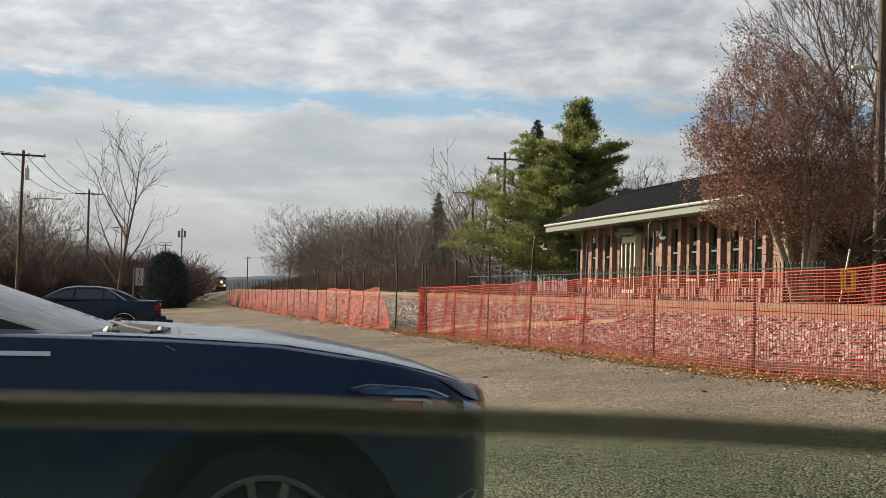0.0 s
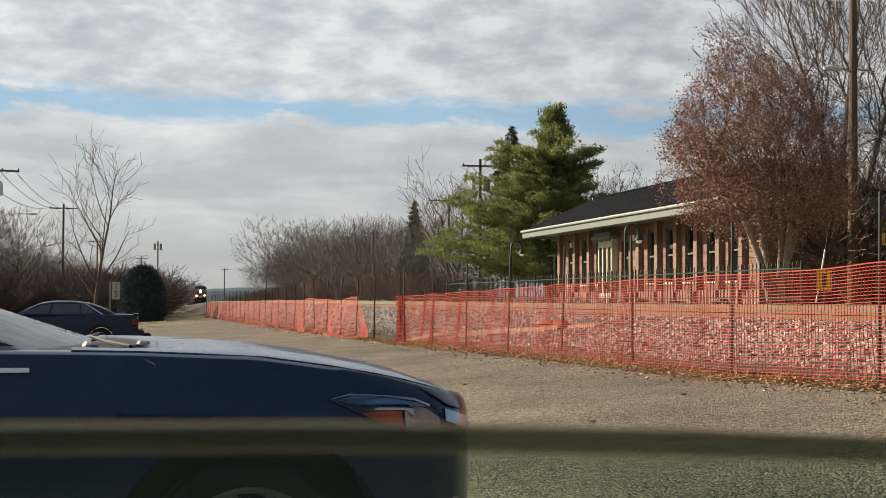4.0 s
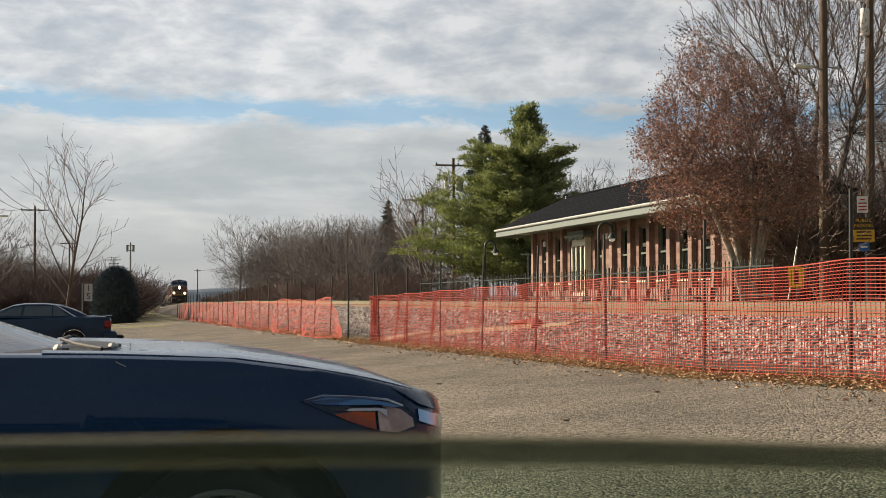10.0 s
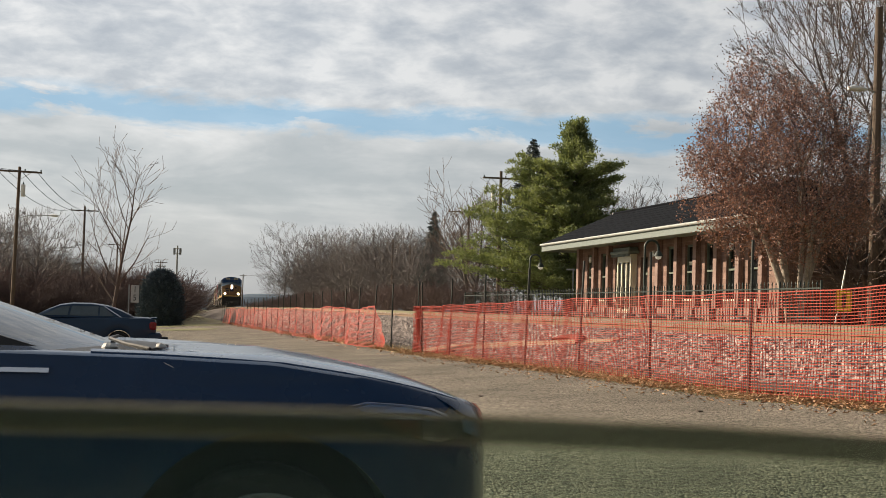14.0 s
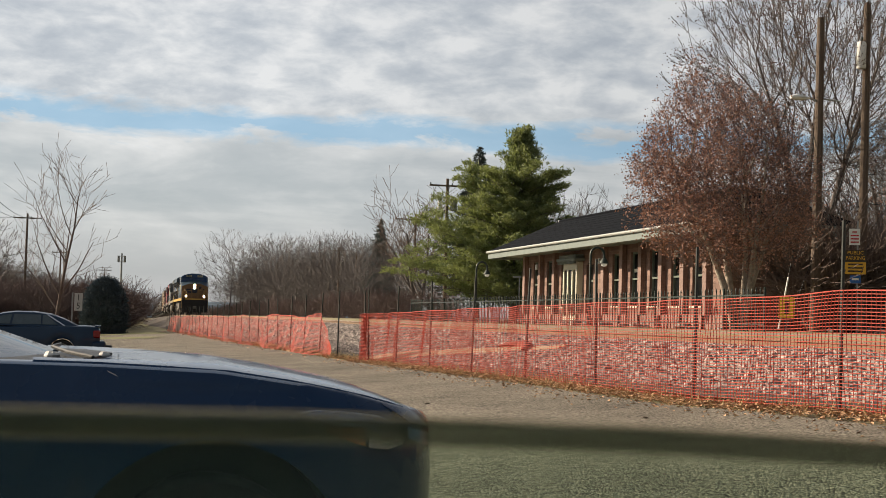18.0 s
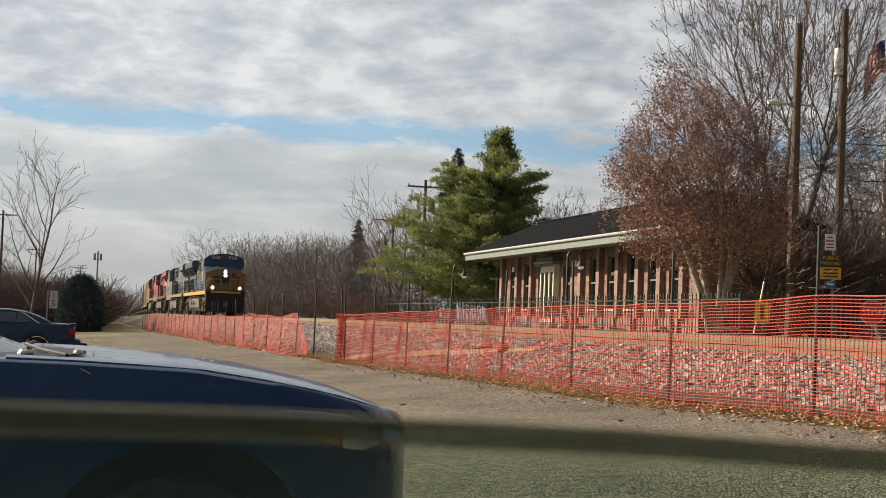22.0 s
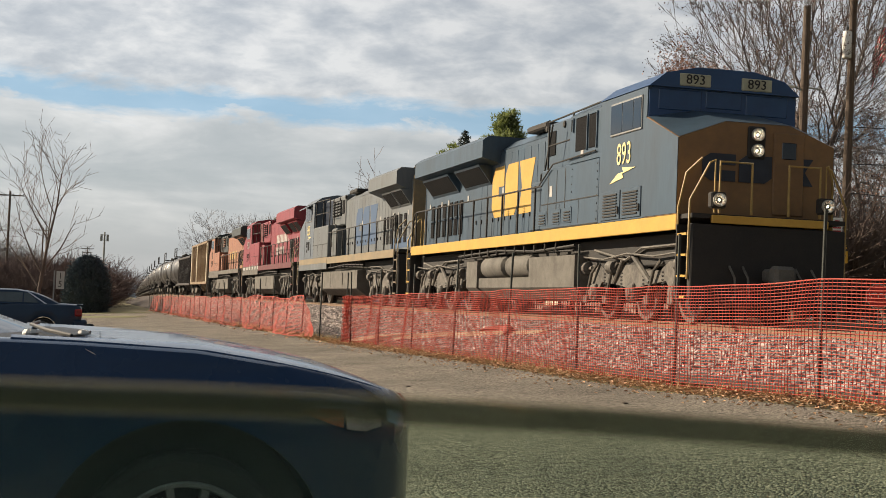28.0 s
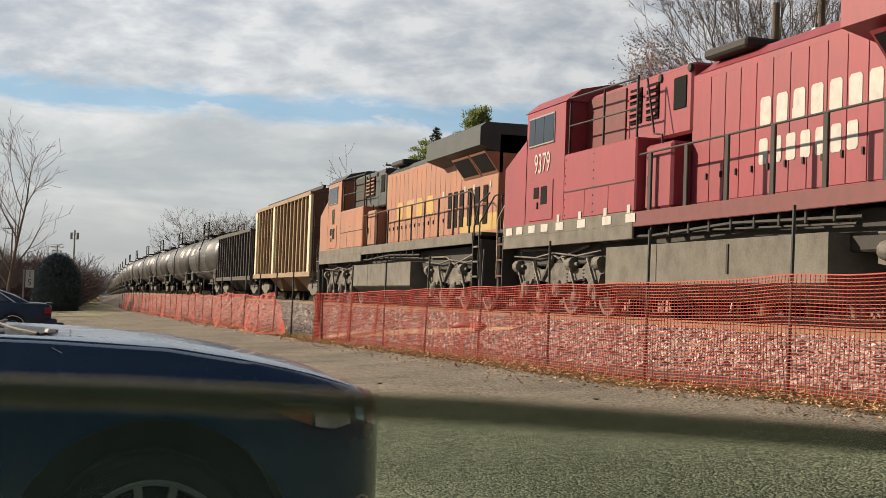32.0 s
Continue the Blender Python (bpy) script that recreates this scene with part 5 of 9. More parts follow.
            part("end_rail", s, P.get("endrail", hr), e)
    # lights
    lit = P.get("lit", False)
    hb = part("headlight_housing", Shape().box(-0.20, -10.0, 2.92, 0.14, -9.90, 3.50, 0.03), P.get("lampbox", T["dark"]), e)
    for z in (3.07, 3.35):
        lamp_can(hb, "headlight", -0.03, -10.06, z, 0.10, T["lamp"] if lit else T["window"])
    for sx in (-1, 1):
        db = part("ditch_light_box", Shape().box(1.02 * sx - 0.14, -10.62, 1.97, 1.02 * sx + 0.14, -10.45, 2.25, 0.03), T["dark"], e)
        lamp_can(db, "ditch_light", 1.02 * sx, -10.68, 2.11, 0.10, T["ditch"] if lit else T["window"])
    d = part("nose_door", Shape().box(0.30, -9.985, 1.95, 0.90, -9.93, 3.42, 0.02), P["nose"], e)
    part("door_pane", Shape().box(0.46, -9.995, 2.95, 0.74, -9.97, 3.25, 0.04), T["window"], d)
    part("nose_stripe", Shape().box(-1.1, -10.54, 1.72, 1.1, -10.48, 1.86, 0.01), sillm, e)
    for pts in P.get("nose_logo", ()):
        part("logo_block", Shape().prism(pts, "y", -9.972, -9.958), P["nosepaint"], e)
    part("horn_cluster", Shape().tube((0.2, -5.5, 4.6), (0.2, -5.0, 4.62), 0.05, 0.10, 8).tube((-0.1, -5.6, 4.6), (-0.1, -5.1, 4.62), 0.05, 0.09, 8).box(-0.3, -5.2, 4.4, 0.4, -5.1, 4.58), T["dark"], e)
    part("antenna_dome", Shape().box(-0.45, -8.0, 4.70, 0.45, -7.2, 4.78, 0.03), P["cab"], e)
    return e, wheels


def blocks(y0, y1, z0, z1, n, gap=0.14, notch=()):
    """n plain slabs in a row with clipped corners."""
    w = (y1 - y0) / n
    out = []
    for k in range(n):
        a, b = y0 + w * k + w * gap / 2, y0 + w * (k + 1) - w * gap / 2
        c = 0.14 * (b - a)
        out.append([(a + c, z0), (b - c, z0), (b, z0 + c), (b, z1 - c), (b - c, z1), (a + c, z1), (a, z1 - c), (a, z0 + c)])
    return out


def slabs3(y0, y1, z0, z1):
    """The three broad marks of the side emblem as plain slabs: a rounded one with a slot, a leaning one, a waisted one."""
    w, h = (y1 - y0) / 3, z1 - z0
    a = y0
    one = [(a, z0 + h * 0.2), (a + w * 0.22, z0), (a + w * 0.9, z0), (a + w * 0.9, z0 + h * 0.40), (a + w * 0.5, z0 + h * 0.40), (a + w * 0.5, z0 + h * 0.60), (a + w * 0.9, z0 + h * 0.60), (a + w * 0.9, z1), (a + w * 0.22, z1), (a, z1 - h * 0.2)]
    a = y0 + w
    two = [(a, z0), (a + w * 0.7, z0), (a + w * 0.9, z0 + h * 0.2), (a + w * 0.9, z0 + h * 0.55), (a + w * 0.9, z1), (a + w * 0.2, z1), (a, z1 - h * 0.2), (a, z0 + h * 0.45)]
    a = y0 + 2 * w
    three = [(a, z0), (a + w * 1.05, z0), (a + w * 0.82, z0 + h * 0.5), (a + w * 1.05, z1), (a, z1), (a + w * 0.2, z0 + h * 0.5)]
    return [one, two, three]


def engines():
    out = []
    nose_logo = slabs3(-1.05, 1.05, 2.50, 2.98)
    e = locomotive("navy blue diesel locomotive with yellow sill and lit headlights", dict(
        body=T["navy"], cab=T["navy"], roof=T["navy"], sill=T["yellow"], handrail=T["dark"], nose=T["noseyellow"], nose_side=T["navy"], front=T["deepblue"], screen=T["screenblue"], cabroof=T["deepblue"],
        number="893", numpaint=T["paleyellow"], bolt=True, flush=-4.35, doors="louvre", recess=T["navy"], vents=(-5.75, -5.1), cabinet_z=3.22, wing=(2.35, 9.75), wing_z=(3.98, 4.48), wingpaint=T["navy"],
        screens=((3.1, 5.6), (6.3, 9.3)), logo=slabs3(-0.52, 2.95, 2.45, 3.76), logopaint=T["yellow"], nose_logo=nose_logo, nosepaint=T["logodark"], reservoirs=True, lit=True, posts=10, endrail=T["railyellow"]))
    out.append((e, 0, 0))
    e = locomotive("faded grey diesel locomotive with blue emblem and dusty yellow nose", dict(
        body=T["grey"], cab=T["bluegrey"], roof=T["grey"], sill=T["oldyellow"], handrail=T["dark"], nose=T["oldyellow"], nose_side=T["bluegrey"], front=T["deepblue"], shade=T["bluegrey"], number="555", numpaint=T["paleyellow"], bolt=True,
        doors="plain", skirt=T["oldyellow"], skirt_low=T["grey"], recess=T["navydark"], vents=(-4.05, -3.4, -2.75), cabinet=T["grey"], wing=(5.4, 9.95), wingpaint=T["grey"], screens=((7.1, 8.5), (8.6, 10.05)),
        band=T["fadeblue"], band_z=(1.98, 2.32), logo=slabs3(0.85, 4.75, 2.24, 3.70), logopaint=T["fadeblue"], handbrake=8.05, posts=10, end=T["oldyellow"], endrail=T["oldyellow"]))
    out.append((e, 1, 180))
    e = locomotive("red diesel locomotive with white lettering blocks and grimy underframe", dict(
        body=T["red"], cab=T["red"], roof=T["red"], sill=T["darkred"], handrail=T["dark"], nose=T["red"], front=T["red"], number="9379", numpaint=T["white"], doors="plain", skirt=T["dirt"], skirt_low=T["dirt"],
        recess=T["darkred"], vents=(-3.95, -3.2), sidebox=T["red"], wing=(4.1, 10.2), wing_z=(3.98, 4.5), wingpaint=T["red"], screens=((4.6, 6.4), (7.2, 8.7), (8.8, 10.2)), logo=blocks(0.95, 4.95, 3.02, 3.48, 8, 0.34) + blocks(0.95, 3.85, 2.44, 2.84, 7, 0.34),
        logopaint=T["white"], posts=9, wide=0.13, endrail=T["oldyellow"]))
    for sx in (-1, 1):
        for y in (-9.7, -9.0, -8.2, -7.4, -6.5, -5.3, -4.0, -2.9):
            panel(e[0], "reflector_mark", sx, 1.512, y, y + 0.42, 1.70, 1.86, T["white"], 0.004, 0)
            if y > -7:
                panel(e[0], "reflector_mark", sx, 1.512, y + 0.05, y + 0.2, 1.87, 2.02, T["white"], 0.004, 0)
    text_part("road_number", "9379", 0.34, T["number"], e[0], pose(-0.3, 10.31, 3.62, 90, 0, 180), 0.004, 1.1)
    out.append((e, 2, 180))
    e = locomotive("weathered orange and yellow diesel locomotive with dark green roof", dict(
        body=T["orange"], cab=T["orange"], roof=T["roofgreen"], sill=T["dirt"], handrail=T["dark"], nose=T["orange"], front=T["orange"], cabroof=T["roofgreen"], number="||||", numpaint=T["dirt"], doors="plain", skirt=T["dirt"], skirt_low=T["dirt"],
        recess=T["dark"], upper=T["roofgreen"], vents=(-4.05, -3.4), wing=(5.3, 10.3), wing_z=(4.0, 4.5), wingpaint=T["roofgreen"], screens=((7.4, 8.9), (9.0, 10.3)), band=T["bnyellow"], band_z=(1.98, 2.40), band2=T["bnyellow"], band2_z=(3.42, 3.90),
        logo=blocks(-0.1, 4.6, 2.62, 3.18, 4, 0.4), logopaint=T["bnyellow"], posts=9))
    out.append((e, 3, 180))
    return out


T["railyellow"] = mat("worn_yellow_grab_rail", (0.42, 0.28, 0.08), 0.55, amount=0.4, scale=4, bump=0.02)
T["paleyellow"] = mat("pale_yellow_number_paint", (0.80, 0.66, 0.30), 0.55, amount=0.15, scale=4, bump=0.02)
# the engine's yellow, browned and darkened to hold the shade on its nose
T["noseyellow"] = mat("shade_darkened_yellow_nose_paint", (0.23, 0.125, 0.045), 0.55, col2=(0.15, 0.085, 0.04), scale=1.2, fine=10, bump=0.04)
T["board"] = mat("pale_number_board", (0.42, 0.41, 0.30), 0.5, scale=4, amount=0.2, bump=0.02)
T["darkred"] = mat("dark_red_handrail_paint", (0.13, 0.02, 0.022), 0.55, scale=3, bump=0.03)


def truck_four(parent, yc, wheels):
    for dy in (-0.88, 0.88):
        wheels.append(wheelset(parent, yc + dy, 0.46))
    for sx in (-1, 1):
        s = Shape().prism([(yc + y, z) for y, z in ((-1.2, 0.62), (-0.95, 0.70), (-0.35, 0.80), (0.35, 0.80), (0.95, 0.70), (1.2, 0.62), (1.2, 0.46), (0.8, 0.44), (0.4, 0.26), (-0.4, 0.26), (-0.8, 0.44), (-1.2, 0.46))], "x", 0.95 * sx, 1.10 * sx)
        part("side_frame", s, T["dirt"], parent)
    part("bolster", Shape().box(-1.05, yc - 0.2, 0.5, 1.05, yc + 0.2, 0.9, 0.03), T["dark"], parent)


def hopper(label, L, z0, z1, paint, ends, ribs, closed, bright=()):
    """Ribbed hopper wagon with sloped chutes."""
    e = thing("hopper_wagon", label, "freight wagon", group="freight wagons of the train")
    wheels = []
    h = L / 2
    part("body", Shape().box(-1.42, -h, z0, 1.42, h, z1, 0.03), paint, e)
    part("body_end", Shape().box(-1.44, -h - 0.02, z0 + 0.02, 1.44, -h + 0.06, z1 - 0.02, 0.01).box(-1.44, h - 0.06, z0 + 0.02, 1.44, h + 0.02, z1 - 0.02, 0.01), ends, e)
    for sx in (-1, 1):
        part("top_chord", Shape().box(min(1.40 * sx, 1.54 * sx), -h, z1 - 0.14, max(1.40 * sx, 1.54 * sx), h, z1 + 0.02, 0.01), paint, e)
        part("side_sill", Shape().box(min(1.30 * sx, 1.54 * sx), -h - 0.4, z0 - 0.08, max(1.30 * sx, 1.54 * sx), h + 0.4, z0 + 0.12, 0.01), paint, e)
        for k in range(ribs):
            y = -h + 0.12 + (L - 0.24) * k / (ribs - 1)
            b = k in bright
            part("rib", Shape().box(min(1.42 * sx, 1.53 * sx), y - (0.22 if b else 0.06), z0 + 0.1, max(1.42 * sx, 1.53 * sx), y + (0.22 if b else 0.06), z1 - 0.12, 0.015), T["cream"] if b else paint, e, "pale broad rib" if b else "")
    if closed:
        s = Shape().prism([(-1.42, z1), (-0.9, z1 + 0.18), (0.9, z1 + 0.18), (1.42, z1)], "y", -h, h)
        part("roof", s, ends, e)
        part("running_board", Shape().box(-0.4, -h, z1 + 0.2, 0.4, h, z1 + 0.24).box(-1.0, -h + 0.2, z1 + 0.18, -0.9, h - 0.2, z1 + 0.3), T["dark"], e)
    for k in range(3):
        y = -h * 0.5 + h * 0.5 * k
        s = Shape().loft([[(-1.1, y - 1.6, z0), (1.1, y - 1.6, z0), (1.1, y + 1.6, z0), (-1.1, y + 1.6, z0)], [(-0.7, y - 0.3, 0.42), (0.7, y - 0.3, 0.42), (0.7, y + 0.3, 0.42), (-0.7, y + 0.3, 0.42)]])
        part("chute", s, paint, e, smooth=10)
    part("centre_sill", Shape().box(-0.25, -h - 0.6, 0.72, 0.25, h + 0.6, 1.0, 0.02), T["dark"], e)
    for sy in (-1, 1):
        part("end_platform", Shape().box(-1.4, min(sy * (h - 0.2), sy * (h + 0.55)), 0.86, 1.4, max(sy * (h - 0.2), sy * (h + 0.55)), 0.98), T["dark"], e)
        for sx in (-1, 1):
            s = Shape().pipe([(1.42 * sx, sy * (h + 0.5), 0.5), (1.42 * sx, sy * (h + 0.5), z1 - 0.4)], 0.02, 5)
            s.pipe([(1.05 * sx, sy * (h + 0.5), 0.9), (1.05 * sx, sy * (h + 0.5), z1 - 0.4)], 0.02, 5)
            for k in range(8):
                s.tube((1.42 * sx, sy * (h + 0.5), 0.6 + 0.38 * k), (1.05 * sx, sy * (h + 0.5), 0.6 + 0.38 * k), 0.014, 0.014, 5)
            part("ladder", s, T["dark"], e)
        truck_four(e, sy * (h - 1.0), wheels)
    return e, wheels


def tank_wagon():
    """Black tank wagon: domed barrel, top fittings with a rail, walk and ladders."""
    e = thing("tank_wagon", "long black tank wagon with a railed top platform", "freight wagon", group="freight wagons of the train")
    wheels = []
    h, r, zc = 8.35, 1.50, 2.52
    prof = [(0.0, -h), (0.6, -h + 0.05), (1.1, -h + 0.22), (1.4, -h + 0.5), (r, -h + 0.9), (r, -3.0), (r + 0.012, -2.98), (r + 0.012, -2.9), (r, -2.88), (r, 2.88), (r + 0.012, 2.9), (r + 0.012, 2.98), (r, 3.0), (r, h - 0.9), (1.4, h - 0.5), (1.1, h - 0.22), (0.6, h - 0.05), (0, h)]
    part("barrel", Shape().lathe(prof, 32, "y", (0, 0, zc)), T["tankblack"], e)
    part("dome", Shape().lathe([(0.5, 3.9), (0.5, 4.18), (0.42, 4.24), (0.0, 4.25)], 14, "z").lathe([(0.16, 3.9), (0.16, 4.35), (0, 4.36)], 8, "z", (0.0, 0.85, 0)).lathe([(0.12, 3.9), (0.12, 4.3), (0, 4.31)], 8, "z", (0.3, -0.8, 0)), T["dark"], e)
    part("platform", Shape().box(-1.2, -1.5, 3.96, 1.2, 1.5, 4.02, 0.01), T["dark"], e)
    s = Shape()
    for sx in (-1, 1):
        s.pipe([(1.15 * sx, -1.45, 4.0), (1.15 * sx, -1.45, 4.85), (1.15 * sx, 1.45, 4.85), (1.15 * sx, 1.45, 4.0)], 0.048, 6)
        s.pipe([(1.15 * sx, -1.45, 4.45), (1.15 * sx, 1.45, 4.45)], 0.025, 6)
    part("top_rail", s, T["dark"], e)
    for sx in (-1, 1):
        s = Shape()
        for dy in (-0.25, 0.25):
            s.pipe([(1.2 * sx, dy, 4.0), (1.56 * sx, dy, 3.0), (1.56 * sx, dy, 0.9)], 0.022, 5)
        for k in range(9):
            z = 1.0 + 0.3 * k
            s.tube((1.56 * sx, -0.25, z), (1.56 * sx, 0.25, z), 0.014, 0.014, 5)
        part("ladder", s, T["dark"], e)
        for y, w in ((4.6, 1.5), (-5.4, 1.1)):
            rr = r + 0.012
            rows = []
            for k in range(5):
                a = radians(-8 + 9 * k)
                rows += [(rr * math.cos(a) * sx, y, zc + rr * math.sin(a)), (rr * math.cos(a) * sx, y + w, zc + rr * math.sin(a))]
            me = raw_mesh("stencil_panel", rows, [(2 * k, 2 * k + 1, 2 * k + 3, 2 * k + 2) for k in range(2, 4)])
            if y > 0:
                part("stencil_panel", me, T["white"], e)
        part("walk_rail", Shape().pipe([(1.5 * sx, -h - 0.3, 1.55), (1.5 * sx, h + 0.3, 1.55)], 0.025, 5), T["dark"], e)
    for sy in (-1, 1):
        part("saddle", Shape().box(-1.3, min(sy * 6.2, sy * 7.4), 0.95, 1.3, max(sy * 6.2, sy * 7.4), 1.7, 0.05), T["dark"], e)
        part("end_sill", Shape().box(-1.45, min(sy * 6.0, sy * 8.75), 0.86, 1.45, max(sy * 6.0, sy * 8.75), 1.04, 0.02), T["dark"], e)
        truck_four(e, sy * 6.8, wheels)
        s = Shape()
        for sx in (-1, 1):
            s.pipe([(1.42 * sx, sy * 8.7, 1.0), (1.42 * sx, sy * 8.7, 1.9), (0, sy * 8.7, 1.9)], 0.02, 5)
        part("end_rail", s, T["dark"], e)
    part("centre_sill", Shape().box(-0.25, -9.0, 0.75, 0.25, 9.0, 1.0, 0.02), T["dark"], e)
    return e, wheels


def train():
    cars = []
    for (e, wheels), k, turn in engines():
        cars.append((e, 9.94 + 22.3 * k, turn, wheels))
    T["cream"] = mat("cream_hopper_rib", (0.62, 0.54, 0.38), 0.6, amount=0.2, scale=1.5)
    e, w = hopper("tall tan covered hopper wagon with ribbed sides", 14.6, 1.05, 4.32, T["tan"], T["cartop"], 17, True, (0, 10, 16))
    cars.append((e, 96.2, 0, w))
    e, w = hopper("black open hopper wagon with ribbed sides", 13.6, 1.0, 3.52, T["blackcar"], T["blackcar"], 14, False)
    cars.append((e, 112.2, 0, w))
    e, w = tank_wagon()
    cars.append((e, 129.2, 0, []))
    for k in range(1, 24):
        c = copy_thing(e, Matrix())
        cars.append((c, 129.2 + 18.3 * k, 180 * (k % 2), []))
    return cars


CARS = train()
NOSE_Y, SPEED = 22.7, 14.14            # the leading nose at 28 s, metres a second


def motions():
    """The train rolls by at a steady speed; its engine wheels turn."""
    for e, s, turn, wheels in CARS:
        rows = []
        for k in range(0, 33):
            y = NOSE_Y - SPEED * (k - 28) + s
            x, z = track_at(y)
            x1, z1 = track_at(y - 7)
            x2, z2 = track_at(y + 7)
            yaw, pitch = -math.degrees(math.atan2(x2 - x1, 14)), math.degrees(math.atan2(z2 - z1, 14))
            rows.append((k, pose((x1 + x2) / 2, y, (z1 + z2) / 2, 0, 0, yaw) @ pose(0, 0, 0, pitch) @ pose(0, 0, 0, 0, 0, turn)))
        walk(e, rows)
        for w in wheels:
            p = w.location.copy()
            r = p.z
            spin = math.degrees(SPEED / r) * (1 if not turn else -1)
            rows = [(0.0, pose(p.x, p.y, p.z))]
            for f in range(int(26.4 * 30), 32 * 30 + 1):
                rows.append((f / 30, pose(p.x, p.y, p.z, (spin * (f / 30 - 26.4)) % 360)))
            walk(w, rows)



# ---- vehicles ----
def smoky(name, col, body):
    """Dull, half see-through edge of a ground pane."""
    m = bpy.data.materials.new(name)
    m.use_nodes = True
    nt = m.node_tree
    nt.nodes.clear()
    N, L = nt.nodes.new, nt.links.new
    tr, di, mx, out = N("ShaderNodeBsdfTransparent"), N("ShaderNodeBsdfDiffuse"), N("ShaderNodeMixShader"), N("ShaderNodeOutputMaterial")
    di.inputs[0].default_value = (*col, 1)
    mx.inputs[0].default_value = body
    L(tr.outputs[0], mx.inputs[1]), L(di.outputs[0], mx.inputs[2]), L(mx.outputs[0], out.inputs[0])
    return m


C = dict(
    blue=mat("dark_blue_car_paint", (0.0025, 0.030, 0.092), 0.28, 0.0, amount=0.15, scale=2, bump=0.0, coat=0.55, spec=0.2),
    teal=mat("dark_teal_car_paint", (0.010, 0.032, 0.070), 0.32, 0.0, amount=0.15, scale=2, bump=0.0, coat=0.3, spec=0.25),
    trim=mat("black_trim", (0.01, 0.01, 0.011), 0.5, scale=8, bump=0.05),
    tyre=mat("tyre_rubber", (0.015, 0.015, 0.015), 0.85, scale=10),
    alloy=mat("alloy_rim", (0.24, 0.25, 0.26), 0.4, 0.2, scale=6, bump=0.0),
    chrome=mat("chrome", (0.80, 0.84, 0.90), 0.12, 1.0, amount=0.05, scale=3, bump=0.0),
    amber=mat("amber_reflector", (0.55, 0.10, 0.015), 0.25, scale=20, bump=0.0),
    redlens=mat("red_lamp_lens", (0.30, 0.012, 0.012), 0.25, scale=9, amount=0.6, bump=0.0),
    lens=mat("clear_lamp_lens", (0.75, 0.62, 0.60), 0.2, 0.0, scale=12, amount=0.5, bump=0.0),
    glass=glass("car_glass", (0.55, 0.68, 0.72), 0.02, 0.75),
    pane=glass("green_tinted_glass", (0.755, 0.845, 0.775), 0.03, 1.0, 0.046),
    edge=smoky("olive_glass_edge", (0.17, 0.165, 0.115), 0.6),
    lampglass=glass("clear_lamp_cover", (1, 1, 1), 0.02, 0.97),
    # two metals with the sky's blue reflection put into their colour
    bluechrome=mat("sky_reflection_blue_chrome", (0.16, 0.33, 0.62), 0.2, 1.0, amount=0.1, scale=12, bump=0.0),
    skychrome=mat("sky_tinted_chrome", (0.42, 0.62, 0.88), 0.15, 1.0, amount=0.1, scale=12, bump=0.0),
    sidelite=mat("tinted_side_glass", (0.07, 0.10, 0.12), 0.08, scale=1.5, amount=0.5, bump=0.0, spec=0.7),
    cabin=mat("dark_cabin_fabric", (0.016, 0.016, 0.017), 0.8, scale=20),
    paper=mat("crumpled_white_scrap", (0.6, 0.6, 0.58), 0.7, scale=20),
)


def car_wheel(parent, x, y, z, r=0.335, face=-1, label=""):
    w = part("wheel", Shape().lathe([(r - 0.10, -0.10 * face), (r - 0.02, -0.11 * face), (r, -0.08 * face), (r, 0.08 * face), (r - 0.02, 0.11 * face), (r - 0.088, 0.10 * face), (r - 0.10, -0.10 * face)], 40, "y", caps=False), C["tyre"], parent, m=pose(x, y, z))
    R = r - 0.088
    s = Shape().lathe([(R + 0.008, 0.102 * face), (R + 0.004, 0.114 * face), (R - 0.008, 0.110 * face), (R - 0.02, 0.04 * face), (R - 0.02, -0.08 * face)], 40, "y", caps=False)
    s.lathe([(0.0, 0.085 * face), (0.05, 0.085 * face), (0.06, 0.07 * face), (0.06, 0.0)], 16, "y")
    for k in range(5):
        a = 2 * math.pi * k / 5 + 0.3
        u, v = Vector((math.cos(a), 0, math.sin(a))), Vector((-math.sin(a), 0, math.cos(a)))
        f0, f1 = Vector((0, 0.08 * face, 0)), Vector((0, 0.095 * face, 0))
        for d in (-1, 1):
            p = [u * 0.05 + v * 0.012 * d, u * 0.05 + v * 0.034 * d, u * (R - 0.01) + v * 0.07 * d, u * (R - 0.01) + v * 0.045 * d]
            b = Vector((0, 0.03 * face, 0))
            s.add([q + f0 for q in p[:2]] + [q + f1 for q in p[2:]] + [q + b for q in p], [(0, 1, 2, 3), (4, 5, 6, 7), (0, 1, 5, 4), (1, 2, 6, 5), (2, 3, 7, 6), (3, 0, 4, 7)])
    part("rim", s, C["alloy"], w)
    part("wheel_hub", Shape().lathe([(R - 0.03, -0.02 * face), (0.14, 0.0), (0.0, 0.0)], 20, "y"), C["trim"], w)
    return w


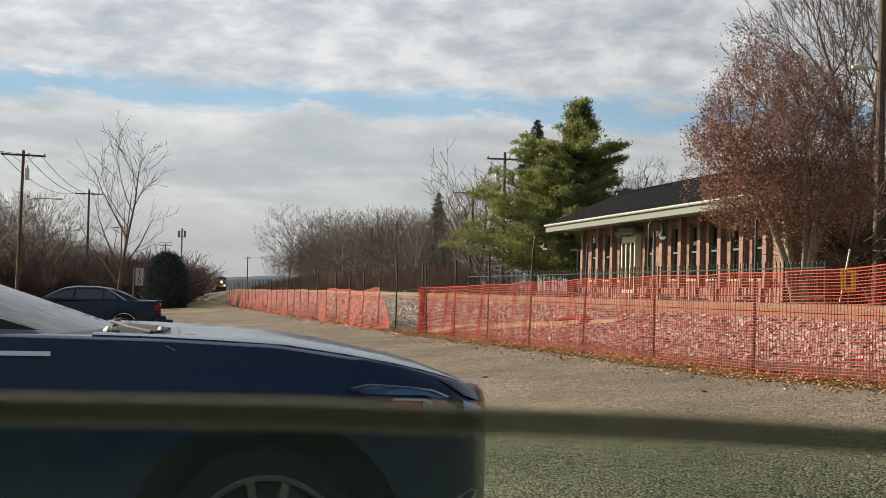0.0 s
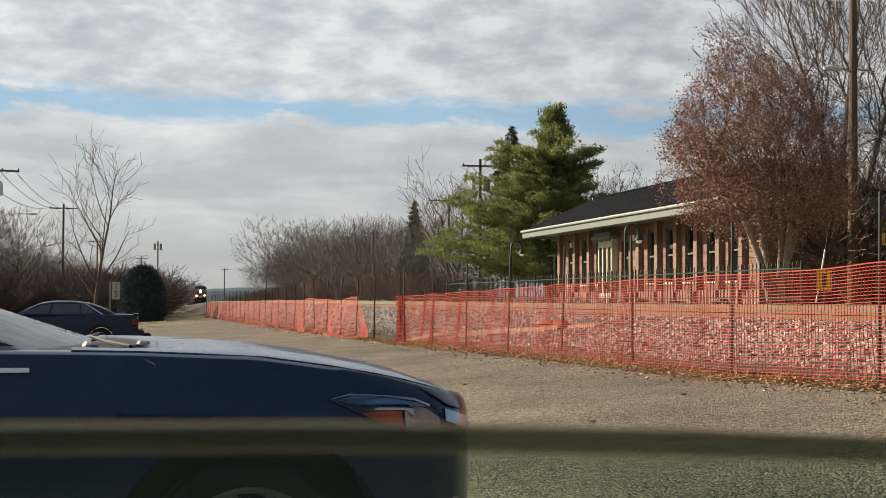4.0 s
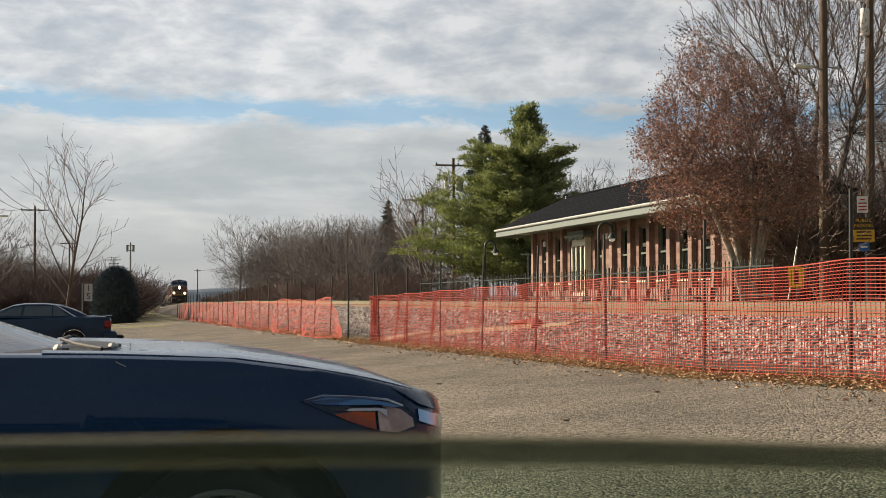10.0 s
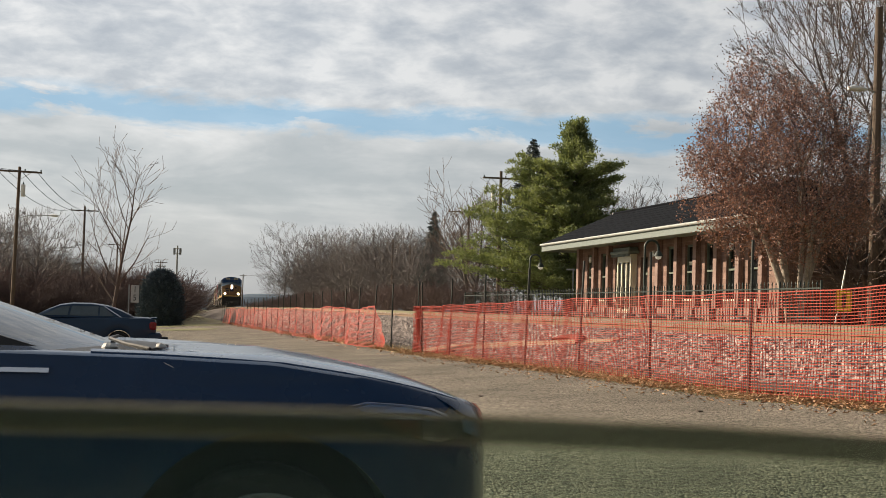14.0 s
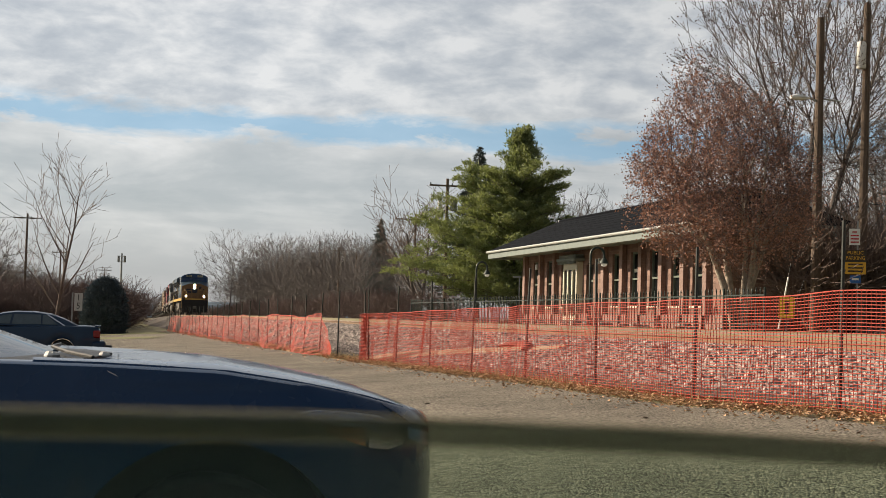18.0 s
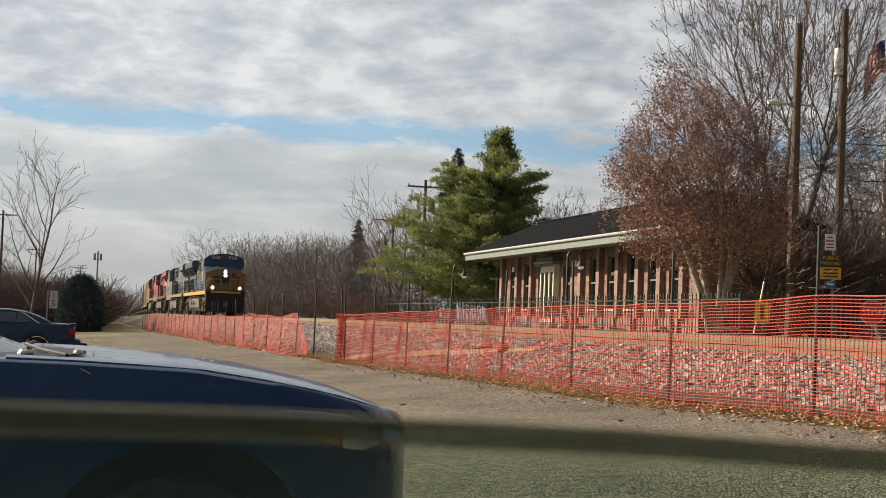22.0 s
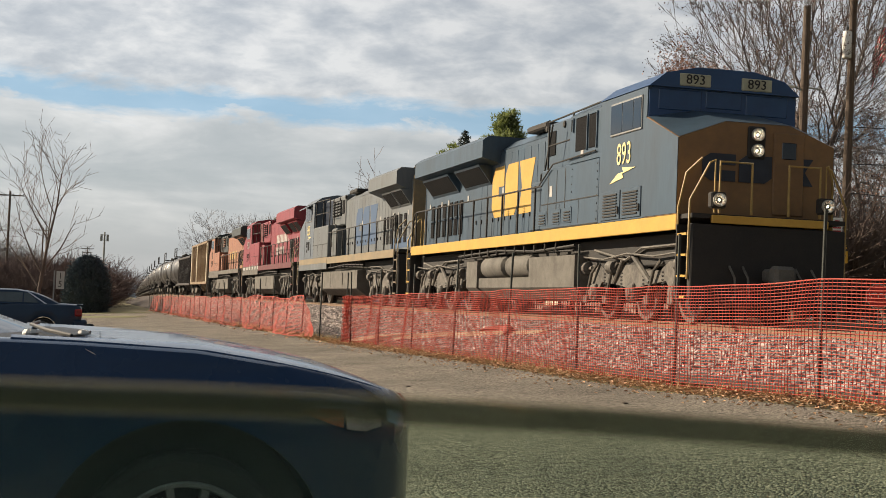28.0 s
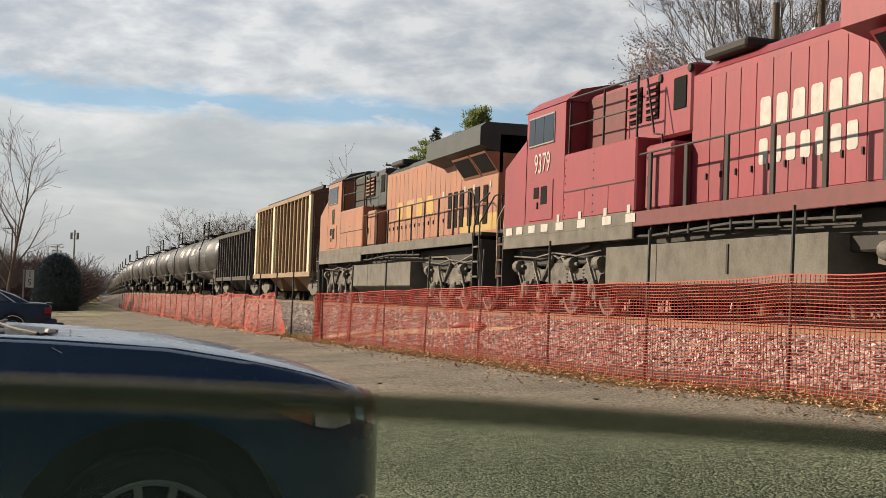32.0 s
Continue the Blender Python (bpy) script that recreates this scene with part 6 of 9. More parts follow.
def near_car():
    """Dark blue saloon alongside, nose towards the track. x along the car, y = 0 at its near side."""
    gz = road_z(0.35, 5.3)
    e = thing("parked_car", "glossy dark blue saloon car parked facing the track", "car", pose(0.025, 4.45, 0), group="parked cars")
    half = 0.92
    xs_c = (-3.6, -3.3, -2.6, -1.6, -0.21, 0.0, 0.37, 0.66, 0.80, 0.88, 0.97, 1.06, 1.13, 1.20)
    zs_c = (0.98, 1.05, 1.07, 1.066, 1.049, 1.045, 1.030, 0.990, 0.962, 0.944, 0.919, 0.890, 0.868, 0.855)

    def crease(x):
        return float(np.interp(x, xs_c, zs_c))

    def inset(x):
        return float(np.interp(x, (-3.6, -3.2, -2.5, 0.55, 0.80, 0.95, 1.04, 1.10, 1.15, 1.19), (0.25, 0.08, 0.0, 0.0, 0.025, 0.075, 0.15, 0.27, 0.45, 0.68)))

    def bulge(x, z):
        zc = crease(x)
        return 0.055 * max(0.0, (z - 0.80) / (zc - 0.80)) ** 2 + 0.07 * max(0.0, (0.62 - z) / 0.4) ** 2 + 0.012 * math.exp(-((z - 0.97) / 0.02) ** 2)

    def side(x, z, out=0.0):
        return (x, inset(x) + bulge(x, z) - out, z)

    zb = gz + 0.19
    arches = (0.35, -2.42)

    def bottom(x):
        b = zb
        for a in arches:
            d = abs(x - a)
            if d < 0.45:
                b = max(b, gz + 0.335 + math.sqrt(0.45 ** 2 - d * d) - 0.005)
        return b

    def crown_at(x):
        return float(np.interp(x, (-0.3, 0.0, 0.35, 0.9, 1.2), (0.010, 0.012, 0.030, 0.035, 0.014)))

    def ring(x, front=False):
        b, c, i = bottom(x), crease(x), inset(x)
        zz = [b + (c - b) * k / 11 for k in range(12)]
        near = [side(x, z) for z in zz]
        crown = crown_at(x)
        near += [(x, i + 0.075, c + 0.008), (x, i + 0.12, c + min(0.016, crown)), (x, i + 0.25 * (half - i) + 0.12, c + crown * 0.75)]
        mid = [(x, half, c + crown)]
        far = [(p[0], 2 * half - p[1], p[2]) for p in near[::-1]]
        return near + mid + far

    xs = sorted(set([-3.6, -3.5, -3.35, -3.2, -3.0, -1.9, -1.5, -1.0, -0.6, -0.3, -0.12, 0.78, 0.82, 0.86, 0.90, 0.94, 0.97, 1.0, 1.03, 1.06, 1.085, 1.11, 1.13, 1.15, 1.17, 1.19] + [a + d for a in arches for d in np.linspace(-0.45, 0.45, 25)]))
    part("body", Shape().loft([ring(x) for x in xs]), C["blue"], e, smooth=40)
    # bonnet: slightly proud, cut at a fine gap
    hx = [-0.20, 0.0, 0.2, 0.4, 0.6, 0.75, 0.85, 0.93, 0.99]
    rows = []
    for k, x in enumerate(hx):
        c, i = crease(x), inset(x)
        ahead = (0.36, 0.20, 0.08)[k] if k < 3 else 0.0
        crown = crown_at(x)
        p = [(x, i + 0.078, c + 0.002), (x, i + 0.086, c + 0.014), (x, i + 0.13, c + 0.021), (x + ahead * 0.8, i + 0.25 * (half - i) + 0.12, crease(x + ahead * 0.8) + crown * 0.75 + 0.006), (x + ahead, half, crease(x + ahead) + crown + 0.006)]
        rows.append(p + [(x, 2 * half - q[1], q[2]) for q in p[-2::-1]])
    part("bonnet", Shape().loft(rows, False, False), C["blue"], e, smooth=40)
    # lip over the grille, bright wing ends, bumper corner
    s = Shape().loft([[side(x, crease(x) + 0.006 * g, 0.001 + 0.003 * g), side(x, crease(x) - 0.030 * g, 0.001 + 0.006 * g), side(x, crease(x) - 0.036 * g - 0.002, -0.03), (x, inset(x) + 0.13, crease(x) + 0.017 + 0.004 * g)] for x, g in ((0.90, 0.0), (0.95, 0.5), (1.0, 1.0), (1.04, 1.0), (1.08, 1.0), (1.11, 1.0), (1.14, 1.0), (1.18, 1.0))])
    part("nose_lip", s, C["blue"], e, smooth=50)
    s = Shape().loft([[side(x, crease(x) - 0.046, 0.008), side(x, crease(x) - 0.088 + 0.03 * (1.1 - x), 0.012), side(x, crease(x) - 0.09, -0.03), side(x, crease(x) - 0.046, -0.03)] for x in (0.992, 1.02, 1.05, 1.08, 1.11, 1.15, 1.18)])
    # wing metal carries a painted sky-blue reflection
    part("chrome_wing", s, C["skychrome"], e, "bright chrome wing beside the grille")
    # lamp unit built in layers over the wing
    def patch(name, pts, mat_, out, parent, label="", tilt=0.0):
        hi = max(z for x, z in pts)
        front = [side(x, z, out + tilt * (hi - z)) for x, z in pts]
        back = [side(x, z, -0.02) for x, z in pts]
        n = len(pts)
        f = [tuple(range(n)), tuple(range(n, 2 * n))[::-1]] + [(i, (i + 1) % n, n + (i + 1) % n, n + i) for i in range(n)]
        return part(name, Shape().add(front + back, f), mat_, parent, label, smooth=20)

    # body-blue lamp base and blue crown stand for sky reflected on the glass
    hl = patch("headlight", [(0.59, 0.906), (0.66, 0.925), (0.78, 0.918), (0.88, 0.906), (0.945, 0.878), (0.985, 0.842), (0.98, 0.806), (0.906, 0.790), (0.84, 0.800), (0.70, 0.856)], C["blue"], 0.006, e)
    patch("lamp_rim", [(0.60, 0.908), (0.66, 0.923), (0.78, 0.916), (0.88, 0.904), (0.935, 0.882), (0.932, 0.876), (0.88, 0.897), (0.78, 0.910), (0.66, 0.917)], C["chrome"], 0.009, hl)
    patch("chrome_blade", [(0.65, 0.889), (0.70, 0.886), (0.845, 0.884), (0.872, 0.876), (0.872, 0.850), (0.845, 0.868), (0.70, 0.872)], C["chrome"], 0.009, hl, "", 0.35)
    patch("lamp_crown", [(0.62, 0.903), (0.67, 0.915), (0.78, 0.908), (0.87, 0.896), (0.925, 0.876), (0.875, 0.880), (0.845, 0.887), (0.70, 0.890), (0.65, 0.893)], C["bluechrome"], 0.008, hl, "upper lamp chamber coloured with reflected sky blue", 0.45)
    patch("amber_reflector", [(0.695, 0.861), (0.76, 0.868), (0.832, 0.864), (0.836, 0.808), (0.80, 0.818), (0.74, 0.840)], C["amber"], 0.010, hl, "amber side reflector")
    patch("clear_lens", [(0.842, 0.862), (0.868, 0.888), (0.925, 0.868), (0.965, 0.838), (0.968, 0.812), (0.91, 0.797), (0.845, 0.804)], C["lens"], 0.010, hl, "clear lamp lens", 0.12)
    patch("lamp_glass", [(0.595, 0.906), (0.66, 0.922), (0.78, 0.915), (0.88, 0.903), (0.943, 0.875), (0.98, 0.842), (0.976, 0.809), (0.906, 0.794), (0.84, 0.804), (0.70, 0.859)], C["lampglass"], 0.022, hl).visible_shadow = False
    patch("bonnet_gap", [(0.958, 0.912), (0.962, 0.911), (0.930, 0.884), (0.925, 0.884)], C["trim"], 0.003, e)
    # bumper lower trim and reflector
    s = Shape().loft([[side(x, zb + 0.10, 0.006), side(x, zb - 0.02, 0.008), side(x, zb - 0.02, -0.04), side(x, zb + 0.10, -0.04)] for x in (0.78, 0.9, 1.0, 1.06, 1.11, 1.15, 1.185)])
    part("bumper_trim", s, C["trim"], e)
    patch("fog_lamp", [(0.96, 0.545), (1.03, 0.575), (1.065, 0.56), (1.05, 0.535)], C["lens"], 0.008, e)
    # wheels
    for a in arches:
        for y, f in ((0.125, -1), (2 * half - 0.125, 1)):
            car_wheel(e, a, y, gz + 0.335, 0.335, f)
    for a in arches:
        s = Shape().lathe([(0.446, 0.01), (0.444, 0.28), (0.0, 0.28)], 32, "y", (a, 0, gz + 0.335), False)
        part("wheel_well", s, C["trim"], e)
    # glasshouse
    def cab(x, z, y):
        return (x, y, z)
    base = [(-0.345, 1.048, 0.17), (-0.165, 1.056, 0.55), (-0.105, 1.060, half)]
    top = [(-1.28, 1.365, 0.30), (-1.22, 1.385, 0.6), (-1.20, 1.39, half)]
    v = [(x, y, z) for x, z, y in base] + [(x, 2 * half - y, z) for x, z, y in base[1::-1]]
    t = [(x, y, z) for x, z, y in top] + [(x, 2 * half - y, z) for x, z, y in top[1::-1]]
    mid = [tuple(0.5 * (a + b) + (0.015 if k == 2 else 0) for k, (a, b) in enumerate(zip(p, q))) for p, q in zip(v, t)]
    part("windscreen", Shape().loft([v, mid, t], False, False), C["glass"], e, "raked windscreen reflecting the sky").visible_shadow = False
    for m_ in (0, 1):
        def Y(y):
            return y if not m_ else 2 * half - y
        pil = [(-0.445, 1.048, 0.065), (-0.325, 1.050, 0.14), (-1.28, 1.37, 0.30), (-1.38, 1.355, 0.24)]
        s = Shape().add([(x, Y(y), z) for x, z, y in pil] + [(x - 0.02, Y(y + 0.03), z - 0.03) for x, z, y in pil], [(0, 1, 2, 3), (4, 5, 6, 7), (0, 1, 5, 4), (1, 2, 6, 5), (2, 3, 7, 6), (3, 0, 4, 7)])
        part("pillar", s, C["blue"], e)
        win = [(-0.36, 1.075, 0.055), (-1.32, 1.345, 0.245), (-2.0, 1.35, 0.255), (-2.6, 1.10, 0.075)]
        s = Shape().add([(x, Y(y), z) for x, z, y in win] + [(x, Y(y + 0.02), z) for x, z, y in win], [(0, 1, 2, 3), (4, 5, 6, 7), (0, 1, 5, 4), (1, 2, 6, 5), (2, 3, 7, 6), (3, 0, 4, 7)])
        part("side_window", s, C["trim"], e)
    s = Shape().loft([[(x, 0.26, z - 0.02), (x, 0.5, z + 0.015), (x, half, z + 0.03), (x, 2 * half - 0.5, z + 0.015), (x, 2 * half - 0.26, z - 0.02)] for x, z in ((-1.12, 1.375), (-1.4, 1.405), (-1.9, 1.40), (-2.2, 1.37), (-3.0, 1.12))], False, False)
    part("roof", s, C["blue"], e)
    part("belt_strip", Shape().loft([[side(x, 1.004 - 0.007, 0.006), side(x, 1.004 + 0.007, 0.006), side(x, 1.004 + 0.007, -0.02), side(x, 1.004 - 0.007, -0.02)] for x in (-2.4, -1.0, -0.5, -0.335, -0.32)]), C["chrome"], e)
    s = Shape().loft([[(x0, y, 1.03), (x0 - 0.02, y, z + 0.004), (x1, y, z), (x1, y, 1.03)] for x0, x1, y, z in ((-0.345, -0.18, 0.13, 1.054), (-0.245, -0.06, 0.30, 1.060), (-0.145, 0.01, 0.60, 1.063), (-0.085, 0.05, 0.92, 1.065), (-0.145, 0.01, 1.24, 1.063), (-0.245, -0.06, 1.54, 1.060), (-0.345, -0.18, 1.71, 1.054))])
    part("cowl", s, M["black"], e)
    part("wiper", Shape().pipe([(-0.02, 0.30, 1.066), (-0.10, 0.42, 1.078), (-0.16, 0.8, 1.086), (-0.14, 1.2, 1.086)], 0.007, 6), C["trim"], e)
    patch("side_mark", [(0.02, 1.036), (0.05, 1.022), (0.055, 1.017), (0.028, 1.030)], C["paper"], 0.003, e)
    part("door_seam", Shape().loft([[side(-0.55, z, 0.002), side(-0.545, z, 0.002)] for z in np.linspace(0.3, 1.04, 9)], False, False), C["trim"], e)
    def crease_top(x):
        return 1.057 if x < 0.08 else 1.060
    for k, (x, y, r) in enumerate(((-0.15, 0.36, 0.024), (0.02, 0.62, 0.019), (-0.05, 0.44, 0.011))):
        rnd = random.Random(k)
        s = Shape().lathe([(0.0, 0.0), (r, 0.004), (r * 1.1, r * 0.5), (r * 0.7, r * 0.95), (0, r * 1.05)], 9, "z")
        s.v = [(p[0] * rnd.uniform(0.7, 1.3), p[1] * rnd.uniform(0.7, 1.3), p[2] * rnd.uniform(0.8, 1.15)) for p in s.v]
        solid("paper_scrap", s, C["paper"], "crumpled white scrap lying below the windscreen", "litter", pose(x + 0.025, 4.45 + y, crease_top(x)), "scraps on the car", smooth=15)
    return e


def sedan():
    """Dark older saloon further off, tail towards the track."""
    gz = road_z(-1.2, 42.8)
    e = thing("parked_car", "dark teal older saloon car parked tail towards the track", "car", pose(0.30, 42, gz), group="parked cars")
    # x runs forward from the tail as negative world x
    prof = [(0.0, 0.62, 0.92), (-0.05, 0.40, 1.00), (-0.15, 0.30, 1.035), (-0.5, 0.26, 1.05), (-0.62, 0.25, 1.05), (-1.0, 0.25, 1.05), (-1.6, 0.24, 1.03), (-2.6, 0.22, 1.0), (-3.4, 0.22, 0.98), (-3.6, 0.23, 0.97), (-4.3, 0.26, 0.86), (-4.6, 0.34, 0.74), (-4.72, 0.45, 0.62)]
    xs = sorted(set([p[0] for p in prof] + [a + d for a in (-1.05, -3.78) for d in np.linspace(-0.37, 0.37, 13)]), reverse=True)

    def ring(x):
        b = float(np.interp(-x, [-p[0] for p in prof], [p[1] for p in prof]))
        c = float(np.interp(-x, [-p[0] for p in prof], [p[2] for p in prof]))
        for a in (-1.05, -3.78):
            d = abs(x - a)
            if d < 0.37:
                b = max(b, 0.31 + math.sqrt(0.37 ** 2 - d * d))
        i = float(np.interp(-x, (0, 0.15, 0.5, 4.0, 4.5, 4.72), (0.16, 0.07, 0.0, 0.0, 0.12, 0.35)))
        b = min(b, c - 0.06)
        near = [(x, i + 0.05, b), (x, i, b + (c - b) * 0.35), (x, i + 0.005, b + (c - b) * 0.65), (x, i + 0.05, c - 0.03), (x, i + 0.10, c)]
        return near + [(x, 0.88, c + 0.02)] + [(p[0], 1.76 - p[1], p[2]) for p in near[::-1]]

    part("body", Shape().loft([ring(x) for x in xs]), C["teal"], e, smooth=40)
    gh = [(-0.62, 1.05, 0.14), (-1.05, 1.25, 0.22), (-1.40, 1.37, 0.28), (-1.85, 1.425, 0.30), (-2.4, 1.42, 0.30), (-2.75, 1.37, 0.28), (-3.1, 1.22, 0.22), (-3.5, 1.0, 0.14)]
    rows = [[(x, 0.10, 1.02), (x, i, z - 0.02), (x, i + 0.06, z), (x, 0.88, z + 0.02), (x, 1.70 - i, z), (x, 1.76 - i, z - 0.02), (x, 1.66, 1.02)] for x, z, i in gh]
    part("roof", Shape().loft(rows, False, False), C["teal"], e, smooth=40)

    def quad(name, pts, m_, label=""):
        n = len(pts)
        s = Shape().add([(x, y - 0.012, z) for x, y, z in pts] + [(x, y + 0.02, z) for x, y, z in pts], [tuple(range(n)), tuple(range(n, 2 * n))[::-1]] + [(i, (i + 1) % n, n + (i + 1) % n, n + i) for i in range(n)])
        return part(name, s, m_, e, label)

    def yy(z):
        return 0.10 + (z - 1.02) * 0.5
    for name, pts in (("side_window", [(-1.20, 1.07), (-1.50, 1.34), (-1.62, 1.345), (-1.62, 1.07)]), ("side_window", [(-1.66, 1.07), (-1.66, 1.345), (-2.40, 1.345), (-2.46, 1.07)]), ("side_window", [(-2.52, 1.07), (-2.46, 1.34), (-2.72, 1.31), (-3.2, 1.07)])):
        quad(name, [(x, yy(z), z) for x, z in pts], C["sidelite"])
    quad("window_trim", [(-0.98, yy(1.06), 1.05), (-1.50, yy(1.38), 1.375), (-1.52, yy(1.36), 1.355), (-1.04, yy(1.06), 1.05)], C["chrome"])
    quad("rear_screen", [(-0.62, 0.26, 1.075), (-1.36, 0.40, 1.375), (-1.36, 1.36, 1.375), (-0.62, 1.5, 1.075)], C["glass"])
    part("tail_lamp", Shape().box(-0.20, 0.02, 0.72, 0.0, 0.42, 0.93, 0.03), C["redlens"], e, "red tail lamp")
    part("tail_lamp", Shape().box(-0.20, 1.34, 0.72, 0.0, 1.74, 0.93, 0.03), C["redlens"], e, "red tail lamp")
    part("bumper", Shape().box(-0.25, 0.03, 0.36, 0.16, 1.73, 0.62, 0.05), C["teal"], e)
    part("tow_hitch", Shape().box(0.1, 0.7, 0.30, 0.36, 1.1, 0.50, 0.03), C["trim"], e)
    part("boot_edge", Shape().box(-0.16, 0.2, 1.03, 0.03, 1.56, 1.065, 0.012), C["teal"], e)
    for a in (-1.05, -3.78):
        for y, f in ((0.11, -1), (1.65, 1)):
            car_wheel(e, a, y, 0.31, 0.31, f)
        part("wheel_well", Shape().lathe([(0.35, 0.03), (0.35, 0.3), (0, 0.3)], 20, "y", (a, 0, 0.31), False), C["trim"], e)
    return e


def own_car():
    """The vehicle that is sat in: half-lowered window, door, sill, roof and seat."""
    gz = road_z(0, 0)
    e = thing("own_car", "dark interior and door of a car with a half-lowered tinted window", "car")
    xs = np.linspace(-0.75, 0.62, 24)

    def top(x):
        return PANE_TOP + float(np.interp(x, (-0.3, -0.02, 0.05, 0.09, 0.14, 0.3), (0.0, 0.0, -0.001, -0.0028, -0.0055, -0.017)))

    pane = Shape().loft([[(x, PANE_Y, 1.02), (x, PANE_Y, top(x) - 0.0005), (x, PANE_Y + 0.0045, top(x) - 0.0005), (x, PANE_Y + 0.0045, 1.02)] for x in xs])
    p = part("window_pane", pane, C["pane"], e, "green-tinted lowered side window")
    p.visible_shadow = False
    s = Shape().loft([[(x, PANE_Y - 0.0006, top(x) - EDGE), (x, PANE_Y - 0.0006, top(x)), (x, PANE_Y + 0.0051, top(x)), (x, PANE_Y + 0.0051, top(x) - EDGE)] for x in xs])
    part("pane_edge", s, C["edge"], e, "dark ground edge of the pane").visible_shadow = False
    part("door_card", Shape().box(-1.0, 0.12, gz + 0.25, 0.75, 0.205, 1.085, 0.02), C["cabin"], e)
    part("door_skin", Shape().box(-1.0, 0.26, gz + 0.2, 0.75, 0.33, 1.06, 0.02), C["trim"], e)
    mid_y, hw = -0.51, 0.84

    def hoop(x, low, high, inset, crown):
        w = hw - inset
        return [(x, mid_y - w * a, low + (high - low) * b + crown * c) for a, b, c in ((0.92, 0, 0), (1.0, 0.25, 0), (1.0, 0.7, 0), (0.95, 0.93, 0), (0.8, 1.0, 0.3), (0.4, 1.0, 0.9), (0, 1.0, 1.0), (-0.4, 1.0, 0.9), (-0.8, 1.0, 0.3), (-0.95, 0.93, 0), (-1.0, 0.7, 0), (-1.0, 0.25, 0), (-0.92, 0, 0))]
    part("roof", Shape().loft([[(x, mid_y + 0.67 * k, gz + z - 0.05 * k * k) for k in (-1, -0.8, -0.4, 0, 0.4, 0.8, 1)] + [(x, mid_y + 0.67 * k, gz + z - 0.04 - 0.05 * k * k) for k in (1, 0.8, 0.4, 0, -0.4, -0.8, -1)] for x, z in ((-1.75, 1.50), (-1.4, 1.58), (-0.6, 1.61), (0.1, 1.59), (0.5, 1.53))]), C["cabin"], e, smooth=50)
    part("front_body", Shape().loft([hoop(x, gz + lo, gz + hi, i, 0.05) for x, lo, hi, i in ((0.75, 0.20, 0.98, 0.0), (1.1, 0.20, 0.96, 0.0), (1.5, 0.20, 0.90, 0.03), (1.8, 0.22, 0.82, 0.10), (1.98, 0.28, 0.70, 0.22), (2.04, 0.36, 0.58, 0.36))]), C["trim"], e, smooth=50)
    part("rear_body", Shape().loft([hoop(x, gz + lo, gz + hi, i, 0.04) for x, lo, hi, i in ((-1.0, 0.20, 1.0, 0.0), (-1.7, 0.20, 1.02, 0.0), (-2.2, 0.22, 1.02, 0.04), (-2.6, 0.28, 0.98, 0.12), (-2.72, 0.36, 0.84, 0.22))]), C["trim"], e, smooth=50)
    part("windscreen", Shape().loft([[(0.52, mid_y + k, gz + 1.50) for k in (-0.62, 0, 0.62)], [(1.12, mid_y + k, gz + 1.0) for k in (-0.72, 0, 0.72)]], False, False), C["glass"], e).visible_shadow = False
    part("rear_screen", Shape().loft([[(-1.76, mid_y + k, gz + 1.47) for k in (-0.6, 0, 0.6)], [(-2.25, mid_y + k, gz + 1.05) for k in (-0.66, 0, 0.66)]], False, False), C["glass"], e).visible_shadow = False
    for k in (-1, 1):
        part("front_pillar", Shape().pipe([(0.50, mid_y + 0.66 * k, gz + 1.50), (1.14, mid_y + 0.76 * k, gz + 0.98)], 0.035, 8), C["cabin"], e)
        part("rear_quarter", Shape().pipe([(-1.74, mid_y + 0.64 * k, gz + 1.48), (-2.28, mid_y + 0.72 * k, gz + 1.03)], 0.06, 8), C["cabin"], e)
        for x in (1.25, -1.75):
            y = mid_y + 0.75 * k
            car_wheel(e, x, y, road_z(x, y) + 0.335, 0.335, k)
    part("rear_pillar", Shape().box(-1.15, 0.10, gz + 0.95, -1.0, 0.24, gz + 1.55, 0.03), C["cabin"], e)
    part("floor_pan", Shape().box(-2.6, -1.3, gz + 0.02, 2.0, 0.3, gz + 0.22, 0.02), C["trim"], e)
    part("seat", Shape().box(-0.55, -0.55, gz + 0.22, 0.0, 0.0, gz + 0.5, 0.05).box(-0.75, -0.55, gz + 0.4, -0.55, 0.0, gz + 1.15, 0.06), C["cabin"], e)
    part("far_door", Shape().box(-1.0, -1.36, gz + 0.2, 0.75, -1.28, gz + 1.45, 0.02), C["cabin"], e)
    return e


PANE_Y, PANE_TOP, EDGE = 0.22, 1.2032, 0.0042
near_car()
sedan()
own_car()

# ---- trees ----
def polar(az, R):
    a = radians(az)
    return R * math.sin(a), R * math.cos(a)


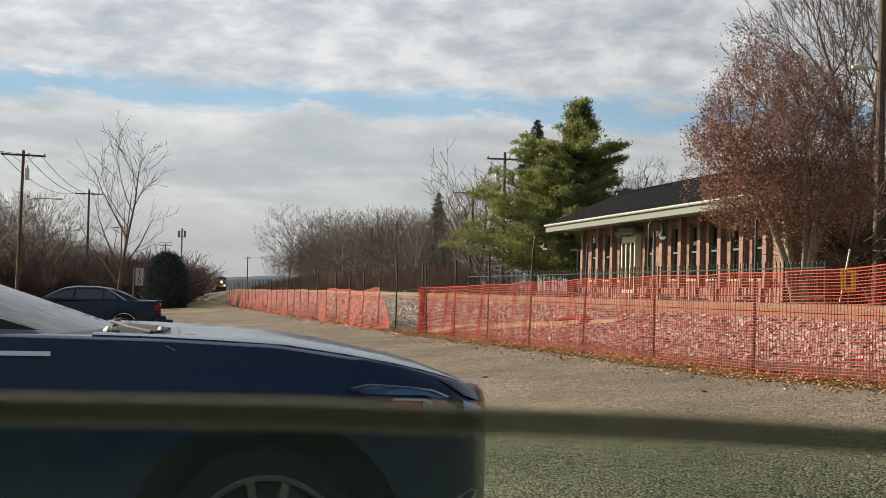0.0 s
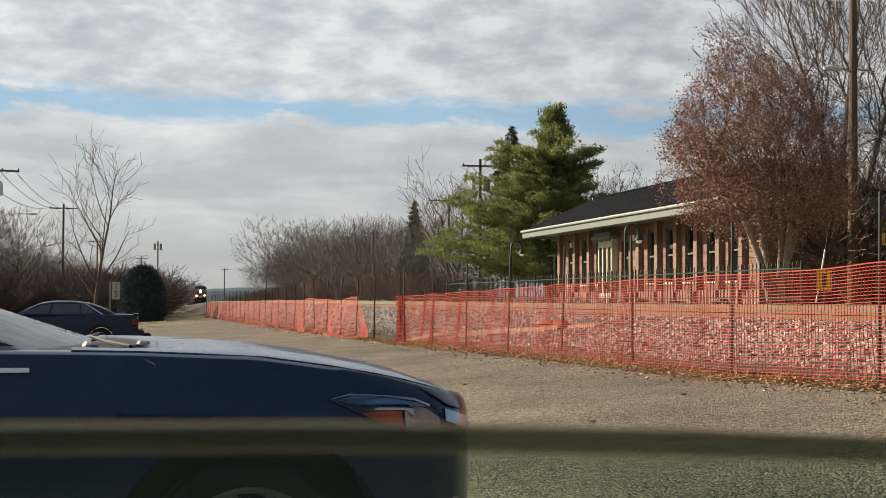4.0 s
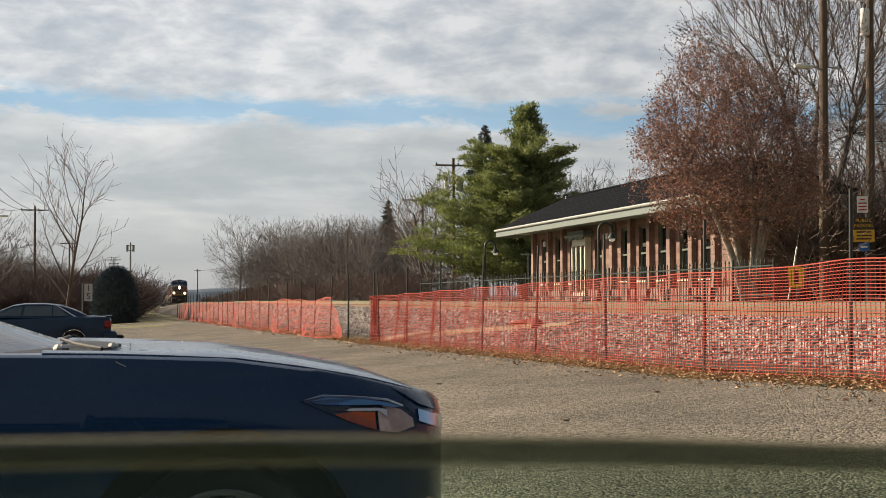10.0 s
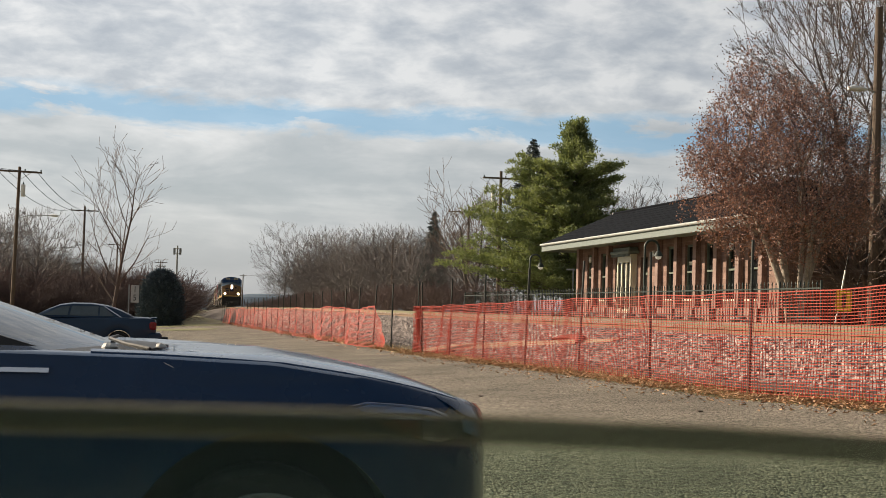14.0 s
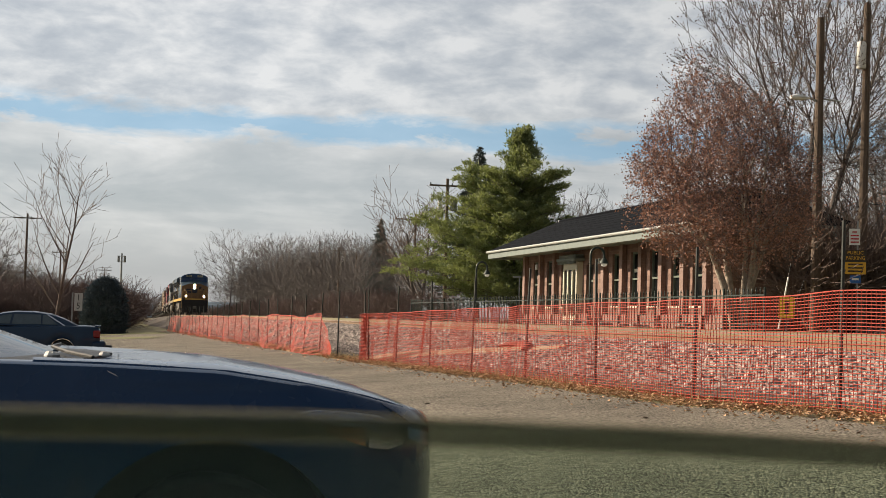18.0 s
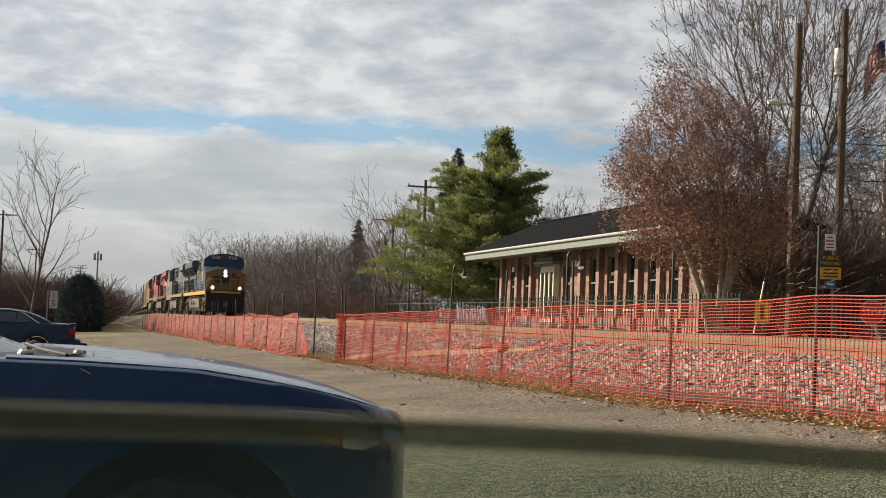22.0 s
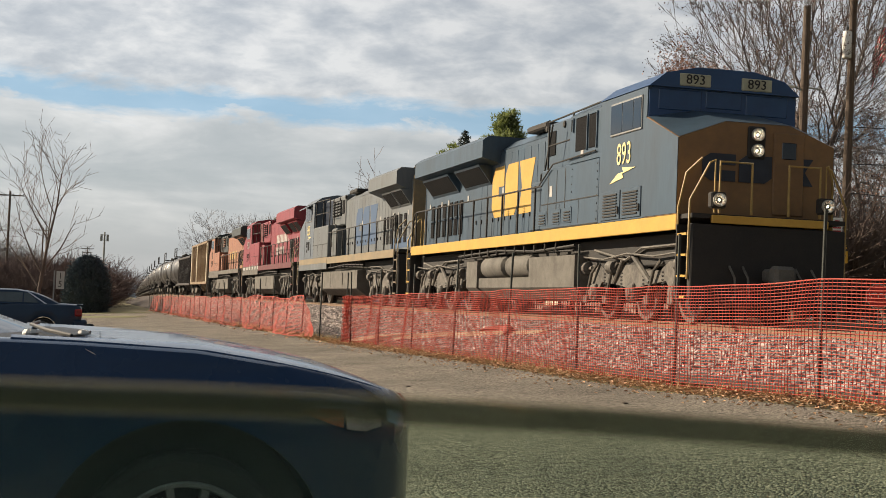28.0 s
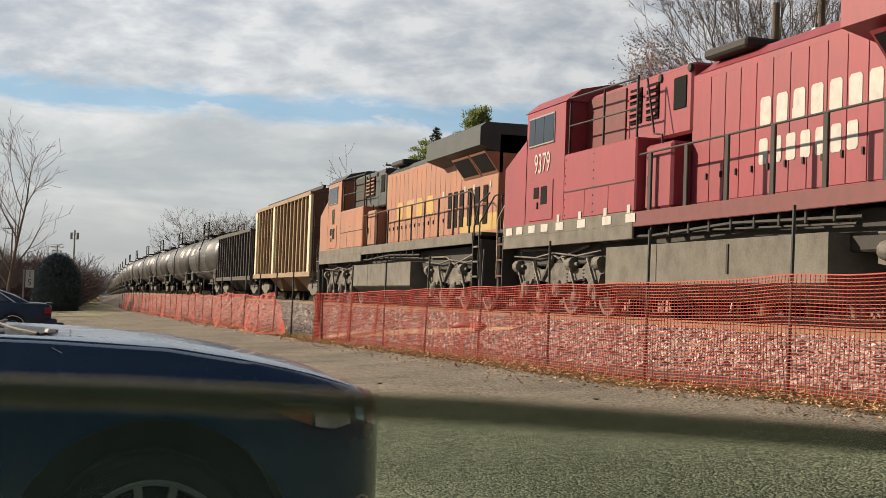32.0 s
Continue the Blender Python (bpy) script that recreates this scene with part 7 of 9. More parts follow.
def grow(seed, height, trunk_r, levels=4, kids=(5, 5, 4, 4), spread=38, up=0.35, first=0.25, ratio=0.62, multi=1, crook=0.18, tips=None, lean=0.35, start=0.62, angle0=None):
    """Branches as (start, end, r0, r1, level). tips, when given, collects the ends of the finest ones."""
    rnd = random.Random(seed)
    out = []

    def limb(p, w, length, r, lev):
        n = 5 if lev == 0 else 4 if lev == 1 else 3 if lev < 3 else 2
        pts, q, rr = [p], p, [r]
        for i in range(n):
            w = (w + Vector((rnd.uniform(-1, 1), rnd.uniform(-1, 1), rnd.uniform(-1, 1))) * crook + Vector((0, 0, up * 0.25))).normalized()
            q = q + w * (length / n)
            rn = r * (1 - 0.78 * (i + 1) / n)
            out.append((pts[-1], q, rr[-1], rn, lev))
            pts.append(q)
            rr.append(rn)
        if lev + 1 < levels:
            for k in range(kids[lev]):
                t = (first if lev == 0 else 0.2) + (1 - (first if lev == 0 else 0.2)) * (k + rnd.random()) / kids[lev]
                i = min(n - 1, int(t * n))
                b = pts[i].lerp(pts[i + 1], t * n - i)
                side = w.orthogonal()
                side.rotate(Matrix.Rotation(rnd.uniform(0, 6.283), 3, w))
                a = radians(spread * rnd.uniform(0.7, 1.3))
                d = (w * math.cos(a) + side.normalized() * math.sin(a)).normalized()
                limb(b, d, length * ratio * rnd.uniform(0.75, 1.15) * (1.15 - 0.45 * t if lev == 0 else 1), max(rr[i] * 0.55, 0.006), lev + 1)
        if tips is not None and lev >= levels - 2:
            tips.append((q, w))

    for k in range(multi):
        a = 6.283 * (k + rnd.uniform(0, 0.6)) / multi if multi > 1 else 0
        ln = lean * rnd.uniform(0.6, 1.3) if multi > 1 else 0.03
        limb(Vector((0, 0, -0.15)), Vector((math.cos(a) * ln, math.sin(a) * ln, 1)).normalized(), height * start, trunk_r, 0)
    return out


def branch_mesh(name, limbs, pick, sides=6, thick=1.0, least=0.0):
    v, f = [], []
    for p, q, r0, r1, lev in limbs:
        if not pick(lev):
            continue
        n = sides if lev < 2 else 3
        w = (q - p).normalized()
        u = w.orthogonal().normalized()
        t = w.cross(u)
        b = len(v)
        for c, r in ((p, max(least, r0 * thick)), (q, max(least, r1 * thick))):
            for i in range(n):
                a = 2 * math.pi * i / n
                v.append(tuple(c + (u * math.cos(a) + t * math.sin(a)) * r))
        f += [(b + i, b + (i + 1) % n, b + n + (i + 1) % n, b + n + i) for i in range(n)]
    me = raw_mesh(name, v, f)
    for poly in me.polygons:
        poly.use_smooth = True
    return me


def leaf_cards(name, spots, size, rnd, per=3, jitter=0.25, rise=0.5):
    """Small folded leaves, two triangles each, round the given spots."""
    v, f = [], []
    for p, w in spots:
        for _ in range(per):
            c = p + Vector((rnd.gauss(0, jitter), rnd.gauss(0, jitter), rnd.gauss(0, jitter)))
            a = Vector((rnd.uniform(-1, 1), rnd.uniform(-1, 1), rnd.uniform(-1, rise))).normalized() * size * rnd.uniform(0.6, 1.3)
            s = a.orthogonal()
            s.rotate(Matrix.Rotation(rnd.uniform(0, 6.283), 3, a))
            s = s.normalized() * size * 0.42
            k = a.cross(s).normalized() * size * 0.15
            b = len(v)
            v += [tuple(c), tuple(c + a * 0.5 + s + k), tuple(c + a), tuple(c + a * 0.5 - s + k)]
            f += [(b, b + 1, b + 2), (b, b + 2, b + 3)]
    return raw_mesh(name, v, f)


def bare_tree(label, x, y, z, limbs, bark, twig, least=0.008, group="bare trees", split=1, turn=0):
    e = thing("tree", label, "tree", pose(x, y, z, 0, 0, turn), group)
    part("trunk", branch_mesh("trunk", limbs, lambda l: l <= split, 7), bark, e)
    part("crown", branch_mesh("crown", limbs, lambda l: l > split, 5, 1.0, least), twig, e)
    return e


def crown_limbs(seed, n, inside, box, stems, r_tip=0.006, twigs=2, twig_len=0.4, pull=0.3, power=0.48, rise=0.5, crook=0.08, tips=None):
    """Branches that reach out from the stems to spots all through a crown; thick where many meet."""
    rnd = random.Random(seed)
    cap = 4 * n + 400
    P, D = np.zeros((cap, 3)), np.full(cap, 1e9)
    par, pos, ends = [], [], []

    def put(p, j, d, open_=True):
        i = len(pos)
        pos.append(Vector(p))
        par.append(j)
        P[i], D[i] = p, d if open_ else 1e9
        return i
    for chain in stems:
        j, d = -1, 0.0
        for k, p in enumerate(chain):
            d += (Vector(p) - pos[j]).length if j >= 0 else 0
            j = put(p, j, d, k >= len(chain) * 0.55)
    top = sum((Vector(c[-1]) for c in stems), Vector()) / len(stems)
    spots = []
    while len(spots) < n:
        p = Vector([rnd.uniform(a, b) for a, b in box])
        if inside(p):
            spots.append(p)
    spots.sort(key=lambda p: (p - top).length)
    for p in spots:
        m = len(pos)
        d = np.linalg.norm(P[:m] - np.array(p), axis=1)
        j = int(np.argmin(d + pull * D[:m]))
        base, far = D[j], float(d[j])
        a, steps = pos[j], max(1, min(4, int(far / 0.55)))
        for k in range(1, steps + 1):
            q = a.lerp(p, k / steps)
            if k < steps:
                q += Vector((rnd.gauss(0, 1), rnd.gauss(0, 1), rnd.gauss(0, 1) - 0.4)) * crook * far
            j = put(q, j, base + far * k / steps)
        ends.append(j)
    load = [0.0] * len(pos)
    for j in ends:
        load[j] += 1
    for i in range(len(pos) - 1, -1, -1):
        if par[i] >= 0:
            load[par[i]] += load[i]
    rad = [r_tip * max(1.0, v) ** power for v in load]
    out = []
    for i, j in enumerate(par):
        if j >= 0:
            out.append((pos[j], pos[i], min(rad[j], rad[i] * 1.35), rad[i], 0 if rad[i] > r_tip * 5 else 2))
    mid = top.copy()
    for j in ends:
        p = pos[j]
        w0 = ((p - pos[par[j]]).normalized() + (p - mid).normalized() * 0.5) if par[j] >= 0 else Vector((0, 0, 1))
        for _ in range(twigs):
            w = (w0 + Vector((rnd.gauss(0, 0.55), rnd.gauss(0, 0.55), rnd.gauss(0, 0.45) + rise))).normalized()
            q = p + w * twig_len * rnd.uniform(0.4, 1.2)
            out.append((p, q, r_tip * 0.8, r_tip * 0.4, 3))
            if tips is not None:
                tips.append((p.lerp(q, rnd.uniform(0.3, 1.0)), w))
    return out


def russet_tree():
    """Many-stemmed small tree still holding its dry leaves, before the station."""
    x, y = polar(25.7, 40.0)
    rx, ry = math.cos(radians(25.7)), -math.sin(radians(25.7))
    zs = (1.75, 2.0, 2.35, 2.9, 3.7, 4.5, 5.6, 6.5, 7.2, 7.6)
    left = (-0.7, -1.6, -2.2, -2.7, -2.95, -2.85, -2.5, -2.0, -1.6, -1.3)
    right = (0.4, 1.2, 1.6, 1.85, 1.85, 1.75, 1.3, 0.4, -0.5, -1.2)

    def inside(p, k=1.0):
        if not zs[0] < p.z < zs[-1]:
            return False
        u, d = p.x * rx + p.y * ry, p.x * ry - p.y * rx
        a, b = float(np.interp(p.z, zs, left)), float(np.interp(p.z, zs, right))
        r = 0.5 * (b - a) * k * (1 + 0.35 * noise.noise(p * 0.9))
        return math.hypot(u - 0.5 * (a + b), d) < r

    def stem(u0, u1, d1, z1, bend):
        pts = []
        for k in range(8):
            t = k / 7
            u, d = u0 + (u1 - u0) * t ** 1.3 + bend * math.sin(t * 3.1), d1 * t
            pts.append((u * rx + d * ry, u * ry - d * rx, -0.15 + (z1 + 0.15) * t))
        return pts
    stems = [stem(-0.10, -1.3, 0.3, 3.4, 0.05), stem(-0.05, -0.6, -0.6, 3.9, -0.06), stem(0.05, 0.15, 0.2, 4.2, 0.07), stem(0.12, 1.0, -0.2, 3.3, -0.05), stem(0.1, 0.5, 0.8, 3.2, 0.05)]
    tips = []
    limbs = crown_limbs(41, 1900, lambda p: inside(p, 1.04), ((-4.2, 4.2), (-4.2, 4.2), (1.7, 7.6)), stems, 0.005, 3, 0.36, 0.45, 0.48, 0.35, 0.06, tips)
    rnd = random.Random(8)
    e = bare_tree("many-stemmed tree with pale bark and dry russet leaves", x, y, 1.12, limbs, M["paleb"], M["mauve"], 0.005, "trees by the station", 0)
    low = [t for t in tips if rnd.random() < 0.95 - 0.11 * max(0.0, t[0].z - 3.0)]
    high = [t for t in tips if t[0].z > 3.0 and rnd.random() < 0.45]
    part("leaves", leaf_cards("leaves", low, 0.066, rnd, 6, 0.11), M["redleaf"], e, "dry russet-brown leaves")
    part("seed_heads", leaf_cards("buds", high, 0.045, rnd, 7, 0.14), M["mauve"], e, "small mauve-brown seed heads")


def tall_bare_tree():
    x, y = polar(28.3, 50.0)
    rx, ry = math.cos(radians(28.3)), -math.sin(radians(28.3))
    zs, rs = (2.2, 4.0, 6.0, 8.5, 11.0, 13.0, 14.6, 15.4), (0.6, 2.4, 3.6, 4.5, 4.4, 3.5, 1.9, 0.4)

    def inside(p):
        if not zs[0] < p.z < zs[-1]:
            return False
        u, d = p.x * rx + p.y * ry, p.x * ry - p.y * rx
        return math.hypot(u - 0.3, d) < float(np.interp(p.z, zs, rs)) * (1 + 0.4 * noise.noise(p * 0.5))

    def stem(u1, d1, z1, bend):
        pts = []
        for k in range(12):
            t = k / 11
            u, d = u1 * t ** 1.6 + bend * math.sin(t * 4.0), d1 * t
            pts.append((u * rx + d * ry, u * ry - d * rx, -0.15 + (z1 + 0.15) * t))
        return pts
    stems = [stem(-1.7, 0.5, 9.5, 0.12), stem(0.5, -0.8, 11.0, -0.15), stem(2.3, 0.4, 9.0, 0.1)]
    tips = []
    limbs = crown_limbs(77, 2300, inside, ((-5.5, 5.5), (-5.5, 5.5), (2.2, 15.4)), stems, 0.0060, 3, 0.50, 0.8, 0.42, 0.8, 0.03, tips)
    e = bare_tree("tall bare tree with a few last leaves behind the poles", x, y, 1.1, limbs, M["bark"], M["bark"], 0.007, "trees by the station", 0)
    rnd = random.Random(9)
    part("leaves", leaf_cards("leaves", [t for t in tips if rnd.random() < 0.75], 0.062, rnd, 3, 0.16), M["oldleaf"], e, "sparse brown leaves")
    x, y = polar(32.2, 58.0)
    tips = []
    limbs = grow(78, 11.0, 0.22, 5, (7, 6, 5, 4), 40, 0.3, 0.16, 0.62, 3, 0.14, tips, 0.25, 0.60)
    e = bare_tree("bare spreading tree with reddish leaves by the road", x, y, 1.1, limbs, M["bark"], M["bark"], 0.008, "trees by the station", 1)
    part("leaves", leaf_cards("leaves", [t for t in tips if t[0].z < 6 and rnd.random() < 0.8], 0.09, rnd, 3, 0.22), M["redleaf"], e, "dry russet leaves")


def oak_limbs(seed, h, n=200, twigs=3, r_tip=0.014):
    """Round-headed bare tree: short bole, wide lumpy crown."""
    rnd = random.Random(seed)
    w, c = h * rnd.uniform(0.36, 0.48), h * rnd.uniform(0.56, 0.62)
    off = rnd.uniform(0, 50)

    def inside(p):
        k = 1 + 0.5 * noise.noise(p * (3.2 / h) + Vector((off, 0, 0)))
        return (p.x * p.x + p.y * p.y) / (w * k) ** 2 + ((p.z - c) / ((h - c) * (0.75 + 0.25 * k))) ** 2 < 1
    lean = rnd.uniform(-0.05, 0.05)
    stem = [(lean * z * h, 0, z * h) for z in (-0.02, 0.06, 0.14, 0.22, 0.30, 0.38, 0.46)]
    return crown_limbs(seed, n, inside, ((-w * 1.3, w * 1.3), (-w * 1.3, w * 1.3), (h * 0.12, h)), [stem], r_tip, twigs, h * 0.07, 0.6, 0.40, 0.3, 0.05)


def needles(name, spots, rnd, length, per):
    """Sprays of needles: slim triangles fanned about each spot's way."""
    v, f = [], []
    for p, w, s in spots:
        for _ in range(per):
            d = (w + Vector((rnd.gauss(0, 0.6), rnd.gauss(0, 0.6), rnd.gauss(0, 0.45)))).normalized()
            c = p + Vector((rnd.gauss(0, 0.16), rnd.gauss(0, 0.16), rnd.gauss(0, 0.10))) * s
            q = d.orthogonal()
            q.rotate(Matrix.Rotation(rnd.uniform(0, 6.283), 3, d))
            q = q.normalized() * length * 0.17 * s
            b = len(v)
            v += [tuple(c - q), tuple(c + q), tuple(c + d * length * s * rnd.uniform(0.7, 1.2))]
            f.append((b, b + 1, b + 2))
    return raw_mesh(name, v, f)


def spruce(az, R, H, label, seed):
    """Dark narrow conifer with drooping boughs."""
    rnd = random.Random(seed)
    x, y = polar(az, R)
    e = thing("spruce_tree", label, "tree", pose(x, y, land_z(x, y)), "evergreens")
    part("trunk", Shape().tube((0, 0, -0.2), (0, 0, H - 0.3), 0.28, 0.03, 8), M["bark"], e)
    spots = []
    for k in range(60):
        z = 1.5 + (H - 1.6) * (k / 60) ** 0.9
        r = (0.10 + (H - z) * 0.30) * rnd.uniform(0.7, 1.15)
        for j in range(6):
            a = rnd.uniform(0, 6.28)
            r1 = r * rnd.uniform(0.7, 1.1)
            for t in (0.3, 0.55, 0.8, 1.0):
                q = Vector((math.cos(a) * r1 * t, math.sin(a) * r1 * t, z - 0.2 * r1 * t * t))
                spots.append((q, Vector((math.cos(a), math.sin(a), 0.15)), 0.35 + 0.5 * min(1.0, (H - z) / 3.5)))
    part("needles", needles("needles", spots, rnd, 0.34, 9), M["needle_dark"], e)


def pine():
    """White pine in irregular tiers, fuller towards the light, with a gap under its crown tuft."""
    x, y = polar(16.78, 96.0)
    g = land_z(x, y)
    e = thing("pine_tree", "tall green white pine with tiered irregular boughs", "tree", pose(x, y, g), "evergreens")
    rnd = random.Random(21)
    H = 13.2
    part("trunk", Shape().tube((0, 0, -0.2), (0.1, 0, 7), 0.34, 0.22, 10).tube((0.1, 0, 7), (0.35, 0, H - 0.4), 0.22, 0.05, 8), M["bark"], e)
    spots, limbs = [], []
    tiers = []
    zk = (1.2, 3, 5, 6.8, 8.4, 9.6, 10.1, 10.5, 11.3, 12.1, 12.8, 13.2)
    lk = (6.8, 7.0, 6.1, 5.3, 4.4, 3.4, 1.4, 1.3, 1.3, 0.9, 0.5, 0.15)
    rk = (3.2, 3.2, 3.0, 3.0, 3.0, 3.3, 1.5, 2.0, 1.8, 1.2, 0.7, 0.15)
    z = 1.2
    while z < H:
        if not 9.85 < z < 10.25:
            tiers.append((z, float(np.interp(z, zk, lk)), float(np.interp(z, zk, rk))))
        z += rnd.uniform(0.28, 0.46)
    for z, left, right in tiers:
        n = rnd.randint(8, 11) if z < 9.8 else rnd.randint(5, 7)
        a0 = rnd.uniform(0, 6.28)
        for k in range(n):
            a = a0 + 6.283 * k / n + rnd.uniform(-0.3, 0.3)
            side = math.cos(a + radians(16.7))
            L = (left * 0.5 * (1 - side) + right * 0.5 * (1 + side)) * (rnd.uniform(0.5, 0.98) if rnd.random() < 0.75 else rnd.uniform(1.0, 1.22))
            rise = rnd.uniform(0.0, 0.26) if z < 9.6 else rnd.uniform(0.5, 1.3)
            p0 = Vector((0.1 + 0.25 * z / H, 0, z - (0.0 if z < 9.6 else 0.35 * L)))
            w = Vector((math.cos(a), math.sin(a), rise)).normalized()
            p1 = p0 + w * L
            limbs.append((p0, p1, 0.05, 0.012, 1))
            for j in range(int(6 + L * 8)):
                t = 1.04 - 0.85 * rnd.random() ** 1.35
                wide = (0.4 + 0.6 * t) * (0.40 + 0.11 * L)
                q = p0.lerp(p1, t) + Vector((rnd.gauss(0, 0.30), rnd.gauss(0, 0.30), rnd.gauss(0.06, 0.09))) * wide + Vector((0, 0, 0.09 * t * t * L))
                d = (w + Vector((rnd.gauss(0, 0.45), rnd.gauss(0, 0.45), 0.5))).normalized()
                spots.append((q, d, rnd.uniform(0.7, 1.2)))
    part("bough", branch_mesh("bough", limbs, lambda l: True, 4), M["bark"], e)
    part("needles", needles("needles", spots, rnd, 0.25, 16), M["needle"], e)
    spruce(15.28, 106.0, 13.3, "dark narrow spruce standing behind the pine", 22)
    spruce(11.35, 168.0, 12.0, "dark spruce among the bare trees", 23)


def dark_bush():
    """Dense clipped evergreen at the edge of the lot."""
    x, y = polar(0.55, 105.0)
    g = road_z(x, y) - 0.02
    e = thing("evergreen_bush", "large dense dark evergreen bush at the lot edge", "bush", pose(x, y, g))
    rnd = random.Random(4)
    spots = []
    prof = [(1.2, 0.05), (1.45, 0.8), (1.45, 1.8), (1.28, 2.7), (0.9, 3.4), (0.5, 3.8), (0.0, 4.0)]
    part("core", Shape().lathe([(r * 0.86, z * 0.95) for r, z in prof], 20), M["bush"], e)
    for _ in range(5200):
        z = rnd.uniform(0.02, 4.0)
        r = float(np.interp(z, [p[1] for p in prof], [p[0] for p in prof])) * rnd.uniform(0.85, 1.04)
        a = rnd.uniform(0, 6.283)
        spots.append((Vector((r * math.cos(a), r * math.sin(a), z)), Vector((math.cos(a), math.sin(a), 0.7)), 1.0))
    part("foliage", needles("foliage", spots, rnd, 0.22, 4), M["bush"], e)


def tree_bank(grown):
    """Grown trees as arrays, to be joined into far belts."""
    out = []
    for limbs in grown:
        v, f, b = [], [], 0
        for p, q, r0, r1, lev in limbs:
            m = 3
            w = (q - p).normalized()
            u = w.orthogonal().normalized()
            t = w.cross(u)
            for c, r in ((p, r0), (q, r1)):
                r = max(r, 0.011)
                for i in range(m):
                    a = 2.0944 * i
                    v.append(tuple(c + (u * math.cos(a) + t * math.sin(a)) * r))
            f += [(b + i, b + (i + 1) % m, b + m + (i + 1) % m, b + m + i) for i in range(m)]
            b += 6
        out.append((np.array(v), np.array(f)))
    return out


def belt(name, label, spots, bank, material, h0, h1, href, seed, wide=1.15, rate=0.0):
    rnd = random.Random(seed)
    V, F, n = [], [], 0
    for x, y in spots:
        v, f = bank[rnd.randrange(len(bank))]
        h = rnd.uniform(h0, h1) / href
        if rate:
            h = min(h, rate * math.hypot(x, y) * rnd.uniform(0.8, 1.05) / href)
        a = rnd.uniform(0, 6.28)
        c, s = math.cos(a), math.sin(a)
        w = np.empty_like(v)
        w[:, 0] = (v[:, 0] * c - v[:, 1] * s) * h * wide + x
        w[:, 1] = (v[:, 0] * s + v[:, 1] * c) * h * wide + y
        w[:, 2] = v[:, 2] * h + land_z(x, y)
        V.append(w)
        F.append(f + n)
        n += len(v)
    V, F = np.concatenate(V), np.concatenate(F)
    me = raw_mesh(name, V.tolist(), F.tolist())
    me.materials.append(material)
    return tagged(new(name, me), label, "trees", kind="stuff")


def far_woods():
    """Belts of bare trees and scrub along both sides of the line."""
    rnd = random.Random(5)
    tall = tree_bank([oak_limbs(300 + k, 12.0, 240) for k in range(7)])
    scrub = tree_bank([grow(330 + k, 5, trunk_r=0.05, levels=3, kids=(9, 7, 0), spread=38, up=0.2, first=0.08, ratio=0.62, multi=6, lean=0.7, start=0.7) for k in range(4)])

    def bend(y):
        return max(0.0, y - 165) * 0.036
    spots = [(rnd.uniform(27, 52) + bend(y), y + rnd.uniform(-3, 3)) for y in np.arange(118, 440, 3.4)]
    belt("far_woods", "bare grey-brown winter woods along the line", spots, tall, M["twig_far"], 11.5, 15.0, 12, 1, 1.15, 0.058)
    spots = [(rnd.uniform(19.5, 26) + bend(y), y + rnd.uniform(-2, 2)) for y in np.arange(92, 420, 1.7)]
    belt("scrub", "reddish-brown leafless scrub beside the line", spots, scrub, M["brush"], 1.5, 2.8, 5, 2, 1.5)
    spots = [(rnd.uniform(-34, -13) + (y - 100) * 0.028, y + rnd.uniform(-4, 4)) for y in np.arange(112, 420, 2.7)]
    belt("far_woods", "bare winter trees behind the parking lot", spots, tall, M["twig_far"], 7.5, 12.0, 12, 3)
    spots = [polar(rnd.uniform(-7, 0.4), rnd.uniform(112, 165)) for _ in range(190)] + [polar(rnd.uniform(0.2, 1.6), rnd.uniform(130, 300)) for _ in range(60)]
    belt("scrub", "dark reddish scrub beyond the parking lot", spots, scrub, M["brush"], 3.2, 5.4, 5, 4, 1.3)
    spots = [polar(rnd.uniform(17.5, 34), rnd.uniform(120, 170)) for _ in range(34)]
    belt("far_woods", "bare trees behind the station", spots, tall, M["twig_far"], 10.5, 13.2, 12, 6)
    spots = [polar(rnd.uniform(24.5, 36), rnd.uniform(62, 84)) for _ in range(45)]
    belt("scrub", "dark hedge scrub beyond the station", spots, scrub, M["brush"], 3.0, 5.0, 5, 7, 1.2)
    spots = [polar(rnd.uniform(28.2, 36), rnd.uniform(47.2, 50.0)) for _ in range(13)]
    belt("scrub", "dark leafless hedge before the depot end", spots, scrub, M["hedge"], 2.6, 5.6, 5, 8, 1.2)


def far_hill():
    """Wooded rise that closes the valley."""
    rnd = random.Random(3)
    v, f = [], []
    n = 420
    for k in range(n + 1):
        a = radians(-40 + 100 * k / n)
        h = 8 + 5 * math.sin(k * 0.07) + 1.2 * math.sin(k * 0.21 + 1) + rnd.uniform(-0.25, 0.25)
        for r, z in ((1150, -6), (1180, h * 0.75), (1230, h), (1500, -8)):
            v.append((r * math.sin(a), r * math.cos(a), z))
    for k in range(n):
        for j in range(3):
            f.append((4 * k + j, 4 * k + 4 + j, 4 * k + 5 + j, 4 * k + 1 + j))
    me = raw_mesh("backdrop_hill", v, f)
    me.materials.append(M["hill"])
    tagged(new("backdrop_hill", me), "hazy blue-grey wooded rise in the distance", "hill", kind="structure")


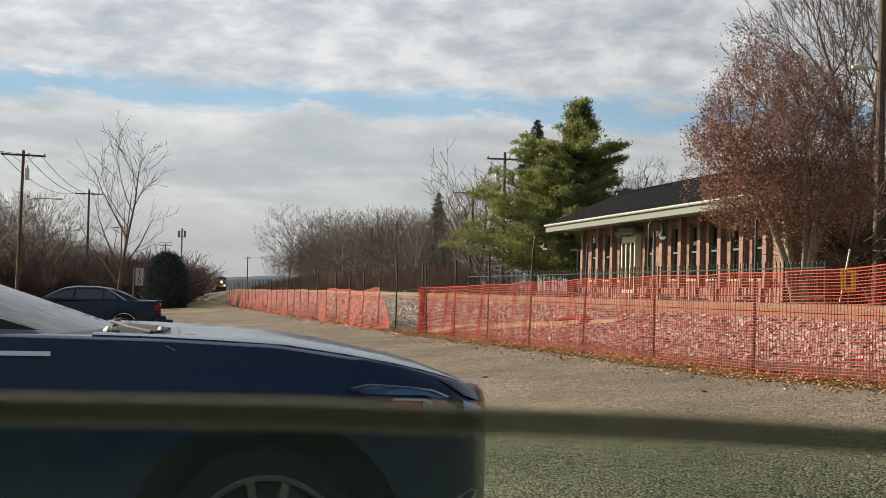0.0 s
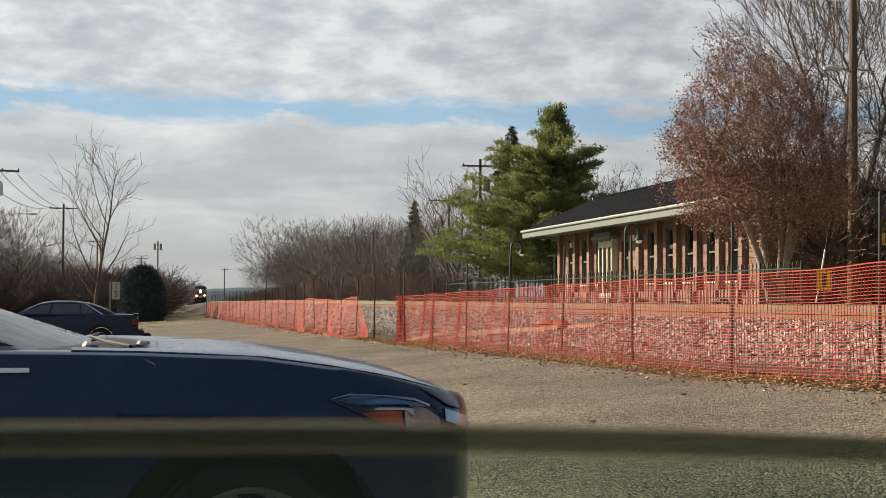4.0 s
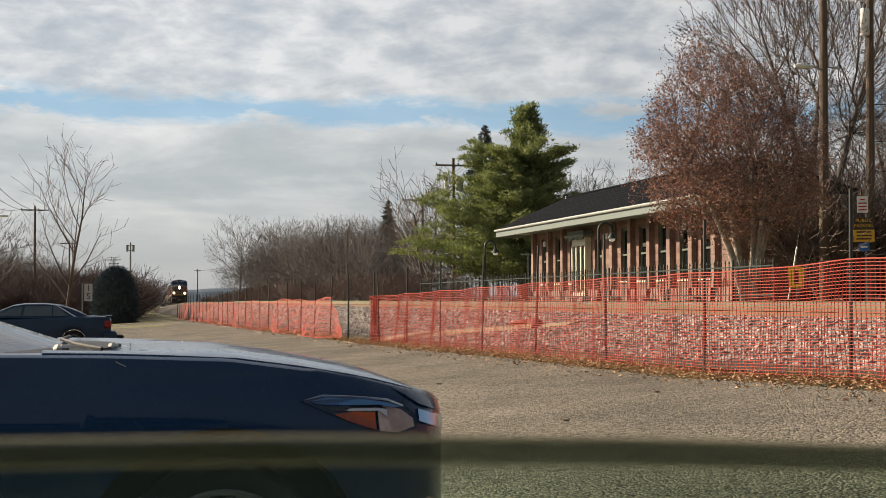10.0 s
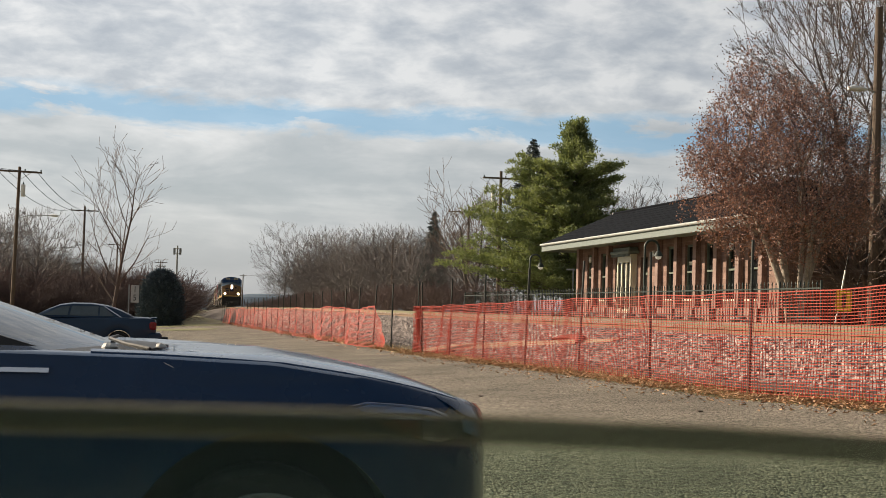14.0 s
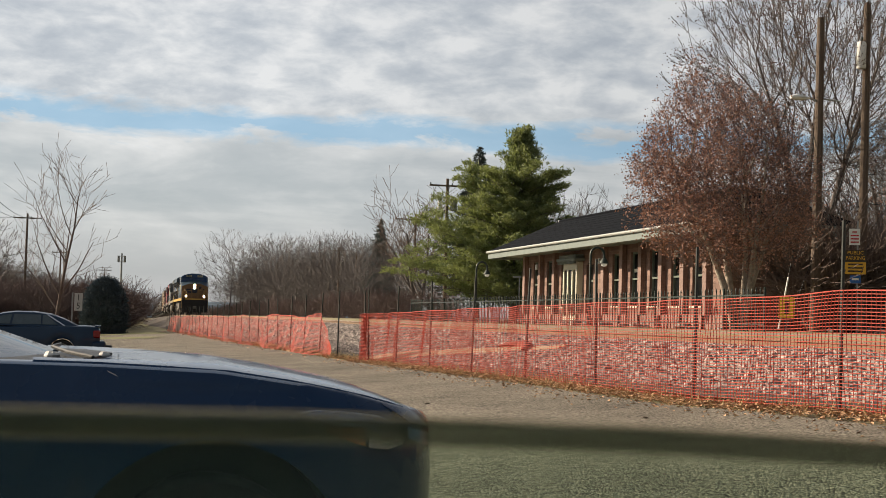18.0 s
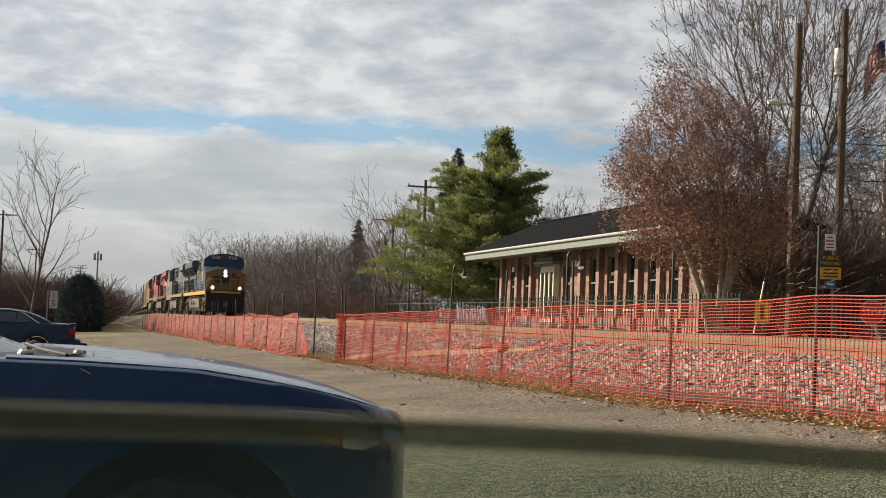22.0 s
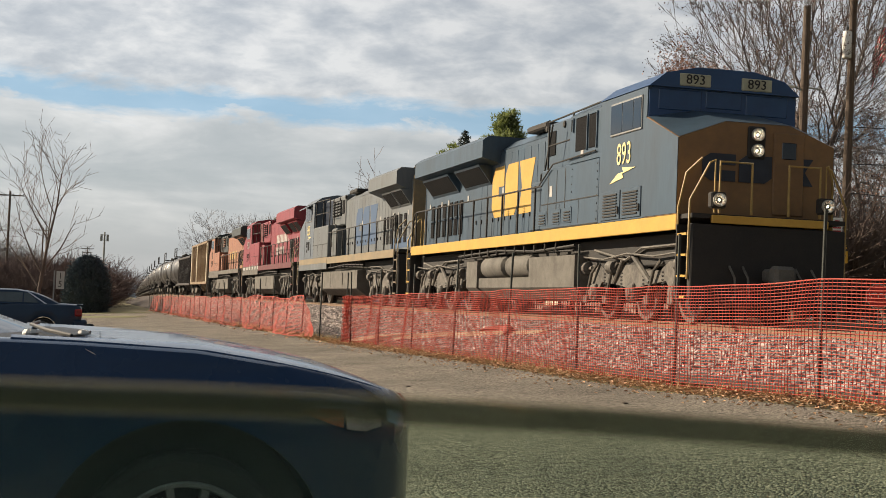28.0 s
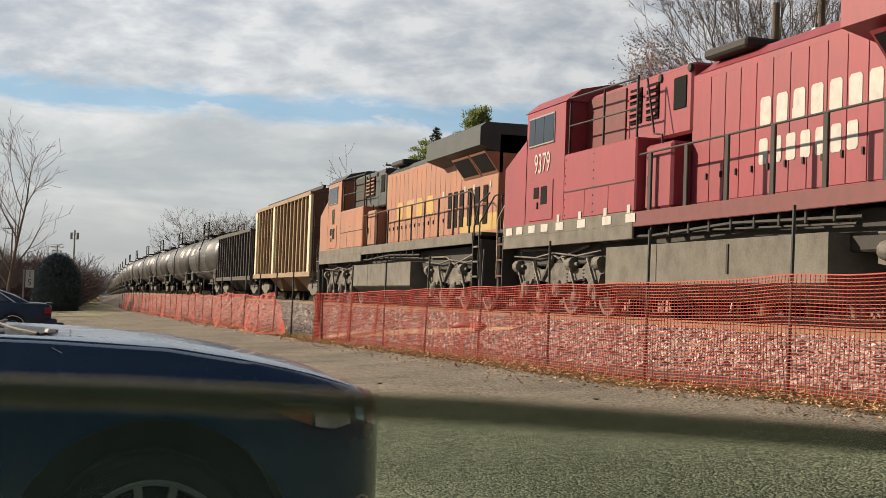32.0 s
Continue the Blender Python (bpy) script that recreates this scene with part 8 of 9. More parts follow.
M["oldleaf"] = mat("old_brown_leaves", (0.12, 0.06, 0.045), 0.85, scale=1.5, fine=10, bump=0.0, per_island=0.4)
M["hedge"] = mat("dark_hedge_twigs", (0.15, 0.105, 0.088), 0.95, col2=(0.09, 0.07, 0.062), scale=0.6, fine=4, bump=0.0)
# blue-grey base colour holds the haze over the far woods
M["hill"] = mat("hazy_woods", (0.15, 0.19, 0.24), 1.0, scale=0.05, fine=0.4, bump=0.0, spec=0.0)
russet_tree()
tall_bare_tree()
pine()
dark_bush()
_x, _y = polar(-1.28, 62.0)
_young = bare_tree("young bare tree with a slender brown trunk in the lot", _x, _y, land_z(_x, _y), grow(14, 8.4, 0.095, 4, (12, 5, 3), 42, 0.42, 0.24, 0.50, 1, 0.12, None, 0.3, 0.80), M["twig"], M["twig"], 0.008)
_young.matrix_basis = _young.matrix_basis @ pose(0, 0, 0, 0, 3.5, 0)
_x, _y = polar(13.0, 112.0)
bare_tree("bare tree leaning out beside the pine", _x, _y, land_z(_x, _y), grow(19, 11.5, 0.2, 4, (8, 6, 4), 40, 0.4, 0.25, 0.62, 2, 0.14, None, 0.25, 0.62), M["bark"], M["twig"], 0.016)
for _k, (_a, _r, _h) in enumerate(((5.4, 240, 14.5), (6.5, 235, 13.6), (7.6, 215, 12.4), (9.4, 190, 11.6), (10.3, 150, 8.8), (8.5, 205, 12.0), (12.3, 160, 10.2), (-5.8, 118, 9.0), (-4.3, 122, 9.5))):
    _x, _y = polar(_a, _r)
    bare_tree("large bare tree at the edge of the woods", _x, _y, land_z(_x, _y), oak_limbs(60 + _k, _h, 420, 3, 0.012), M["twig_far"], M["twig_far"], 0.012, "bare trees", 0)
far_woods()
far_hill()

# ---- poles, wires, signs ----
def wire(name, a, b, sag, r=0.012, label="black overhead power line"):
    a, b = Vector(a), Vector(b)
    pts = [a.lerp(b, t) - Vector((0, 0, sag * 4 * t * (1 - t))) for t in np.linspace(0, 1, 17)]
    return solid(name, Shape().pipe(pts, r, 4), M["black"], label, "cable", group="power lines")


def utility_pole(az, R, top, arms=(), trafo=False, lean=(0, 0), turn=0, label="brown wooden utility pole", r=0.15):
    x, y = polar(az, R)
    g = land_z(x, y)
    e = thing("utility_pole", label, "utility pole", pose(x, y, g, lean[0], lean[1], turn), "utility poles")
    h = top - g
    part("pole", Shape().tube((0, 0, -0.3), (0, 0, h), r, r * 0.68, 10), M["wood"], e)
    for z, x0, x1 in arms:
        arm = part("crossarm", Shape().box(x0, -0.06, h - z - 0.06, x1, 0.06, h - z + 0.06, 0.01), M["wood"], e)
        for xx in (x0 + 0.08, x1 - 0.08, (x0 + x1) / 2 + 0.35):
            part("insulator", Shape().lathe([(0.03, h - z + 0.06), (0.05, h - z + 0.1), (0.035, h - z + 0.14), (0.05, h - z + 0.17), (0.0, h - z + 0.22)], 8, "z", (xx, 0, 0)), M["iron"], arm)
        part("brace", Shape().tube((x0 * 0.55, 0.05, h - z), (0, 0.05, h - z - 0.6), 0.02, 0.02, 5).tube((x1 * 0.55, 0.05, h - z), (0, 0.05, h - z - 0.6), 0.02, 0.02, 5), M["steel"], arm)
    if trafo:
        sx, zt = trafo
        t = part("transformer", Shape().lathe([(0.0, h - zt - 0.52), (0.13, h - zt - 0.52), (0.15, h - zt - 0.48), (0.15, h - zt + 0.28), (0.13, h - zt + 0.34), (0.0, h - zt + 0.37)], 16, "z", (sx, -0.1, 0)), M["white"], e, "pale grey transformer can")
        part("bushing", Shape().lathe([(0.03, h - zt + 0.35), (0.05, h - zt + 0.42), (0.03, h - zt + 0.5), (0.0, h - zt + 0.55)], 8, "z", (sx, -0.1, 0)), M["iron"], t)
    return e, h


def cobra(e, z, x1, drop=0.1, both=False):
    part("lamp_arm", Shape().pipe([(0, 0, z - 0.3), (x1 * 0.4, 0, z), (x1, 0, z + 0.05)], 0.03, 6), M["steel"], e)
    sx = 1 if x1 > 0 else -1
    s = Shape().loft([[(x1 + sx * t, w * math.cos(a), z + 0.05 + hh * math.sin(a)) for a in np.linspace(0, 2 * math.pi, 9)[:-1]] for t, w, hh in ((0, 0.05, 0.04), (0.2, 0.14, 0.08), (0.45, 0.17, 0.10), (0.65, 0.08, 0.05))])
    part("lamp_head", s, M["white"], e, "pale cobra-head street light")


def sign_post(name, label, az, R, zc, w, h, face, parts, post_off=0.0, post_top=None, turn=None):
    """A flat plate on a slim post, facing the camera's side."""
    x, y = polar(az, R)
    g = min(land_z(x, y), zc - 1)
    e = thing(name, label, "sign", pose(x, y, 0, 0, 0, -az if turn is None else turn))
    part("post", Shape().box(post_off - 0.025, 0.012, g - 0.1, post_off + 0.025, 0.05, post_top or zc + h / 2), M["steel"], e)
    p = part("plate", Shape().box(-w / 2, -0.004, zc - h / 2, w / 2, 0.008, zc + h / 2, 0.003), face, e)
    for kind, *a in parts:
        if kind == "text":
            body, size, dx, dz, m_, sx = a
            text_part("lettering", body, size, m_, p, pose(dx, -0.009, zc + dz, 90, 0, 0), 0.002, sx)
        else:
            x0, x1, z0, z1, m_ = a
            part("bar", Shape().box(x0, -0.010, zc + z0, x1, -0.003, zc + z1), m_, p)
    return e


M["dullwhite"] = mat("dull_white_board", (0.46, 0.46, 0.44), 0.6, scale=6, amount=0.2)
M["signbrown"] = mat("dark_brown_sign", (0.05, 0.035, 0.02), 0.6, scale=6)
M["signyellow"] = mat("golden_yellow_sign", (0.72, 0.40, 0.03), 0.55, scale=6, amount=0.15)
M["signblue"] = mat("blue_sign", (0.03, 0.14, 0.45), 0.55, scale=6)
M["signred"] = mat("stop_red", (0.5, 0.015, 0.02), 0.5, scale=6)
M["marker"] = mat("bright_yellow_marker", (0.85, 0.62, 0.02), 0.5, scale=6, amount=0.15)
M["flagred"] = mat("flag_red_cloth", (0.55, 0.03, 0.05), 0.8, scale=10)
M["flagwhite"] = mat("flag_white_cloth", (0.75, 0.72, 0.70), 0.8, scale=10)
M["flagblue"] = mat("flag_blue_cloth", (0.03, 0.04, 0.14), 0.8, scale=10)


def right_side():
    p1, h1 = utility_pole(28.62, 46.0, 11.1, (), lean=(0, 0.5), label="brown wooden street-light pole by the station", r=0.17)
    cobra(p1, h1 - 2.65, -0.35)
    part("arm_tail", Shape().tube((0.0, 0, h1 - 2.58), (0.75, 0, h1 - 2.62), 0.035, 0.02, 6), M["steel"], p1)
    p2, h2 = utility_pole(30.35, 47.0, 11.75, (), (-0.24, 1.65), (0, 0.6), label="brown wooden utility pole with a transformer can", r=0.16)
    x2, y2 = polar(30.25, 47.0)
    x1, y1 = polar(28.55, 46.0)
    for z, d in ((6.2, (16, -10)), (7.4, (18, -6)), (5.3, (20, 4))):
        wire("power_line", (x2, y2, z), (x2 + d[0], y2 + d[1], z + 0.7), 0.3, 0.016)
    wire("power_line", (x1, y1, 4.8), (x2, y2, 5.2), 0.1, 0.012)
    # guy wires with their guards and the yellow marker
    gx, gy = polar(27.25, 44.6)
    wire("guy_wire", (x1, y1, 7.4), (gx, gy, 1.2), 0.0, 0.012, "steel guy wire of the pole")
    wire("guy_wire", (x2, y2, 7.6), (gx + 0.4, gy + 0.3, 1.2), 0.0, 0.012, "steel guy wire of the pole")
    a, b = Vector((gx, gy, 1.2)), Vector((x1, y1, 7.4))
    solid("guy_guard", Shape().tube(a, a.lerp(b, 0.26), 0.028, 0.028, 8), M["white"], "pale plastic guard on the guy wire", "guy guard")
    sign_post("hazard_marker", "yellow diamond hazard marker on a short post", 27.55, 44.0, 1.86, 0.46, 0.62, M["marker"], [("bar", -0.06, 0.06, -0.2, 0.2, M["black"])], 0, 2.0)
    sign_post("parking_sign", "brown and yellow public parking sign with small plates", 30.12, 45.0, 3.50, 0.62, 0.36, M["signbrown"], [("text", "PUBLIC", 0.15, 0, 0.09, M["signyellow"], 1.0), ("text", "PARKING", 0.15, 0, -0.07, M["signyellow"], 0.9)], 0.06, 4.58)
    e = bpy.data.objects["parking_sign"]
    p = part("lower_plate", Shape().box(-0.31, -0.004, 2.94, 0.31, 0.008, 3.31, 0.003), M["signyellow"], e, "yellow lower plate")
    for z in (3.22, 3.11, 3.01):
        part("bar", Shape().box(-0.22, -0.010, z, 0.22, -0.003, z + 0.045), M["signbrown"], p)
    p = part("blue_plate", Shape().box(-0.16, -0.004, 2.66, 0.16, 0.008, 2.90, 0.003), M["signblue"], e, "small blue plate")
    part("bar", Shape().box(-0.1, -0.010, 2.76, 0.1, -0.003, 2.82), M["white"], p)
    p = part("white_plate", Shape().box(-0.19, -0.004, 3.83, 0.13, 0.008, 4.33, 0.003), M["white"], e, "small white no-parking plate")
    for z, w in ((4.21, 0.07), (4.10, 0.12), (4.00, 0.12), (3.90, 0.12)):
        part("bar", Shape().box(-0.03 - w, -0.010, z, -0.03 + w, -0.003, z + 0.04), M["signred"], p)
    # stop sign
    x, y = polar(31.7, 44.0)
    e = thing("stop_sign", "red octagonal stop sign seen through the fence", "sign", pose(x, y, 0, 0, 0, -31.7))
    part("post", Shape().box(-0.03, 0.012, 0.8, 0.03, 0.06, 2.3), M["steel"], e)
    oct_ = [(0.38 * math.cos(radians(22.5 + 45 * k)), 1.95 + 0.38 * math.sin(radians(22.5 + 45 * k))) for k in range(8)]
    part("rim", Shape().prism(oct_, "y", -0.004, 0.006), M["white"], e)
    p = part("plate", Shape().prism([(a * 0.94, 1.95 + (b - 1.95) * 0.94) for a, b in oct_], "y", -0.009, -0.003), M["signred"], e)
    text_part("lettering", "STOP", 0.26, M["white"], p, pose(0, -0.013, 1.95, 90, 0, 0), 0.002, 0.95)
    # flag pole
    x, y = polar(32.05, 66.0)
    fp = thing("flagpole", "white flagpole", "flagpole", pose(x, y, 1.1))
    tagged(fp, "tall white flagpole behind the station road")
    part("pole", Shape().tube((0, 0, -0.2), (0, 0, 14.2), 0.07, 0.04, 8), M["white"], fp)
    part("ball", Shape().lathe([(0.0, 14.2), (0.07, 14.24), (0.09, 14.3), (0.07, 14.36), (0, 14.4)], 8), M["steel"], fp)
    flag = thing("flag", "drooping red and white striped flag with a blue corner", "flag", pose(x, y, 14.6, 0, 0, -28))
    for k in range(13):
        m_ = M["flagred"] if k % 2 == 0 else M["flagwhite"]
        v = []
        for i in range(9):
            u = i / 8
            for t in (k / 13, (k + 1) / 13):
                v.append((-0.06 - u * 1.05 + 0.5 * u * u * 0.3, 0.16 * math.sin(u * 9 + t * 2.5), -1.5 * t - 1.7 * u * u * 0.9))
        if k < 7:
            s = Shape().add(v[6:], [(2 * i, 2 * i + 2, 2 * i + 3, 2 * i + 1) for i in range(5)])
            part("stripe", raw_mesh("stripe", s.v, s.f), m_, flag)
            part("canton", raw_mesh("canton", v[:8], [(2 * i, 2 * i + 2, 2 * i + 3, 2 * i + 1) for i in range(3)]), M["flagblue"], flag)
        else:
            part("stripe", raw_mesh("stripe", v, [(2 * i, 2 * i + 2, 2 * i + 3, 2 * i + 1) for i in range(8)]), m_, flag)
    # a house beyond the road
    hs = thing("house", "grey-sided house half hidden behind bare trees", "house", pose(52, 78, 1.0, 0, 0, 25))
    part("wall", Shape().box(-5, -4, 0, 5, 4, 3.2), mat("grey_siding", (0.30, 0.30, 0.29), 0.7, scale=2, fine=20, streak=(1, 1, 8), bump=0.3), hs)
    part("roof", Shape().prism([(-5.4, 3.15), (0, 5.6), (5.4, 3.15)], "y", -4.4, 4.4), M["shingle"], hs, smooth=10)
    for xx in (-3, -0.5, 2.2):
        w = part("window", Shape().box(xx, -4.03, 1.0, xx + 0.9, -3.98, 2.3), M["pane"], hs)
        part("window_frame", Shape().box(xx - 0.08, -4.06, 0.92, xx, -3.98, 2.38).box(xx + 0.9, -4.06, 0.92, xx + 0.98, -3.98, 2.38).box(xx, -4.06, 2.3, xx + 0.9, -3.98, 2.38).box(xx, -4.06, 0.92, xx + 0.9, -3.98, 1.0), M["white"], w)


def left_side():
    p1, h1 = utility_pole(-5.1, 105.0, 10.6, ((0.35, -1.5, 1.55),), (0.32, 1.6), (0, 0.8), label="weathered utility pole with crossarm and street light")
    cobra(p1, h1 - 3.4, 2.2)
    p2, h2 = utility_pole(-2.5, 150.0, 10.9, ((0.45, -1.4, 1.4),), False, label="weathered utility pole with crossarm")
    p3, h3 = utility_pole(-1.2, 220.0, 10.2, ((0.4, -1.3, 1.3),), False, label="far utility pole with crossarm")
    p4, h4 = utility_pole(0.5, 300.0, 10.0, ((0.4, -1.3, 1.3), (1.2, -1.0, 1.0)), False, label="far utility pole with two crossarms")
    q = [polar(-5.1, 105.0), polar(-2.5, 150.0), polar(-1.2, 220.0), polar(0.5, 300.0)]
    zz = [10.3, 10.5, 9.8, 9.6]
    for off in (-1.35, 0.3, 1.35):
        for k in range(3):
            wire("power_line", (q[k][0] + off, q[k][1], zz[k]), (q[k + 1][0] + off, q[k + 1][1], zz[k + 1]), 1.0, 0.022)
        x, y = polar(-15, 70)
        wire("power_line", (q[0][0] + off, q[0][1], zz[0]), (x + off, y, 10.2), 0.8, 0.022)
    # speed board
    sign_post("speed_sign", "tall white speed board with black figures on a slim post", -0.47, 50.0, 1.50, 0.27, 0.60, M["dullwhite"], [("text", "1", 0.30, 0.0, 0.14, M["black"], 0.9), ("text", "5", 0.30, 0.0, -0.14, M["black"], 0.9)], -0.20, 1.82)
    # distant mast
    x, y = polar(1.13, 620.0)
    e = thing("radio_mast", "distant grey antenna mast", "mast", pose(x, y, -2.5))
    part("mast", Shape().tube((0, 0, 0), (0, 0, 28.5), 0.5, 0.35, 8), M["steel"], e)
    for k in range(8):
        a = 0.785 * k
        part("antenna", Shape().box(1.5 * math.cos(a) - 0.25, 1.5 * math.sin(a) - 0.25, 24.6, 1.5 * math.cos(a) + 0.25, 1.5 * math.sin(a) + 0.25, 27.4), M["steel"], e)
    for z in (25.0, 27.2):
        part("ring_mount", Shape().lathe([(1.5, z), (1.55, z + 0.1), (1.45, z + 0.1)], 12), M["steel"], e)


def middle():
    p1, h1 = utility_pole(14.0, 100.0, 11.2, ((0.5, -1.3, 1.3),), (-0.55, 1.7), label="wooden utility pole with transformers beside the pine")
    part("transformer", Shape().lathe([(0.0, h1 - 2.3), (0.25, h1 - 2.28), (0.25, h1 - 1.4), (0.0, h1 - 1.3)], 12, "z", (0.45, -0.1, 0)), M["steel"], p1)
    p2, h2 = utility_pole(12.75, 135.0, 11.25, ((0.55, -2.0, 0.4),), False, label="dark pole with a one-sided crossarm")
    p3, h3 = utility_pole(9.7, 175.0, 9.8, ((0.4, -1.2, 1.2),), (0.4, 1.4), label="wooden pole among the bare trees")
    p4, h4 = utility_pole(10.4, 160.0, 8.6, (), False, label="plain wooden pole among the bare trees")
    p5, h5 = utility_pole(3.75, 330.0, 8.4, ((0.4, -0.8, 0.8),), False, label="far pole beside the line")
    q = [(14.0, 100.0, 10.7), (12.75, 135.0, 10.7), (9.7, 175.0, 9.4), (3.75, 330.0, 8.0)]
    for off in (-0.8, 0.2):
        for a, b in zip(q, q[1:]):
            xa, ya = polar(a[0], a[1])
            xb, yb = polar(b[0], b[1])
            wire("power_line", (xa + off, ya, a[2]), (xb + off, yb, b[2]), 1.0, 0.02)
    x, y = polar(16.9, 58.0)
    sign_post("platform_post", "leaning grey post at the platform end", 16.9, 58.0, 3.05, 0.34, 0.06, M["steel"], [], 0.1, 3.1)


right_side()
left_side()
middle()

# ---- small pieces: stones, ties, leaves ----
def stones():
    """Crushed stone on the near flank and shoulders of the bank."""
    rng = np.random.default_rng(7)
    base = np.array([(1, 0, 0), (-1, 0, 0), (0, 1, 0), (0, -1, 0), (0, 0, 1), (0, 0, -1)], float)
    fb = np.array([(0, 2, 4), (2, 1, 4), (1, 3, 4), (3, 0, 4), (2, 0, 5), (1, 2, 5), (3, 1, 5), (0, 3, 5)])
    X, Y, S = [], [], []
    for y0, y1, per, size in ((7, 18, 300, 0.053), (18, 32, 230, 0.054), (32, 60, 130, 0.052), (60, 115, 45, 0.075)):
        n = int(per * (y1 - y0) * 3.6)
        X.append(rng.uniform(-4.55, -0.95, n))
        Y.append(rng.uniform(y0, y1, n))
        S.append(rng.uniform(0.55, 1.35, n) * size)
    a, y, s = np.concatenate(X), np.concatenate(Y), np.concatenate(S)
    cx = np.array([track_at(v) for v in y])
    b0 = np.array([road_z(6.5, v) for v in y]) - cx[:, 1]
    k = np.clip((a + 4.9) / 2.9, 0, 1)
    z = cx[:, 1] + b0 + (-0.17 - b0) * k + s * 0.25
    n = len(a)
    V = base[None] * s[:, None, None] * rng.uniform(0.65, 1.25, (n, 6, 1)) + rng.normal(0, 0.12, (n, 6, 3)) * s[:, None, None]
    ang = rng.uniform(0, 6.28, (n, 2))
    c, q = np.cos(ang), np.sin(ang)
    x1 = V[..., 0] * c[:, :1] - V[..., 1] * q[:, :1]
    y1 = V[..., 0] * q[:, :1] + V[..., 1] * c[:, :1]
    y2 = y1 * c[:, 1:] - V[..., 2] * q[:, 1:]
    z2 = y1 * q[:, 1:] + V[..., 2] * c[:, 1:]
    P = np.stack([x1 + (cx[:, 0] + a)[:, None], y2 + y[:, None], z2 * 0.85 + z[:, None]], -1).reshape(-1, 3)
    F = (fb[None] + 6 * np.arange(n)[:, None, None]).reshape(-1, 3)
    me = raw_mesh("ballast_stones", P.tolist(), F.tolist())
    me.materials.append(M["ballast"])
    tagged(new("ballast_stones", me), "pale pinkish-grey crushed ballast stones", "stones", kind="stuff")


def ties():
    bed = thing("track_ties", "weathered dark timber ties bedded in the ballast", "ties", kind="structure")
    me = Shape().box(-1.3, -0.115, -0.20, 1.3, 0.115, 0.0, 0.012).mesh("tie")
    me.materials.append(M["tie"])
    rnd = random.Random(2)
    y = -6.0
    while y < 110:
        x, z = track_at(y)
        part("tie", me, None, bed, m=pose(x + rnd.uniform(-0.04, 0.04), y, z - 0.165, 0, 0, rnd.uniform(-1.2, 1.2)))
        y += 0.52


def verge():
    """Dry leaves and straw caught along the foot of the fence."""
    rnd = random.Random(31)
    v, f = [], []

    def blade(c, a, s, k):
        b = len(v)
        v.extend([tuple(c - a), tuple(c + s + k), tuple(c + a), tuple(c - s + k)])
        f.extend([(b, b + 1, b + 2), (b, b + 2, b + 3)])
    for n, y0, y1, sz in ((14000, 6, 34, 0.034), (3500, 34, 112, 0.075)):
        for _ in range(n):
            y = rnd.uniform(y0, y1)
            x = FENCE_X - 0.02 + rnd.gauss(0, 0.13) - abs(rnd.gauss(0, 0.05))
            if rnd.random() < 0.05:
                x -= rnd.uniform(0, 0.8)
            g = road_z(x, y) + 0.015 + abs(rnd.gauss(0, 0.018)) * max(0, 1 - abs(x - FENCE_X) * 3)
            t = rnd.uniform(0, 6.28)
            a = Vector((math.cos(t), math.sin(t), rnd.uniform(-0.3, 0.5))) * sz * rnd.uniform(0.5, 1.1)
            s = Vector((-math.sin(t), math.cos(t), rnd.uniform(-0.4, 0.4))) * sz * rnd.uniform(0.25, 0.6)
            blade(Vector((x, y, g)), a, s, Vector((0, 0, sz * 0.3)))
    me = raw_mesh("dry_leaves", v, f)
    me.materials.append(M["dryleaf"])
    tagged(new("dry_leaves", me), "orange-brown dry leaves drifted along the fence", "leaves", kind="stuff")
    v2, f2 = [], []
    for _ in range(6500):
        y = rnd.uniform(6, 60)
        x = FENCE_X + rnd.uniform(-0.22, 0.75)
        g = road_z(min(x, 6.5), y)
        h = rnd.uniform(0.05, 0.16)
        t = rnd.uniform(0, 6.28)
        d = Vector((math.cos(t) * 0.08, math.sin(t) * 0.08, h))
        b = len(v2)
        q = Vector((-math.sin(t), math.cos(t), 0)) * 0.006
        p = Vector((x, y, g - 0.01))
        v2.extend([tuple(p - q), tuple(p + q), tuple(p + d)])
        f2.append((b, b + 1, b + 2))
    me = raw_mesh("dry_grass", v2, f2)
    me.materials.append(M["straw"])
    tagged(new("dry_grass", me), "short straw-coloured grass at the road edge", "grass", kind="stuff")


def road_litter():
    rnd = random.Random(12)
    for az, R in ((22.1, 13.2), (18.5, 11.0), (13.4, 17.0)):
        x, y = polar(az, R)
        s = Shape().lathe([(0.0, 0.0), (0.03, 0.004), (0.035, 0.012), (0.0, 0.02)], 6)
        s.v = [(p[0] * rnd.uniform(0.6, 1.9), p[1] * rnd.uniform(0.6, 1.2), p[2]) for p in s.v]
        solid("twig_scrap", s, M["tie"], "small dark scrap of bark on the asphalt", "litter", pose(x, y, road_z(x, y) + 0.013, 0, 0, rnd.uniform(0, 360)), "scraps on the road")
    x, y = 7.6, 35.2
    solid("concrete_slab", Shape().box(-0.5, -0.25, 0, 0.5, 0.25, 0.1, 0.02), M["stone"], "pale broken concrete slab in the fence gap", "slab", pose(x, y, road_z(6.5, y) + 0.02, 3, 2, 30))


def bank_z(a, y):
    """Height of the bank's flank, a metres beside the middle of the track."""
    p, w = track_frame(y)
    base = road_z(6.5, y) - p.z
    return p.z + base + (-0.17 - base) * min(1.0, max(0.0, (a + 4.9) / 2.9))


